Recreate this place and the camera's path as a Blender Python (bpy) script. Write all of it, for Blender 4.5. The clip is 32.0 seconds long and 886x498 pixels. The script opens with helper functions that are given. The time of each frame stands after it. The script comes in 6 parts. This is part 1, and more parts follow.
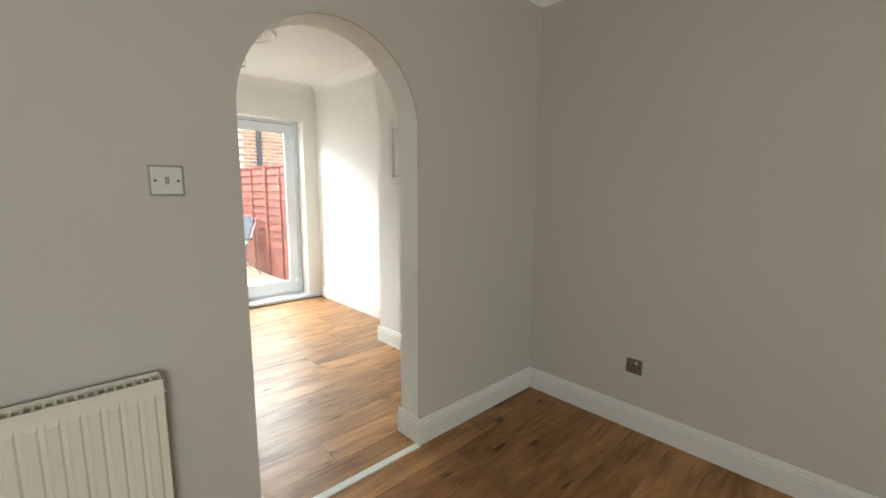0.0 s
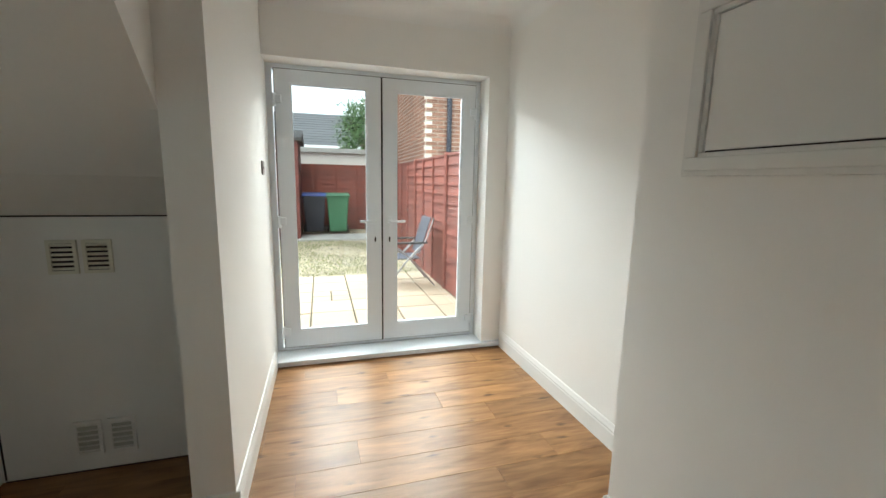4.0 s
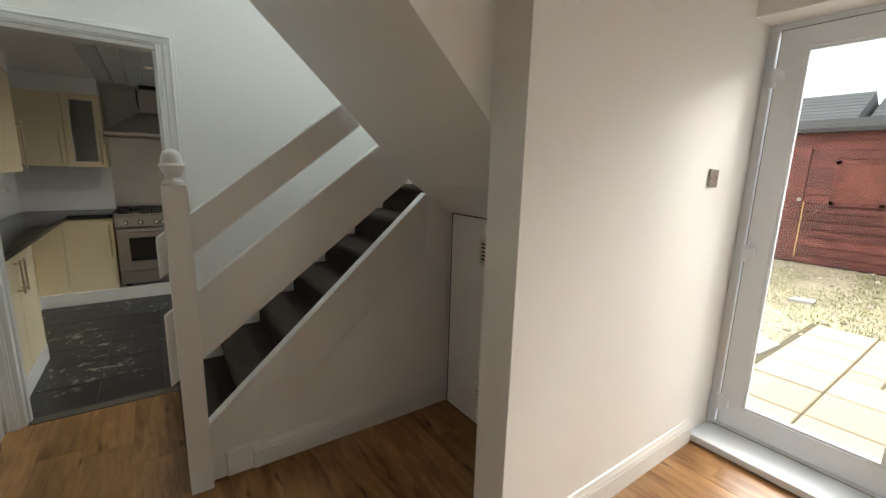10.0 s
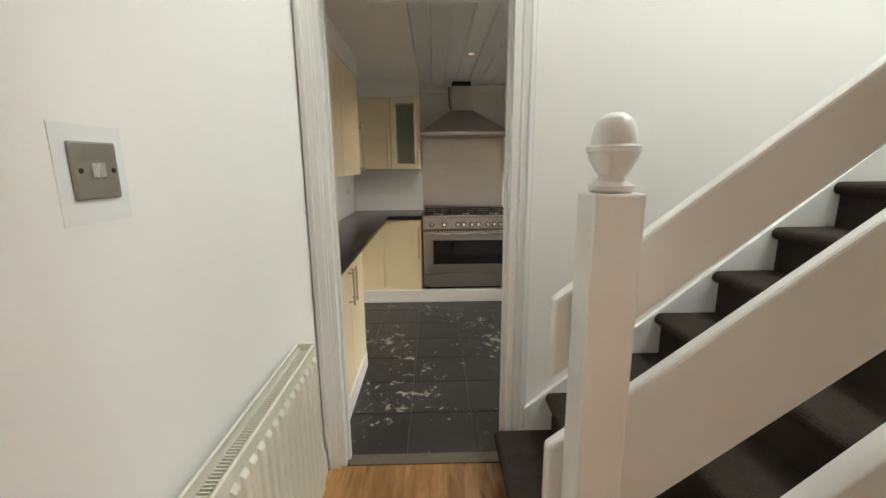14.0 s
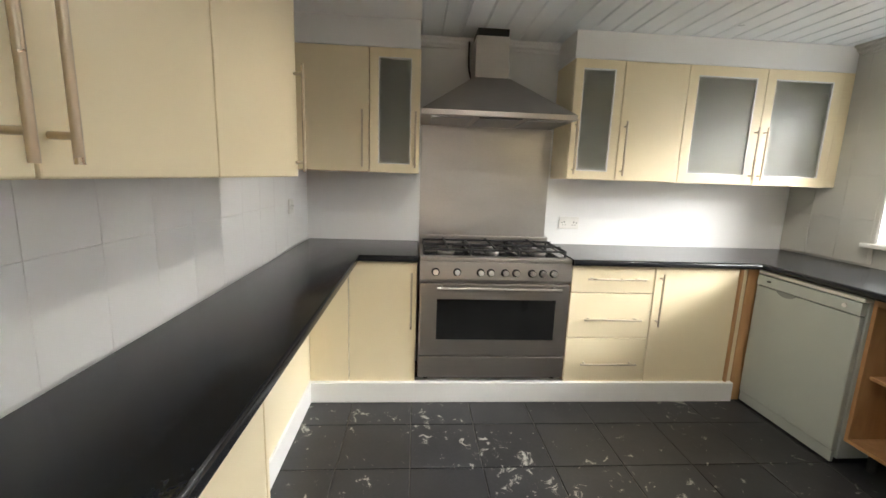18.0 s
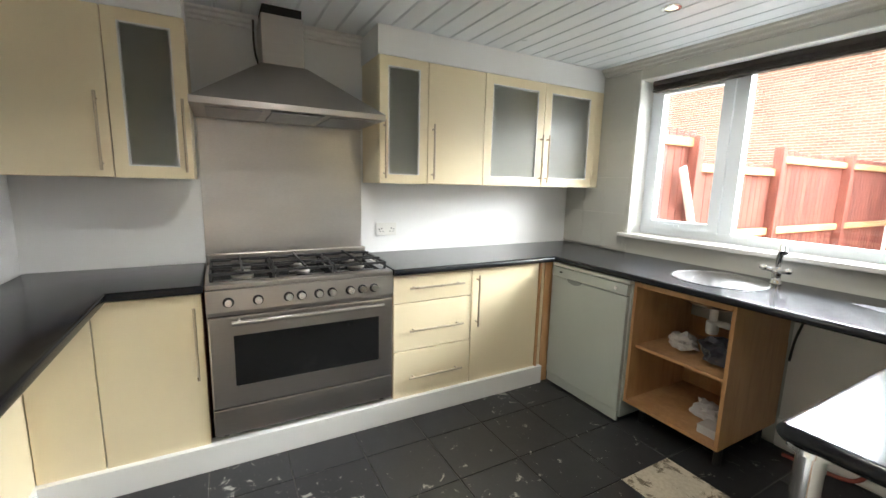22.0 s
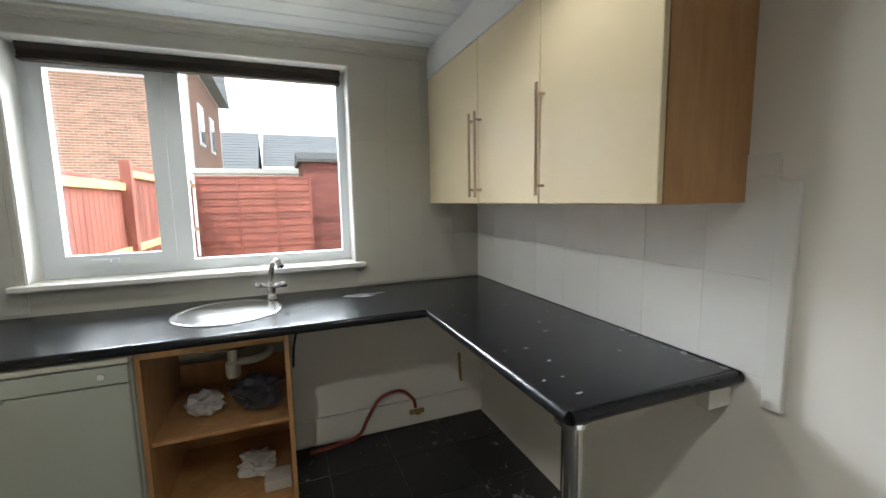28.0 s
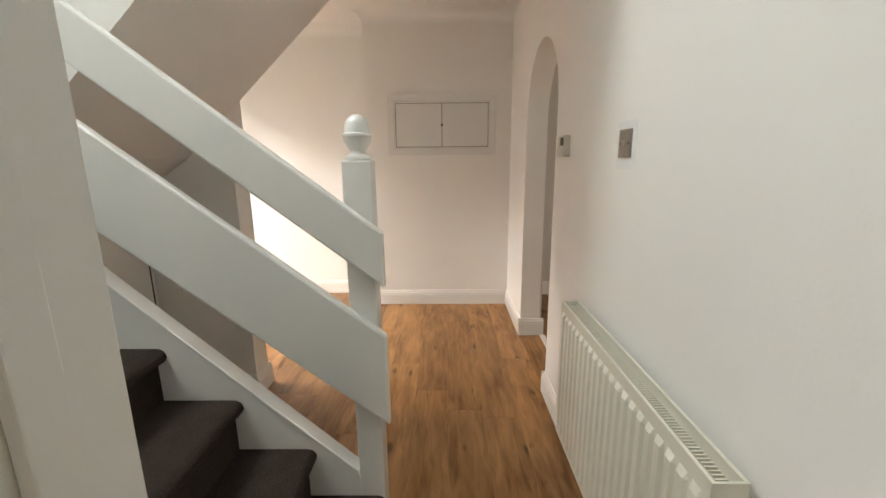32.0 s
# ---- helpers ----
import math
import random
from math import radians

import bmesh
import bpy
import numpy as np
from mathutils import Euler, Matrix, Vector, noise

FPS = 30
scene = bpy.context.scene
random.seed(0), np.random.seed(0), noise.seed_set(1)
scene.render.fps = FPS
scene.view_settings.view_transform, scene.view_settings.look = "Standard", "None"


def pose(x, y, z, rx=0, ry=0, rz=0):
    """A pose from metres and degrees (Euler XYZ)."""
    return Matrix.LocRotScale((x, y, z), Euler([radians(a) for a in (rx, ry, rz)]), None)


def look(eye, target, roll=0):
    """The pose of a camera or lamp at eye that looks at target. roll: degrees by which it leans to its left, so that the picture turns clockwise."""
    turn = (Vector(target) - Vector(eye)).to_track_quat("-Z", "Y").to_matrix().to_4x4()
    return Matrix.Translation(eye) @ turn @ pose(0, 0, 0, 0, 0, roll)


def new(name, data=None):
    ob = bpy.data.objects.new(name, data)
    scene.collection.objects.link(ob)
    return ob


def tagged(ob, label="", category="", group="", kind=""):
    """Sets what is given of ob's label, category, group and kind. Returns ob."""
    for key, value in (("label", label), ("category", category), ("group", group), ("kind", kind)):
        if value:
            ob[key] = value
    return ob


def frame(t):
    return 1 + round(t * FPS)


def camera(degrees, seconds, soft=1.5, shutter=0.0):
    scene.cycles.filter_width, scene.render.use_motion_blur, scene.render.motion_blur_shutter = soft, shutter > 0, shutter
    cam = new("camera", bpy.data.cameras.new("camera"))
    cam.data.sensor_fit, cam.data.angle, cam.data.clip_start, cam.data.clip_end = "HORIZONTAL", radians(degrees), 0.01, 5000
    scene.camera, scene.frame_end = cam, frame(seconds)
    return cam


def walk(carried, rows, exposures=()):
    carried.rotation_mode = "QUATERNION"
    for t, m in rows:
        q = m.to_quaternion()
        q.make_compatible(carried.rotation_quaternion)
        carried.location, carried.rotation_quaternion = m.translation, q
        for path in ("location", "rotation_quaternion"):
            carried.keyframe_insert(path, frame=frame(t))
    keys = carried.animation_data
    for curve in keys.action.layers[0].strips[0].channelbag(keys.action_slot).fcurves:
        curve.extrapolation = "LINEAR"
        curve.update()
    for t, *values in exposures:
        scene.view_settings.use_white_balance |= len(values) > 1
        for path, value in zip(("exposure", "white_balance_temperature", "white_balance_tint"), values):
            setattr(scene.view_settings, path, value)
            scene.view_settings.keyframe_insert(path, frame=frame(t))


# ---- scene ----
cam = camera(94.4, 32.0)
EXPOSURES = [
    (0, 0.95, 6100, -1), (1, 0.5, 6000, -2), (2, 0.3, 5900, -3), (4, 0.1, 6000, -2), (7, -0.8, 6100, -1), (9, -0.5, 6300, 2), (10, 0.05, 6600, 5), (11, 0.55, 6700, 6), (12, 1.05, 6600, 7), (13, 0.9, 7000, 11),
    (14.5, 1.0, 7100, 10), (17, 1.5, 6500, 10), (18, 1.6, 6450, 9), (21, 1.62, 6200, 7), (24, 1.6, 6100, 6), (27, 1.0, 5950, 4), (28, 0.95, 6100, 5), (29, 0.85, 6300, 5), (30.5, 0.75, 6900, 11), (32, 0.75, 7100, 12),
]
PATH = [
    (0, (1.495, -1.784, 1.36), (2.846, -0.336, 1.078), 0.3),
    (0.5, (1.739, -1.611, 1.364), (2.914, -0.018, 1.079), 0.7),
    (1, (1.948, -1.393, 1.36), (2.991, 0.286, 1.05), 0.4),
    (1.5, (2.147, -1.236, 1.367), (3.001, 0.545, 1.047), 0.3),
    (2, (2.276, -0.957, 1.354), (2.86, 0.928, 1.031), 1.7),
    (2.5, (2.312, -0.701, 1.349), (2.81, 1.21, 1.036), 1.7),
    (3, (2.34, -0.438, 1.37), (2.887, 1.459, 1.047), 1.0),
    (3.5, (2.386, -0.183, 1.357), (2.945, 1.709, 1.029), 1.3),
    (4, (2.463, 0.029, 1.374), (3.029, 1.921, 1.053), 1.1),
    (4.5, (2.548, 0.243, 1.407), (3.165, 2.123, 1.114), -1.0),
    (6.5, (3.031, 0.756, 1.451), (3.292, 2.718, 1.164), 1.5),
    (7, (3.096, 0.844, 1.45), (3.169, 2.821, 1.152), 1.8),
    (7.5, (3.148, 0.87, 1.453), (2.999, 2.838, 1.132), 2.0),
    (8, (3.165, 0.879, 1.448), (2.734, 2.803, 1.112), 1.9),
    (8.5, (3.134, 0.875, 1.458), (2.353, 2.68, 1.094), 1.3),
    (9, (3.066, 0.834, 1.457), (1.956, 2.454, 1.078), 1.2),
    (9.5, (3.03, 0.792, 1.455), (1.633, 2.171, 1.075), 1.2),
    (10, (2.999, 0.749, 1.448), (1.393, 1.878, 1.069), 1.6),
    (10.5, (2.98, 0.71, 1.446), (1.243, 1.623, 1.06), 1.9),
    (11, (2.952, 0.678, 1.446), (1.125, 1.385, 1.047), 2.3),
    (11.5, (2.869, 0.66, 1.439), (0.984, 1.183, 1.021), 2.4),
    (12, (2.728, 0.609, 1.428), (0.807, 0.961, 0.993), 1.8),
    (12.5, (2.559, 0.577, 1.404), (0.62, 0.77, 0.951), 2.1),
    (13, (2.33, 0.584, 1.415), (0.382, 0.649, 0.967), 1.5),
    (13.5, (2.083, 0.56, 1.396), (0.134, 0.577, 0.947), 0.8),
    (14, (1.781, 0.499, 1.412), (-0.178, 0.539, 1.011), -0.5),
    (14.5, (1.484, 0.485, 1.401), (-0.472, 0.5, 0.987), -0.5),
    (16.5, (0.438, 0.368, 1.335), (-1.518, 0.511, 0.941), 2.1),
    (17, (0.234, 0.376, 1.355), (-1.724, 0.549, 0.986), 1.7),
    (17.5, (0.08, 0.354, 1.362), (-1.877, 0.543, 0.993), 1.6),
    (18, (-0.038, 0.348, 1.363), (-2.003, 0.486, 1.015), 2.0),
    (18.5, (-0.167, 0.347, 1.379), (-2.135, 0.446, 1.035), 2.4),
    (19, (-0.241, 0.332, 1.386), (-2.207, 0.437, 1.029), 2.0),
    (19.5, (-0.27, 0.333, 1.394), (-2.231, 0.497, 1.036), 1.6),
    (20, (-0.298, 0.353, 1.388), (-2.246, 0.64, 1.039), 1.4),
    (20.5, (-0.299, 0.387, 1.388), (-2.221, 0.821, 1.044), 1.1),
    (21, (-0.295, 0.407, 1.387), (-2.171, 1.016, 1.053), 1.2),
    (21.5, (-0.293, 0.438, 1.385), (-2.105, 1.219, 1.062), 1.3),
    (22, (-0.284, 0.466, 1.388), (-2.019, 1.408, 1.068), 1.4),
    (22.5, (-0.277, 0.484, 1.385), (-1.923, 1.577, 1.072), 1.5),
    (23, (-0.276, 0.502, 1.381), (-1.819, 1.734, 1.066), 1.6),
    (23.5, (-0.335, 0.532, 1.378), (-1.794, 1.863, 1.061), 1.7),
    (24, (-0.449, 0.579, 1.379), (-1.86, 1.962, 1.067), 1.9),
    (24.5, (-0.58, 0.62, 1.376), (-1.932, 2.061, 1.063), 2.2),
    (26.5, (-1.221, 0.75, 1.377), (-1.935, 2.604, 1.145), 0.5),
    (27, (-1.247, 0.766, 1.38), (-1.554, 2.731, 1.166), -0.4),
    (27.5, (-1.271, 0.768, 1.397), (-1.031, 2.739, 1.161), -1.1),
    (28, (-1.224, 0.755, 1.399), (-0.498, 2.602, 1.158), -1.1),
    (28.5, (-1.175, 0.719, 1.398), (-0.014, 2.328, 1.144), -1.1),
    (29, (-1.112, 0.669, 1.385), (0.383, 1.972, 1.129), -0.9),
    (29.5, (-1.057, 0.635, 1.376), (0.684, 1.58, 1.1), -0.9),
    (30, (-0.988, 0.608, 1.388), (0.9, 1.183, 1.063), -0.1),
    (30.5, (-0.856, 0.58, 1.388), (1.1, 0.789, 1.036), 0.3),
    (31, (-0.676, 0.564, 1.369), (1.288, 0.546, 0.994), 0.4),
    (31.5, (-0.478, 0.543, 1.358), (1.476, 0.478, 0.935), -0.2),
    (32, (-0.241, 0.541, 1.361), (1.714, 0.56, 0.937), -0.5),
]
walk(cam, [(t, look(eye, target, roll)) for t, eye, target, roll in PATH], EXPOSURES)

# ==== world, sun, large lights ====
world = bpy.data.worlds.new("sky")
scene.world = world
world.use_nodes = True
wn = world.node_tree
sky = wn.nodes.new("ShaderNodeTexSky")
sky.sky_type = "NISHITA"
sky.sun_disc = False
sky.sun_elevation = radians(38)
sky.sun_rotation = radians(200)
sky.air_density, sky.dust_density, sky.ozone_density = 1.0, 3.0, 1.0
soft_sky = wn.nodes.new("ShaderNodeMixRGB")
soft_sky.inputs[0].default_value = 0.8
soft_sky.inputs[2].default_value = (8.0, 8.3, 8.6, 1)
wn.links.new(sky.outputs[0], soft_sky.inputs[1])
wn.links.new(soft_sky.outputs[0], wn.nodes["Background"].inputs[0])
wn.nodes["Background"].inputs[1].default_value = 0.25


def lamp(name, kind, m, energy, color=(1, 1, 1), size=0.1, size_y=None, angle=None):
    d = bpy.data.lights.new(name, kind)
    d.energy, d.color = energy, color
    if kind == "AREA":
        d.size = size
        if size_y:
            d.shape, d.size_y = "RECTANGLE", size_y
    elif kind == "SUN":
        d.angle = radians(angle)
    else:
        d.shadow_soft_size = size
    ob = new(name, d)
    ob.matrix_world = m
    return ob


lamp("overcast_sun", "SUN", look((0, 0, 10), (3.2, 5.6, 0)), 2.2, (1, 0.97, 0.93), angle=25)
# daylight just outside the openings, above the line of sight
lamp("daylight_french_door", "AREA", look((3.9, 7.5, 4.35), (2.6, 1.1, 1.0)), 580, (1.0, 0.98, 0.95), 5.4, 2.0)
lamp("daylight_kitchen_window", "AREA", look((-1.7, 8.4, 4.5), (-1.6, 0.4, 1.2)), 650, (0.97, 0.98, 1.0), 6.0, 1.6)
# added fill lamp for the living room, before an assumed, unseen window
lamp("added_front_fill", "AREA", look((0.55, -4.3, 1.5), (2.0, 0, 1.3)), 20, (1.0, 0.97, 0.93), 0.85, 1.2)
lamp("daylight_landing_window", "AREA", look((0.55, 2.7, 4.2), (0.5, 0.3, 1.8)), 38, (0.82, 0.94, 1.0), 0.8, 1.0)
# fill spots added at the kitchen downlights to lift the room
for sx, sy, watts in ((-1.66, 2.44, 10), (-1.60, 0.80, 13), (-0.75, 1.7, 5)):
    d = lamp("downlight_fill", "SPOT", pose(sx, sy, 2.225), watts, (1.0, 0.93, 0.84), 0.04)
    d.data.spot_size, d.data.spot_blend = radians(150), 0.6

# ==== materials ====


def mat(name, color, rough=0.5, metal=0.0, vary=0.06, scale=6.0, fine=0.0, fine_scale=120.0, bump=0.0, bump_scale=60.0,
        stretch=(1, 1, 1), island=0.0, coat=0.0, rough_vary=0.08, spec=0.5):
    """A procedural surface: base colour with broad and fine variation, uneven gloss and a fine relief."""
    m = bpy.data.materials.new(name)
    m.use_nodes = True
    nt = m.node_tree
    b = nt.nodes["Principled BSDF"]
    tc = nt.nodes.new("ShaderNodeTexCoord")
    mp = nt.nodes.new("ShaderNodeMapping")
    mp.inputs["Scale"].default_value = stretch
    geo = nt.nodes.new("ShaderNodeNewGeometry")
    nt.links.new(geo.outputs["Position"], mp.inputs[0])

    def nz(s, detail=4):
        n = nt.nodes.new("ShaderNodeTexNoise")
        n.inputs["Scale"].default_value, n.inputs["Detail"].default_value = s, detail
        nt.links.new(mp.outputs[0], n.inputs["Vector"])
        return n

    def math(op, a, v):
        n = nt.nodes.new("ShaderNodeMath")
        n.operation = op
        nt.links.new(a, n.inputs[0])
        if hasattr(v, "is_linked"):
            nt.links.new(v, n.inputs[1])
        else:
            n.inputs[1].default_value = v
        return n.outputs[0]

    broad = nz(scale)
    val = math("MULTIPLY_ADD", broad.outputs["Fac"], 2 * vary)
    val.node.inputs[2].default_value = 1 - vary
    if fine:
        f = math("MULTIPLY_ADD", nz(fine_scale, 6).outputs["Fac"], 2 * fine)
        f.node.inputs[2].default_value = 1 - fine
        val = math("MULTIPLY", val, f)
    if island:
        oi = nt.nodes.new("ShaderNodeObjectInfo")
        f = math("MULTIPLY_ADD", oi.outputs["Random"], 2 * island)
        f.node.inputs[2].default_value = 1 - island
        val = math("MULTIPLY", val, f)
    mix = nt.nodes.new("ShaderNodeVectorMath")
    mix.operation = "SCALE"
    mix.inputs[0].default_value = color[:3]
    nt.links.new(val, mix.inputs["Scale"])
    nt.links.new(mix.outputs[0], b.inputs["Base Color"])
    r = math("MULTIPLY_ADD", nz(scale * 2.3).outputs["Fac"], 2 * rough_vary)
    r.node.inputs[2].default_value = rough - rough_vary
    nt.links.new(r, b.inputs["Roughness"])
    b.inputs["Metallic"].default_value = metal
    b.inputs["Specular IOR Level"].default_value = spec
    if coat:
        b.inputs["Coat Weight"].default_value = coat
        b.inputs["Coat Roughness"].default_value = 0.15
    if bump:
        bn = nt.nodes.new("ShaderNodeBump")
        bn.inputs["Strength"].default_value = bump
        bn.inputs["Distance"].default_value = 0.002
        nt.links.new(nz(bump_scale, 5).outputs["Fac"], bn.inputs["Height"])
        nt.links.new(bn.outputs[0], b.inputs["Normal"])
    return m


def wood_mat(name, dark, light, rough=0.3, along=0, grain=26.0, island=0.12, knots=0.0, bump=0.05, coat=0.0, seed_offset=0.0):
    """Wood with long grain, cathedral bands and knots; each piece takes its own shift."""
    m = bpy.data.materials.new(name)
    m.use_nodes = True
    nt = m.node_tree
    b = nt.nodes["Principled BSDF"]
    geo = nt.nodes.new("ShaderNodeNewGeometry")
    oi = nt.nodes.new("ShaderNodeObjectInfo")
    off = nt.nodes.new("ShaderNodeVectorMath")
    off.operation = "MULTIPLY_ADD"
    off.inputs[1].default_value = (1, 1, 1)
    sc = nt.nodes.new("ShaderNodeVectorMath")
    sc.operation = "SCALE"
    sc.inputs[0].default_value = (17.0, 23.0, 11.0)
    nt.links.new(oi.outputs["Random"], sc.inputs["Scale"])
    nt.links.new(geo.outputs["Position"], off.inputs[0])
    nt.links.new(sc.outputs[0], off.inputs[2])
    mp = nt.nodes.new("ShaderNodeMapping")
    s = [1.0, 1.0, 1.0]
    s[along] = 0.15
    mp.inputs["Scale"].default_value = s
    nt.links.new(off.outputs[0], mp.inputs[0])
    n1 = nt.nodes.new("ShaderNodeTexNoise")
    n1.inputs["Scale"].default_value, n1.inputs["Detail"].default_value, n1.inputs["Distortion"].default_value = grain, 8, 0.6
    nt.links.new(mp.outputs[0], n1.inputs["Vector"])
    mp2 = nt.nodes.new("ShaderNodeMapping")
    s2 = [1.0, 1.0, 1.0]
    s2[along] = 0.28
    mp2.inputs["Scale"].default_value = s2
    nt.links.new(off.outputs[0], mp2.inputs[0])
    n2 = nt.nodes.new("ShaderNodeTexNoise")
    n2.inputs["Scale"].default_value, n2.inputs["Detail"].default_value, n2.inputs["Distortion"].default_value = 5.0, 3, 1.2
    nt.links.new(mp2.outputs[0], n2.inputs["Vector"])
    add = nt.nodes.new("ShaderNodeMath")
    add.operation = "MULTIPLY_ADD"
    add.inputs[1].default_value = 0.55
    nt.links.new(n2.outputs["Fac"], add.inputs[0])
    half = nt.nodes.new("ShaderNodeMath")
    half.operation = "MULTIPLY"
    half.inputs[1].default_value = 0.5
    nt.links.new(n1.outputs["Fac"], half.inputs[0])
    nt.links.new(half.outputs[0], add.inputs[2])
    ramp = nt.nodes.new("ShaderNodeValToRGB")
    ramp.color_ramp.elements[0].position, ramp.color_ramp.elements[1].position = 0.36, 0.66
    ramp.color_ramp.elements[0].color = (*dark, 1)
    ramp.color_ramp.elements[1].color = (*light, 1)
    nt.links.new(add.outputs[0], ramp.inputs[0])
    tone = nt.nodes.new("ShaderNodeMath")
    tone.operation = "MULTIPLY_ADD"
    tone.inputs[1].default_value, tone.inputs[2].default_value = 2 * island, 1 - island
    nt.links.new(oi.outputs["Random"], tone.inputs[0])
    last = tone.outputs[0]
    if knots:
        mp3 = nt.nodes.new("ShaderNodeMapping")
        s3 = [1.0, 1.0, 1.0]
        s3[along] = 0.45
        mp3.inputs["Scale"].default_value = s3
        nt.links.new(off.outputs[0], mp3.inputs[0])
        v = nt.nodes.new("ShaderNodeTexVoronoi")
        v.voronoi_dimensions = "2D"
        v.inputs["Scale"].default_value = 4.4
        nt.links.new(mp3.outputs[0], v.inputs["Vector"])
        kr = nt.nodes.new("ShaderNodeMapRange")
        kr.inputs["From Min"].default_value, kr.inputs["From Max"].default_value = 0.20, 0.275
        kr.inputs["To Min"].default_value, kr.inputs["To Max"].default_value = 1 - knots, 1.0
        ragged = nt.nodes.new("ShaderNodeMath")
        ragged.operation = "MULTIPLY_ADD"
        ragged.inputs[1].default_value = 0.4
        nt.links.new(n1.outputs["Fac"], ragged.inputs[0])
        nt.links.new(v.outputs["Distance"], ragged.inputs[2])
        nt.links.new(ragged.outputs[0], kr.inputs["Value"])
        mul = nt.nodes.new("ShaderNodeMath")
        mul.operation = "MULTIPLY"
        nt.links.new(last, mul.inputs[0])
        nt.links.new(kr.outputs[0], mul.inputs[1])
        last = mul.outputs[0]
    vm = nt.nodes.new("ShaderNodeVectorMath")
    vm.operation = "SCALE"
    nt.links.new(ramp.outputs[0], vm.inputs[0])
    nt.links.new(last, vm.inputs["Scale"])
    nt.links.new(vm.outputs[0], b.inputs["Base Color"])
    b.inputs["Roughness"].default_value = rough
    if coat:
        b.inputs["Coat Weight"].default_value = coat
        b.inputs["Coat Roughness"].default_value = 0.2
    bn = nt.nodes.new("ShaderNodeBump")
    bn.inputs["Strength"].default_value, bn.inputs["Distance"].default_value = bump, 0.002
    nt.links.new(n1.outputs["Fac"], bn.inputs["Height"])
    nt.links.new(bn.outputs[0], b.inputs["Normal"])
    return m


def worn_mat(name, base, chip, rough=0.4, amount=0.62, scale=7.0, island=0.1, speck=0.0):
    """A dark floor tile with pale scuffs and paint splashes."""
    m = mat(name, base, rough, 0, 0.25, 5.0, 0.25, 60.0, 0.12, 50.0, island=island)
    nt = m.node_tree
    b = nt.nodes["Principled BSDF"]
    link = b.inputs["Base Color"].links[0]
    src = link.from_socket
    geo = nt.nodes.new("ShaderNodeNewGeometry")
    n1 = nt.nodes.new("ShaderNodeTexNoise")
    n1.inputs["Scale"].default_value, n1.inputs["Detail"].default_value, n1.inputs["Roughness"].default_value = scale, 9, 0.68
    n1.inputs["Distortion"].default_value = 0.8
    nt.links.new(geo.outputs["Position"], n1.inputs["Vector"])
    n2 = nt.nodes.new("ShaderNodeTexNoise")
    n2.inputs["Scale"].default_value, n2.inputs["Detail"].default_value = 1.7, 2
    nt.links.new(geo.outputs["Position"], n2.inputs["Vector"])
    mx = nt.nodes.new("ShaderNodeMath")
    mx.operation = "MULTIPLY_ADD"
    mx.inputs[1].default_value = 0.5
    nt.links.new(n2.outputs["Fac"], mx.inputs[0])
    nt.links.new(n1.outputs["Fac"], mx.inputs[2])
    mr = nt.nodes.new("ShaderNodeMapRange")
    mr.inputs["From Min"].default_value, mr.inputs["From Max"].default_value = amount + 0.25, amount + 0.31
    nt.links.new(mx.outputs[0], mr.inputs["Value"])
    mix = nt.nodes.new("ShaderNodeMixRGB")
    mix.inputs[2].default_value = (*chip, 1)
    cover = mr.outputs[0]
    if speck:
        n3 = nt.nodes.new("ShaderNodeTexNoise")
        n3.inputs["Scale"].default_value, n3.inputs["Detail"].default_value = 42.0, 3
        nt.links.new(geo.outputs["Position"], n3.inputs["Vector"])
        m3 = nt.nodes.new("ShaderNodeMapRange")
        m3.inputs["From Min"].default_value, m3.inputs["From Max"].default_value = speck, speck + 0.03
        nt.links.new(n3.outputs["Fac"], m3.inputs["Value"])
        mm = nt.nodes.new("ShaderNodeMath")
        mm.operation = "MAXIMUM"
        nt.links.new(cover, mm.inputs[0])
        nt.links.new(m3.outputs[0], mm.inputs[1])
        cover = mm.outputs[0]
    nt.links.new(cover, mix.inputs[0])
    nt.links.new(src, mix.inputs[1])
    nt.links.new(mix.outputs[0], b.inputs["Base Color"])
    return m


def glass_mat(name, tint=(1, 1, 1), rough=0.0):
    m = bpy.data.materials.new(name)
    m.use_nodes = True
    b = m.node_tree.nodes["Principled BSDF"]
    b.inputs["Base Color"].default_value = (*tint, 1)
    b.inputs["Transmission Weight"].default_value = 1.0 if rough < 0.1 else 0.88
    b.inputs["Roughness"].default_value = rough
    b.inputs["IOR"].default_value = 1.45
    return m


def glow_mat(name, color, strength):
    m = bpy.data.materials.new(name)
    m.use_nodes = True
    b = m.node_tree.nodes["Principled BSDF"]
    b.inputs["Base Color"].default_value = (*color, 1)
    b.inputs["Emission Color"].default_value = (*color, 1)
    b.inputs["Emission Strength"].default_value = strength
    return m


M = {}
M["wall_taupe"] = mat("wall_taupe_paint", (0.60, 0.57, 0.52), 0.75, vary=0.03, scale=1.2, bump=0.25, bump_scale=90)
M["wall_white"] = mat("wall_white_paint", (0.88, 0.86, 0.825), 0.6, vary=0.025, scale=1.3, bump=0.22, bump_scale=90)
M["ceiling"] = mat("ceiling_paint", (0.88, 0.87, 0.85), 0.8, vary=0.02, scale=1.5, bump=0.3, bump_scale=120)
M["gloss"] = mat("white_gloss_paint", (0.80, 0.79, 0.76), 0.32, vary=0.03, scale=4, bump=0.08, bump_scale=40, coat=0.3)
M["upvc"] = mat("white_upvc", (0.78, 0.82, 0.86), 0.3, vary=0.02, scale=3, rough_vary=0.05)
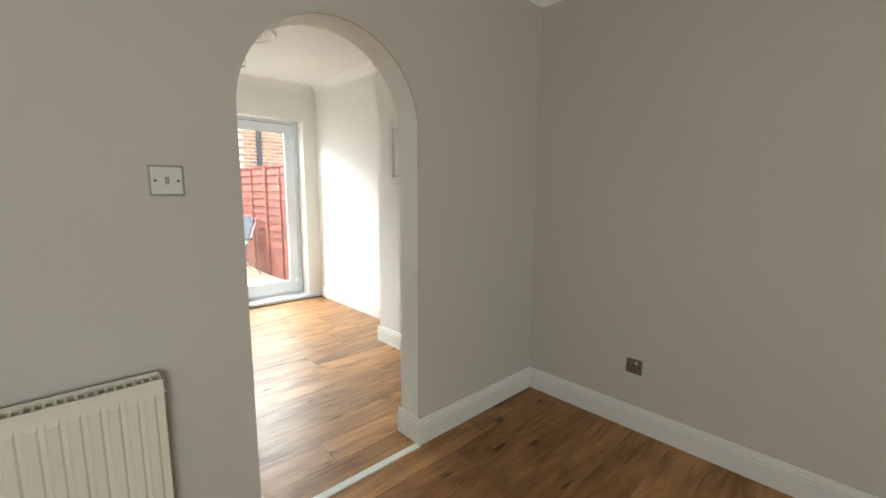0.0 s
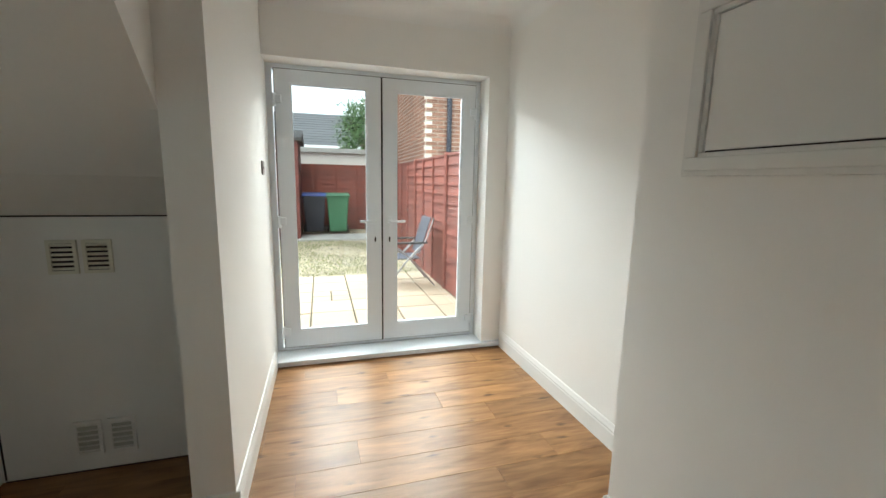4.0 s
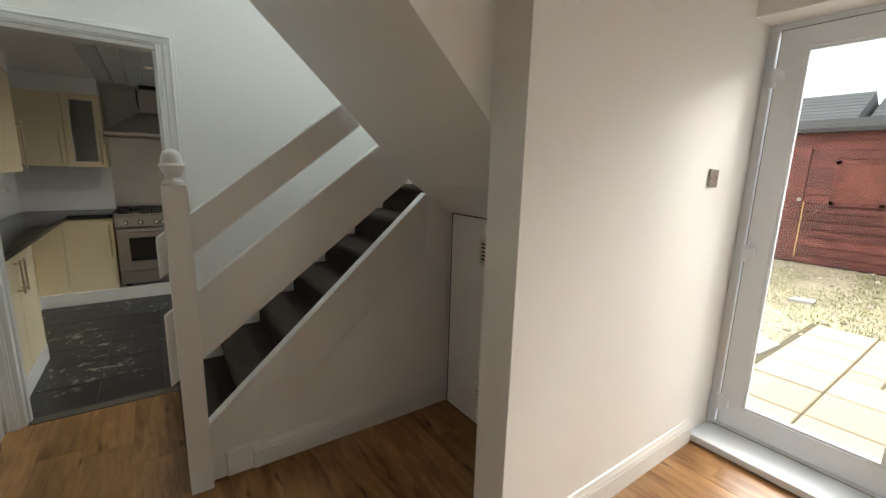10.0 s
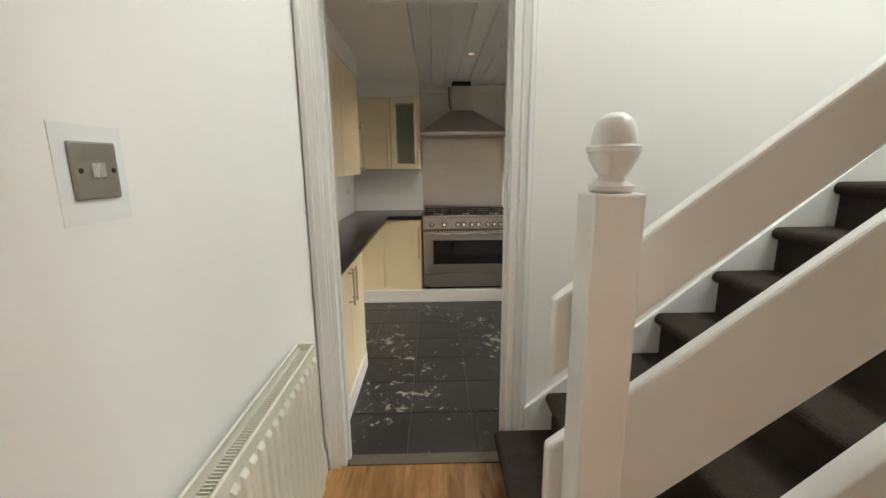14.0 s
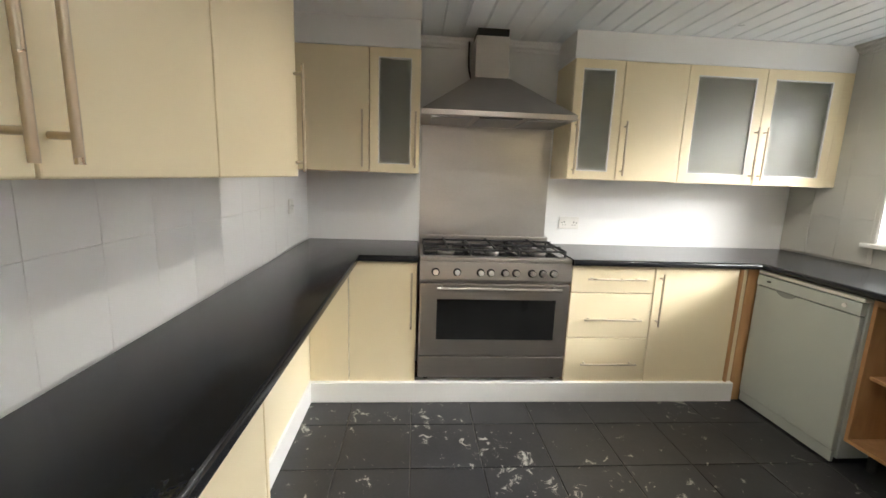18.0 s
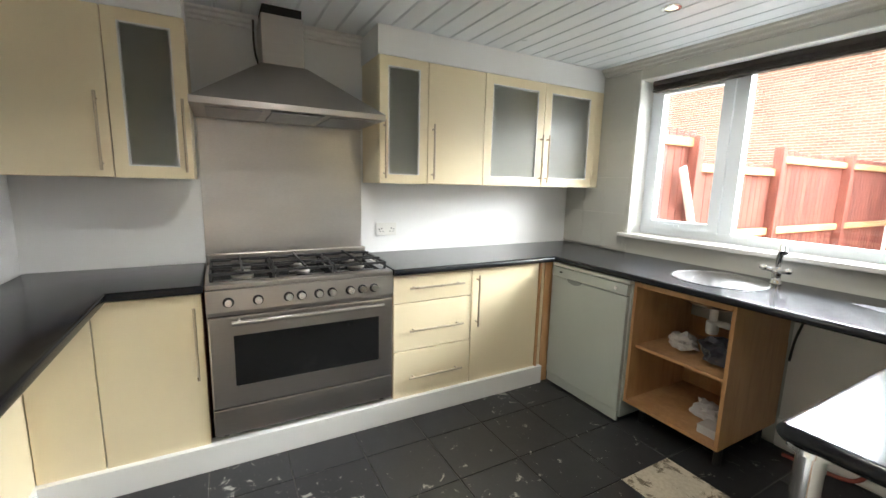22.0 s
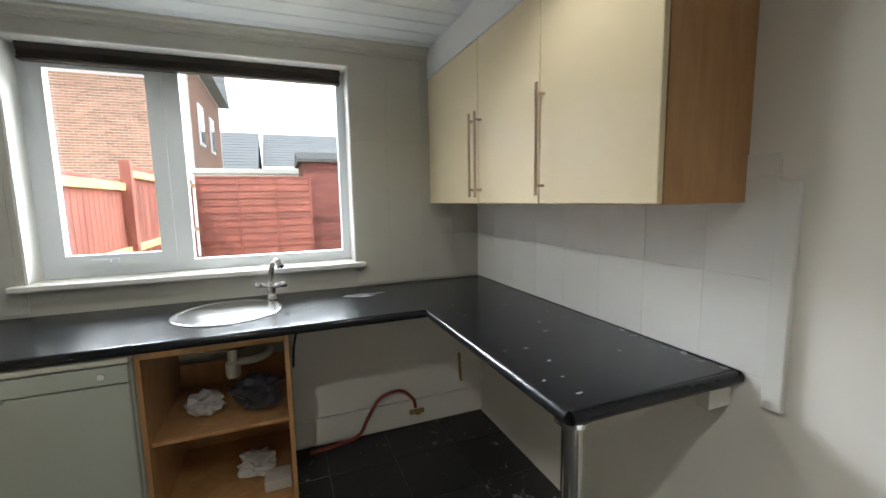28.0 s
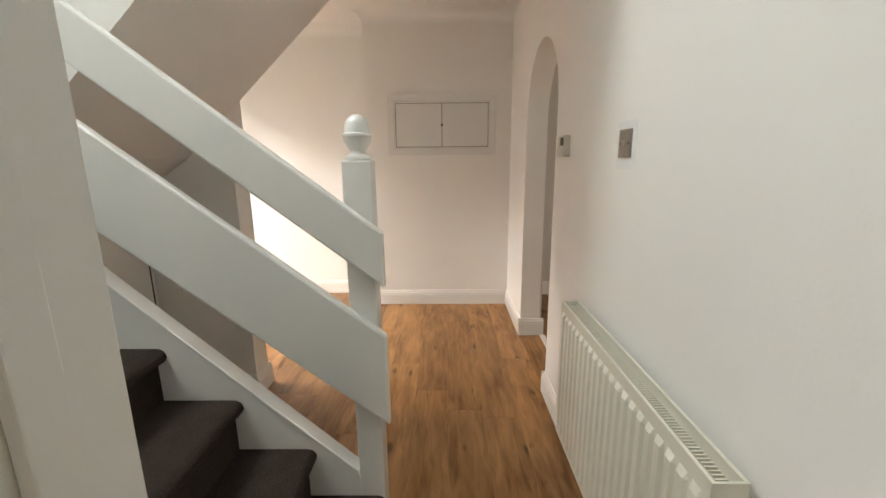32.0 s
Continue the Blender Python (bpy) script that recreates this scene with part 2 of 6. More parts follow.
M["steel"] = mat("brushed_steel", (0.47, 0.44, 0.41), 0.34, 1.0, 0.06, 3, 0.08, 180, 0.03, 150, stretch=(1, 0.06, 1), rough_vary=0.02)
M["steel_v"] = mat("brushed_steel_splashback", (0.60, 0.58, 0.56), 0.33, 1.0, 0.26, 3.2, 0.07, 160, 0.03, 140, stretch=(1, 0.35, 1), rough_vary=0.10)
M["chrome"] = mat("chrome", (0.78, 0.78, 0.78), 0.12, 1.0, 0.03, 8, rough_vary=0.04)
M["brass"] = mat("satin_nickel_handle", (0.55, 0.46, 0.34), 0.3, 1.0, 0.05, 9)
M["iron"] = mat("black_cast_iron", (0.015, 0.015, 0.016), 0.5, 0.0, 0.2, 12, bump=0.2, bump_scale=200)
M["black_glass"] = mat("black_oven_glass", (0.012, 0.012, 0.012), 0.06, 0, 0.1, 4, rough_vary=0.03)
M["rubber"] = mat("black_rubber", (0.02, 0.02, 0.02), 0.6, vary=0.1)
M["cream"] = mat("cream_door_laminate", (0.80, 0.69, 0.47), 0.32, vary=0.03, scale=2.5, bump=0.05, bump_scale=30)
M["beech"] = wood_mat("beech_carcass", (0.40, 0.21, 0.085), (0.54, 0.31, 0.14), 0.45, along=2, grain=30, island=0.03, bump=0.03)
M["worktop"] = mat("black_slate_worktop", (0.012, 0.013, 0.016), 0.19, spec=0.32, vary=0.3, scale=6, fine=0.3, fine_scale=90, bump=0.05, bump_scale=120, rough_vary=0.05)
M["steel_sink"] = mat("satin_sink_steel", (0.45, 0.44, 0.43), 0.22, 1.0, 0.05, 5, 0.06, 160, 0.04, 150)
M["frost"] = glass_mat("frosted_glass", (0.62, 0.64, 0.58), 0.34)
M["glass"] = glass_mat("clear_glass")
M["tile_wall"] = mat("painted_wall_tile", (0.80, 0.80, 0.79), 0.38, vary=0.015, scale=2, bump=0.06, bump_scale=40, rough_vary=0.03)
# the wall tile colour in a greyer tone
M["tile_grey"] = mat("greyer_wall_tile", (0.55, 0.54, 0.49), 0.42, vary=0.02, scale=2, bump=0.06, bump_scale=40, rough_vary=0.03)
M["tile_floor"] = worn_mat("worn_black_slate_tile", (0.026, 0.026, 0.028), (0.40, 0.385, 0.345), 0.40, 0.614, 15.0, speck=0.725)
M["grout"] = mat("grey_grout", (0.12, 0.115, 0.105), 0.8, vary=0.45, scale=9)
M["screed"] = worn_mat("bare_screed", (0.50, 0.44, 0.33), (0.16, 0.13, 0.09), 0.8, 0.52, 9.0)
M["plank"] = wood_mat("oak_laminate", (0.17, 0.074, 0.023), (0.43, 0.225, 0.090), 0.38, along=0, grain=30, island=0.18, knots=0.62, bump=0.03)
M["plank"].node_tree.nodes["Principled BSDF"].inputs["Specular IOR Level"].default_value = 0.32
# near-black base, so the shadow of the plank joints comes from its colour
M["underlay"] = mat("plank_joint_shadow", (0.05, 0.03, 0.015), 0.8)
M["carpet"] = mat("dark_brown_carpet", (0.042, 0.031, 0.025), 0.95, vary=0.35, scale=14, fine=0.7, fine_scale=170, bump=1.0, bump_scale=170, spec=0.1)
M["dishwasher"] = mat("pale_green_grey_enamel", (0.43, 0.465, 0.435), 0.35, vary=0.03, scale=3)
M["dw_panel"] = mat("cream_plastic", (0.66, 0.66, 0.59), 0.4, vary=0.03)
M["radiator"] = mat("cream_radiator_enamel", (0.80, 0.77, 0.66), 0.35, vary=0.03, scale=4, coat=0.2)
# near-black for gaps, slots and holes: their shade put into the colour
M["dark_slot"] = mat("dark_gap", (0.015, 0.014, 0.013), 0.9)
M["switch_steel"] = mat("brushed_switch_plate", (0.36, 0.34, 0.31), 0.38, 1.0, 0.08, 20)
M["switch_white"] = mat("white_switch_plastic", (0.75, 0.74, 0.70), 0.35, vary=0.02)
M["thermostat"] = mat("ivory_plastic", (0.72, 0.68, 0.58), 0.45, vary=0.02)
M["lcd"] = mat("dark_lcd", (0.05, 0.06, 0.06), 0.15)
M["grip_shade"] = mat("shaded_grey_plastic", (0.22, 0.24, 0.23), 0.5, vary=0.05)
M["hose"] = mat("red_rubber_hose", (0.28, 0.05, 0.03), 0.45, vary=0.1)
M["brass_fit"] = mat("old_brass", (0.45, 0.32, 0.14), 0.4, 1.0, 0.15, 20)
M["smear"] = mat("pale_worktop_smear", (0.20, 0.21, 0.22), 0.4, vary=0.4, scale=30)
M["alu_dull"] = mat("tarnished_strip", (0.16, 0.14, 0.12), 0.5, 0.6, 0.2, 20)
M["paper"] = mat("white_plastic_bag", (0.50, 0.48, 0.46), 0.55, vary=0.12, scale=14)
M["dark_bag"] = mat("dark_plastic_bag", (0.05, 0.05, 0.06), 0.35, vary=0.2, scale=14)
M["slab"] = mat("buff_paving_slab", (0.46, 0.37, 0.27), 0.85, vary=0.1, scale=3, fine=0.12, fine_scale=80, bump=0.5, bump_scale=70, island=0.10)
M["gravel"] = mat("gravelly_grass", (0.34, 0.30, 0.20), 0.95, vary=0.35, scale=1.6, fine=0.5, fine_scale=25, bump=1.0, bump_scale=30)
M["pebble"] = mat("loose_gravel_stones", (0.36, 0.32, 0.25), 0.9, vary=0.2, scale=9, bump=0.3, bump_scale=80, island=0.55)
for node in list(M["pebble"].node_tree.nodes):
    if node.type == "OBJECT_INFO":
        per = M["pebble"].node_tree.nodes.new("ShaderNodeNewGeometry")
        for link in list(node.outputs["Random"].links):
            M["pebble"].node_tree.links.new(per.outputs["Random Per Island"], link.to_socket)
M["grass"] = mat("dry_garden_grass", (0.17, 0.19, 0.07), 0.8, vary=0.35, scale=2.5)
M["soil"] = mat("dark_joint_soil", (0.10, 0.085, 0.05), 0.95, vary=0.3, scale=8)
M["concrete"] = mat("grey_concrete", (0.34, 0.34, 0.32), 0.9, vary=0.15, scale=4, bump=0.3, bump_scale=60)
M["fence"] = wood_mat("red_brown_fence_stain", (0.105, 0.030, 0.022), (0.25, 0.076, 0.053), 0.75, along=1, grain=24, island=0.15, bump=0.3)
M["fence_v"] = wood_mat("red_brown_board_stain", (0.14, 0.042, 0.030), (0.29, 0.092, 0.064), 0.75, along=2, grain=24, island=0.18, bump=0.3)
M["fence_pale"] = wood_mat("pale_weathered_rail", (0.42, 0.25, 0.10), (0.58, 0.40, 0.20), 0.8, along=1, grain=24, island=0.1, bump=0.3)
M["shed"] = wood_mat("red_brown_shed_stain", (0.060, 0.017, 0.014), (0.17, 0.050, 0.040), 0.75, along=0, grain=22, island=0.28, bump=0.3)
M["felt"] = mat("roofing_felt", (0.05, 0.05, 0.05), 0.9, vary=0.2)
M["roof"] = mat("grey_roof_tile", (0.12, 0.125, 0.13), 0.8, vary=0.15, scale=2, island=0.08)
M["render"] = mat("pale_render_wall", (0.60, 0.58, 0.54), 0.85, vary=0.06, scale=2)
M["brick"] = mat("red_brown_brick", (0.27, 0.145, 0.10), 0.85, vary=0.12, scale=5, fine=0.15, fine_scale=60, bump=0.4, bump_scale=80, island=0.28)
M["mortar"] = mat("pale_mortar", (0.62, 0.58, 0.52), 0.9, vary=0.12, scale=10, bump=0.3, bump_scale=90)
M["bin_green"] = mat("green_bin_plastic", (0.06, 0.17, 0.09), 0.5, vary=0.08)
M["bin_blue"] = mat("black_bin_plastic", (0.025, 0.03, 0.045), 0.5, vary=0.08)
M["bin_lid_blue"] = mat("blue_bin_lid", (0.03, 0.07, 0.30), 0.45, vary=0.08)
M["alu"] = mat("grey_tube_metal", (0.40, 0.40, 0.41), 0.4, 1.0, 0.05)
M["fabric"] = mat("dark_grey_textilene", (0.06, 0.065, 0.085), 0.8, vary=0.15, scale=20, bump=0.4, bump_scale=300)
M["leaf"] = mat("leaf_green", (0.06, 0.12, 0.03), 0.6, vary=0.3, scale=3, island=0.3)
M["bark"] = mat("grey_bark", (0.12, 0.09, 0.06), 0.9, vary=0.3, scale=8, bump=0.6, bump_scale=30)
# weak glow added to the downlight lenses
M["bulb"] = glow_mat("lens_glow", (1.0, 0.88, 0.70), 0.5)
M["blind"] = mat("dark_brown_blind", (0.045, 0.035, 0.03), 0.5, vary=0.1)
M["grey_pot"] = mat("grey_plastic_pot", (0.10, 0.10, 0.11), 0.6)

# ==== helpers for meshes ====
WORLD = {}


def thing(name, loc, label="", category="", group="", kind=""):
    e = new(name)
    e.empty_display_size = 0.05
    e.location = loc
    WORLD[e] = Matrix.Translation(loc)
    return tagged(e, label, category, group, kind)


def part(name, bm, material, parent=None, label="", smooth=None):
    """Links a bmesh, given in world coordinates, as one mesh object, its origin at its own base."""
    vs = [v.co for v in bm.verts]
    lo = Vector([min(c[i] for c in vs) for i in range(3)])
    hi = Vector([max(c[i] for c in vs) for i in range(3)])
    o = Vector(((lo.x + hi.x) / 2, (lo.y + hi.y) / 2, lo.z))
    bm.transform(Matrix.Translation(-o))
    me = bpy.data.meshes.new(name)
    if smooth:
        for f in bm.faces:
            f.smooth = True
        for e in bm.edges:
            if len(e.link_faces) == 2 and e.calc_face_angle(0) > radians(smooth):
                e.smooth = False
    bm.to_mesh(me)
    bm.free()
    me.materials.append(material)
    ob = new(name, me)
    ob.location = o
    WORLD[ob] = Matrix.Translation(o)
    if parent:
        ob.parent = parent
        ob.matrix_parent_inverse = WORLD[parent].inverted()
    if label:
        ob["label"] = label
    return ob


def solo(name, bm, material, label, category, group="", kind="", smooth=None):
    return tagged(part(name, bm, material, None, "", smooth), label, category, group, kind)


def add_box(bm, x0, x1, y0, y1, z0, z1, m=None):
    r = bmesh.ops.create_cube(bm, size=1)
    t = Matrix.Translation(((x0 + x1) / 2, (y0 + y1) / 2, (z0 + z1) / 2)) @ Matrix.Diagonal((x1 - x0, y1 - y0, z1 - z0, 1))
    bmesh.ops.transform(bm, matrix=(m @ t) if m else t, verts=r["verts"])
    return r["verts"]


def box(x0, x1, y0, y1, z0, z1, b=0.0, seg=2, m=None):
    bm = bmesh.new()
    add_box(bm, x0, x1, y0, y1, z0, z1)
    if b:
        bmesh.ops.bevel(bm, geom=bm.edges[:], offset=b, segments=seg, affect="EDGES", profile=0.5)
    if m:
        bm.transform(m)
    return bm


def boxes(*bs):
    bm = bmesh.new()
    for b in bs:
        add_box(bm, *b)
    return bm


def cyl(p0, p1, r0, r1=None, seg=16, bm=None, caps=True):
    """A round bar from p0 to p1."""
    bm = bm or bmesh.new()
    p0, p1 = Vector(p0), Vector(p1)
    d = p1 - p0
    m = Matrix.Translation((p0 + p1) / 2) @ d.to_track_quat("Z", "Y").to_matrix().to_4x4()
    bmesh.ops.create_cone(bm, cap_ends=caps, segments=seg, radius1=r0, radius2=r0 if r1 is None else r1, depth=d.length, matrix=m)
    return bm


def lathe(profile, centre, seg=32, axis="z", bm=None):
    """Turns (radius, height) pairs round an upright axis through centre."""
    bm = bm or bmesh.new()
    rings = []
    for r, h in profile:
        ring = []
        for i in range(seg):
            a = 2 * math.pi * i / seg
            ring.append(bm.verts.new((centre[0] + r * math.cos(a), centre[1] + r * math.sin(a), centre[2] + h)))
        rings.append(ring)
    for a, b in zip(rings, rings[1:]):
        for i in range(seg):
            j = (i + 1) % seg
            bm.faces.new((a[i], a[j], b[j], b[i]))
    if profile[0][0] > 1e-4:
        bm.faces.new(rings[0][::-1])
    if profile[-1][0] > 1e-4:
        bm.faces.new(rings[-1])
    bmesh.ops.recalc_face_normals(bm, faces=bm.faces[:])
    return bm


def extrude_poly(pts, axis, a, b, bev=0.0):
    """A prism: the polygon pts (two coordinates) drawn out along an axis from a to b."""
    bm = bmesh.new()
    def at(p, h):
        return {"x": (h, p[0], p[1]), "y": (p[0], h, p[1]), "z": (p[0], p[1], h)}[axis]
    v0 = [bm.verts.new(at(p, a)) for p in pts]
    v1 = [bm.verts.new(at(p, b)) for p in pts]
    n = len(pts)
    bm.faces.new(v0)
    bm.faces.new(v1[::-1])
    for i in range(n):
        bm.faces.new((v0[i], v1[i], v1[(i + 1) % n], v0[(i + 1) % n]))
    bmesh.ops.recalc_face_normals(bm, faces=bm.faces[:])
    if bev:
        bmesh.ops.bevel(bm, geom=bm.edges[:], offset=bev, segments=2, affect="EDGES", profile=0.5)
    return bm


def tube(points, r, seg=10, closed_caps=True, smooth_steps=6):
    """A bent tube through points (a smooth curve)."""
    P = [Vector(p) for p in points]
    path = []
    for i in range(len(P) - 1):
        a, b, c, d = P[max(i - 1, 0)], P[i], P[i + 1], P[min(i + 2, len(P) - 1)]
        for k in range(smooth_steps):
            t = k / smooth_steps
            path.append(0.5 * ((2 * b) + (c - a) * t + (2 * a - 5 * b + 4 * c - d) * t * t + (3 * b - a - 3 * c + d) * t ** 3))
    path.append(P[-1])
    bm = bmesh.new()
    rings = []
    up = Vector((0.13, 0.31, 0.94))
    for i, p in enumerate(path):
        t = (path[min(i + 1, len(path) - 1)] - path[max(i - 1, 0)]).normalized()
        u = t.cross(up).normalized()
        w = t.cross(u)
        rings.append([bm.verts.new(p + r * (math.cos(2 * math.pi * k / seg) * u + math.sin(2 * math.pi * k / seg) * w)) for k in range(seg)])
    for a, b in zip(rings, rings[1:]):
        for k in range(seg):
            bm.faces.new((a[k], a[(k + 1) % seg], b[(k + 1) % seg], b[k]))
    if closed_caps:
        bm.faces.new(rings[0][::-1])
        bm.faces.new(rings[-1])
    bmesh.ops.recalc_face_normals(bm, faces=bm.faces[:])
    return bm


def profile_run(prof, p0, p1, out):
    """A moulding: the profile (depth out from the wall, height) drawn from p0 to p1; out is the way off the wall."""
    bm = bmesh.new()
    p0, p1, out = Vector(p0), Vector(p1), Vector(out).normalized()
    ends = []
    for p in (p0, p1):
        ends.append([bm.verts.new(p + out * d + Vector((0, 0, h))) for d, h in prof])
    n = len(prof)
    for i in range(n):
        j = (i + 1) % n
        bm.faces.new((ends[0][i], ends[0][j], ends[1][j], ends[1][i]))
    bm.faces.new(ends[0][::-1])
    bm.faces.new(ends[1])
    bmesh.ops.recalc_face_normals(bm, faces=bm.faces[:])
    return bm


def wall_bm(axis, at0, at1, u0, u1, z0, z1, holes=()):
    """A wall slab with rectangular holes (u0, u1, z0, z1) right through. axis: the way its thickness runs."""
    us = sorted({u0, u1, *[h[0] for h in holes], *[h[1] for h in holes]})
    zs = sorted({z0, z1, *[h[2] for h in holes], *[h[3] for h in holes]})
    us = [u for u in us if u0 <= u <= u1]
    zs = [z for z in zs if z0 <= z <= z1]
    bm = bmesh.new()
    for ua, ub in zip(us, us[1:]):
        for za, zb in zip(zs, zs[1:]):
            mu, mz = (ua + ub) / 2, (za + zb) / 2
            if any(h[0] < mu < h[1] and h[2] < mz < h[3] for h in holes):
                continue
            if axis == "x":
                add_box(bm, at0, at1, ua, ub, za, zb)
            else:
                add_box(bm, ua, ub, at0, at1, za, zb)
    bmesh.ops.remove_doubles(bm, verts=bm.verts[:], dist=1e-5)
    seen = {}
    for f in bm.faces[:]:
        key = tuple(sorted(tuple(round(c, 5) for c in v.co) for v in f.verts))
        seen.setdefault(key, []).append(f)
    dead = [f for fs in seen.values() if len(fs) > 1 for f in fs]
    bmesh.ops.delete(bm, geom=dead, context="FACES")
    bmesh.ops.recalc_face_normals(bm, faces=bm.faces[:])
    return bm


def frame_y(x0, x1, z0, z1, y0, y1, wl, wr=None, wb=None, wt=None):
    """A rectangular frame in a wall that faces y: two uprights with rails butted between them."""
    wr, wb, wt = wr or wl, wb or wl, wt or wl
    return wall_bm("y", y0, y1, x0, x1, z0, z1, [(x0 + wl, x1 - wr, z0 + wb, z1 - wt)])


def frame_x(y0, y1, z0, z1, x0, x1, w):
    return wall_bm("x", x0, x1, y0, y1, z0, z1, [(y0 + w, y1 - w, z0 + w, z1 - w)])


def lump(centre, size, seed, sub=3, rough=0.35):
    rng = random.Random(seed)
    bm = bmesh.new()
    bmesh.ops.create_icosphere(bm, subdivisions=sub, radius=1)
    o = Vector((rng.random() * 9, rng.random() * 9, rng.random() * 9))
    for v in bm.verts:
        n = noise.noise(v.co * 1.7 + o) * 0.5 + noise.noise(v.co * 4.1 + o) * rough + noise.noise(v.co * 9 + o) * rough * 0.5
        v.co *= 1 + n
        v.co = Vector((v.co.x * size[0], v.co.y * size[1], v.co.z * size[2]))
    lo = min(v.co.z for v in bm.verts)
    flat = lo + size[2] * 0.25
    for v in bm.verts:
        v.co.z = max(v.co.z, flat)
    bm.transform(Matrix.Translation((centre[0], centre[1], centre[2] - flat)))
    return bm


def carcass(x0, x1, y0, y1, z0, z1, material, parent, back, t=0.018, top=True):
    """A cabinet body of separate boards. back: x0, x1, y0 or y1, the side that its back board closes."""
    xi = (x0, x1) if back[0] == "x" else (x0 + t, x1 - t)
    yi = (y0, y1) if back[0] == "y" else (y0 + t, y1 - t)
    if back[0] == "x":
        part("side_panel", box(x0, x1, y0, y0 + t, z0, z1), material, parent)
        part("side_panel", box(x0, x1, y1 - t, y1, z0, z1), material, parent)
    else:
        part("side_panel", box(x0, x0 + t, y0, y1, z0, z1), material, parent)
        part("side_panel", box(x1 - t, x1, y0, y1, z0, z1), material, parent)
    part("bottom_panel", box(*xi, *yi, z0, z0 + t), material, parent)
    if top:
        part("top_panel", box(*xi, *yi, z1 - t, z1), material, parent)
    b = {"x0": (x0, x0 + 0.006, y0 + t, y1 - t), "x1": (x1 - 0.006, x1, y0 + t, y1 - t), "y0": (x0 + t, x1 - t, y0, y0 + 0.006), "y1": (x0 + t, x1 - t, y1 - 0.006, y1)}[back]
    part("back_panel", box(*b, z0 + t + 0.001, z1 - t - 0.001), material, parent)


def wall_like_ring(x0, x1, y0, y1, w, z0, z1):
    """A flat rectangular ring lying level."""
    bm = wall_bm("y", z0, z1, x0, x1, y0, y1, [(x0 + w, x1 - w, y0 + w, y1 - w)])
    for v in bm.verts:
        v.co.y, v.co.z = v.co.z, v.co.y
    bmesh.ops.recalc_face_normals(bm, faces=bm.faces[:])
    return bm



# ==== the plan ====
KX0, KX1, KY0, KY1, KZ = -2.92, -0.06, -0.40, 3.10, 2.25      # kitchen
KH, LX1 = 0.05, 3.815                                         # hall face of the kitchen wall, east wall of the living room
HX1, BX, BY, HY1, HZ = 3.905, 3.545, 1.25, 3.12, 2.59                   # hall and alcove
AT = -0.197                                                   # living-room face of the arch wall
AXL, AXR, ASP, ATOP = 1.982, 2.812, 1.645, 2.055                 # arch opening
HW = -0.035                                                   # hall face of the arch wall
SX, SAX, SBX, SY = 1.952, 2.106, 2.112, 1.663                                          # stub partition
STR = 1.05                                                    # stair string plane
GZ = -0.15                                                    # garden level
UZ = 4.7                                                      # upper ceiling


def structure(name, bm, material, label, smooth=None):
    return tagged(part(name, bm, material, None, "", smooth), label, "structure", kind="structure")


def arch_wall(y0, y1, x0, x1, z1):
    n = 28
    cx, rx, rz = (AXL + AXR) / 2, (AXR - AXL) / 2, ATOP - ASP
    ring = [(cx - rx * math.cos(math.pi * i / n), ASP + rz * math.sin(math.pi * i / n)) for i in range(n + 1)]
    return extrude_poly([(x0, 0), (AXL, 0), *ring, (AXR, 0), (x1, 0), (x1, z1), (x0, z1)], "y", y0, y1)


structure("wall_arch", arch_wall(AT + 0.012, HW, KH, HX1, HZ + 0.2), M["wall_white"], "white painted wall with a round-headed archway", 40)
structure("wall_arch_living_face", arch_wall(AT, AT + 0.012, 0.0, LX1, HZ + 0.2), M["wall_taupe"], "taupe painted plaster face round an archway", 40)
structure("wall_living_east", wall_bm("x", LX1, LX1 + 0.2, -4.4, AT, 0, HZ + 0.2), M["wall_taupe"], "plain taupe painted living room wall")
# unseen wall; its window opening is added for the fill lamp
structure("wall_living_south", wall_bm("y", -4.6, -4.4, -0.12, HX1 + 0.2, 0, HZ + 0.2, [(0.12, 0.98, 0.9, 2.1)]), M["wall_taupe"], "plain taupe living room wall with an added, unseen opening")
structure("wall_living_west", wall_bm("x", -0.06, 0.06, -4.6, AT, 0, HZ + 0.2), M["wall_taupe"], "plain taupe painted living room wall")
structure("ceiling_living", box(-0.12, HX1 + 0.2, -4.6, AT, HZ, HZ + 0.15), M["ceiling"], "white painted living room ceiling")
structure("wall_hall_east", wall_bm("x", HX1, HX1 + 0.2, AT + 0.012, 3.43, 0, HZ + 0.2), M["wall_white"], "white painted hall wall")
structure("wall_hatch_box", wall_bm("x", BX, HX1, HW, BY, 0, HZ), M["wall_white"], "white boxed-out wall that holds a meter hatch")
structure("wall_french", wall_bm("y", HY1, 3.43, SX, HX1, -0.2, HZ + 0.3, [(2.108, 3.737, -0.2, 2.182)]), M["wall_white"], "white outside wall with the French door opening")
structure("wall_stub", extrude_poly([(SX, SY), (SAX, SY), (SBX, 3.30), (SX, 3.30)], "z", 0, HZ), M["wall_white"], "white painted partition beside the French door alcove")
structure("wall_stair_north", wall_bm("y", HY1, 3.43, KX1, SX, 0, UZ), M["wall_white"], "white stairwell wall")
DY0, DY1, DZT = 0.040, 0.842, 2.085                          # kitchen doorway
structure("wall_kitchen_hall", wall_bm("x", KX1, KH, -0.42, 3.12, -0.05, UZ, [(DY0, DY1, -0.05, DZT)]), M["wall_white"], "white wall with the kitchen doorway")
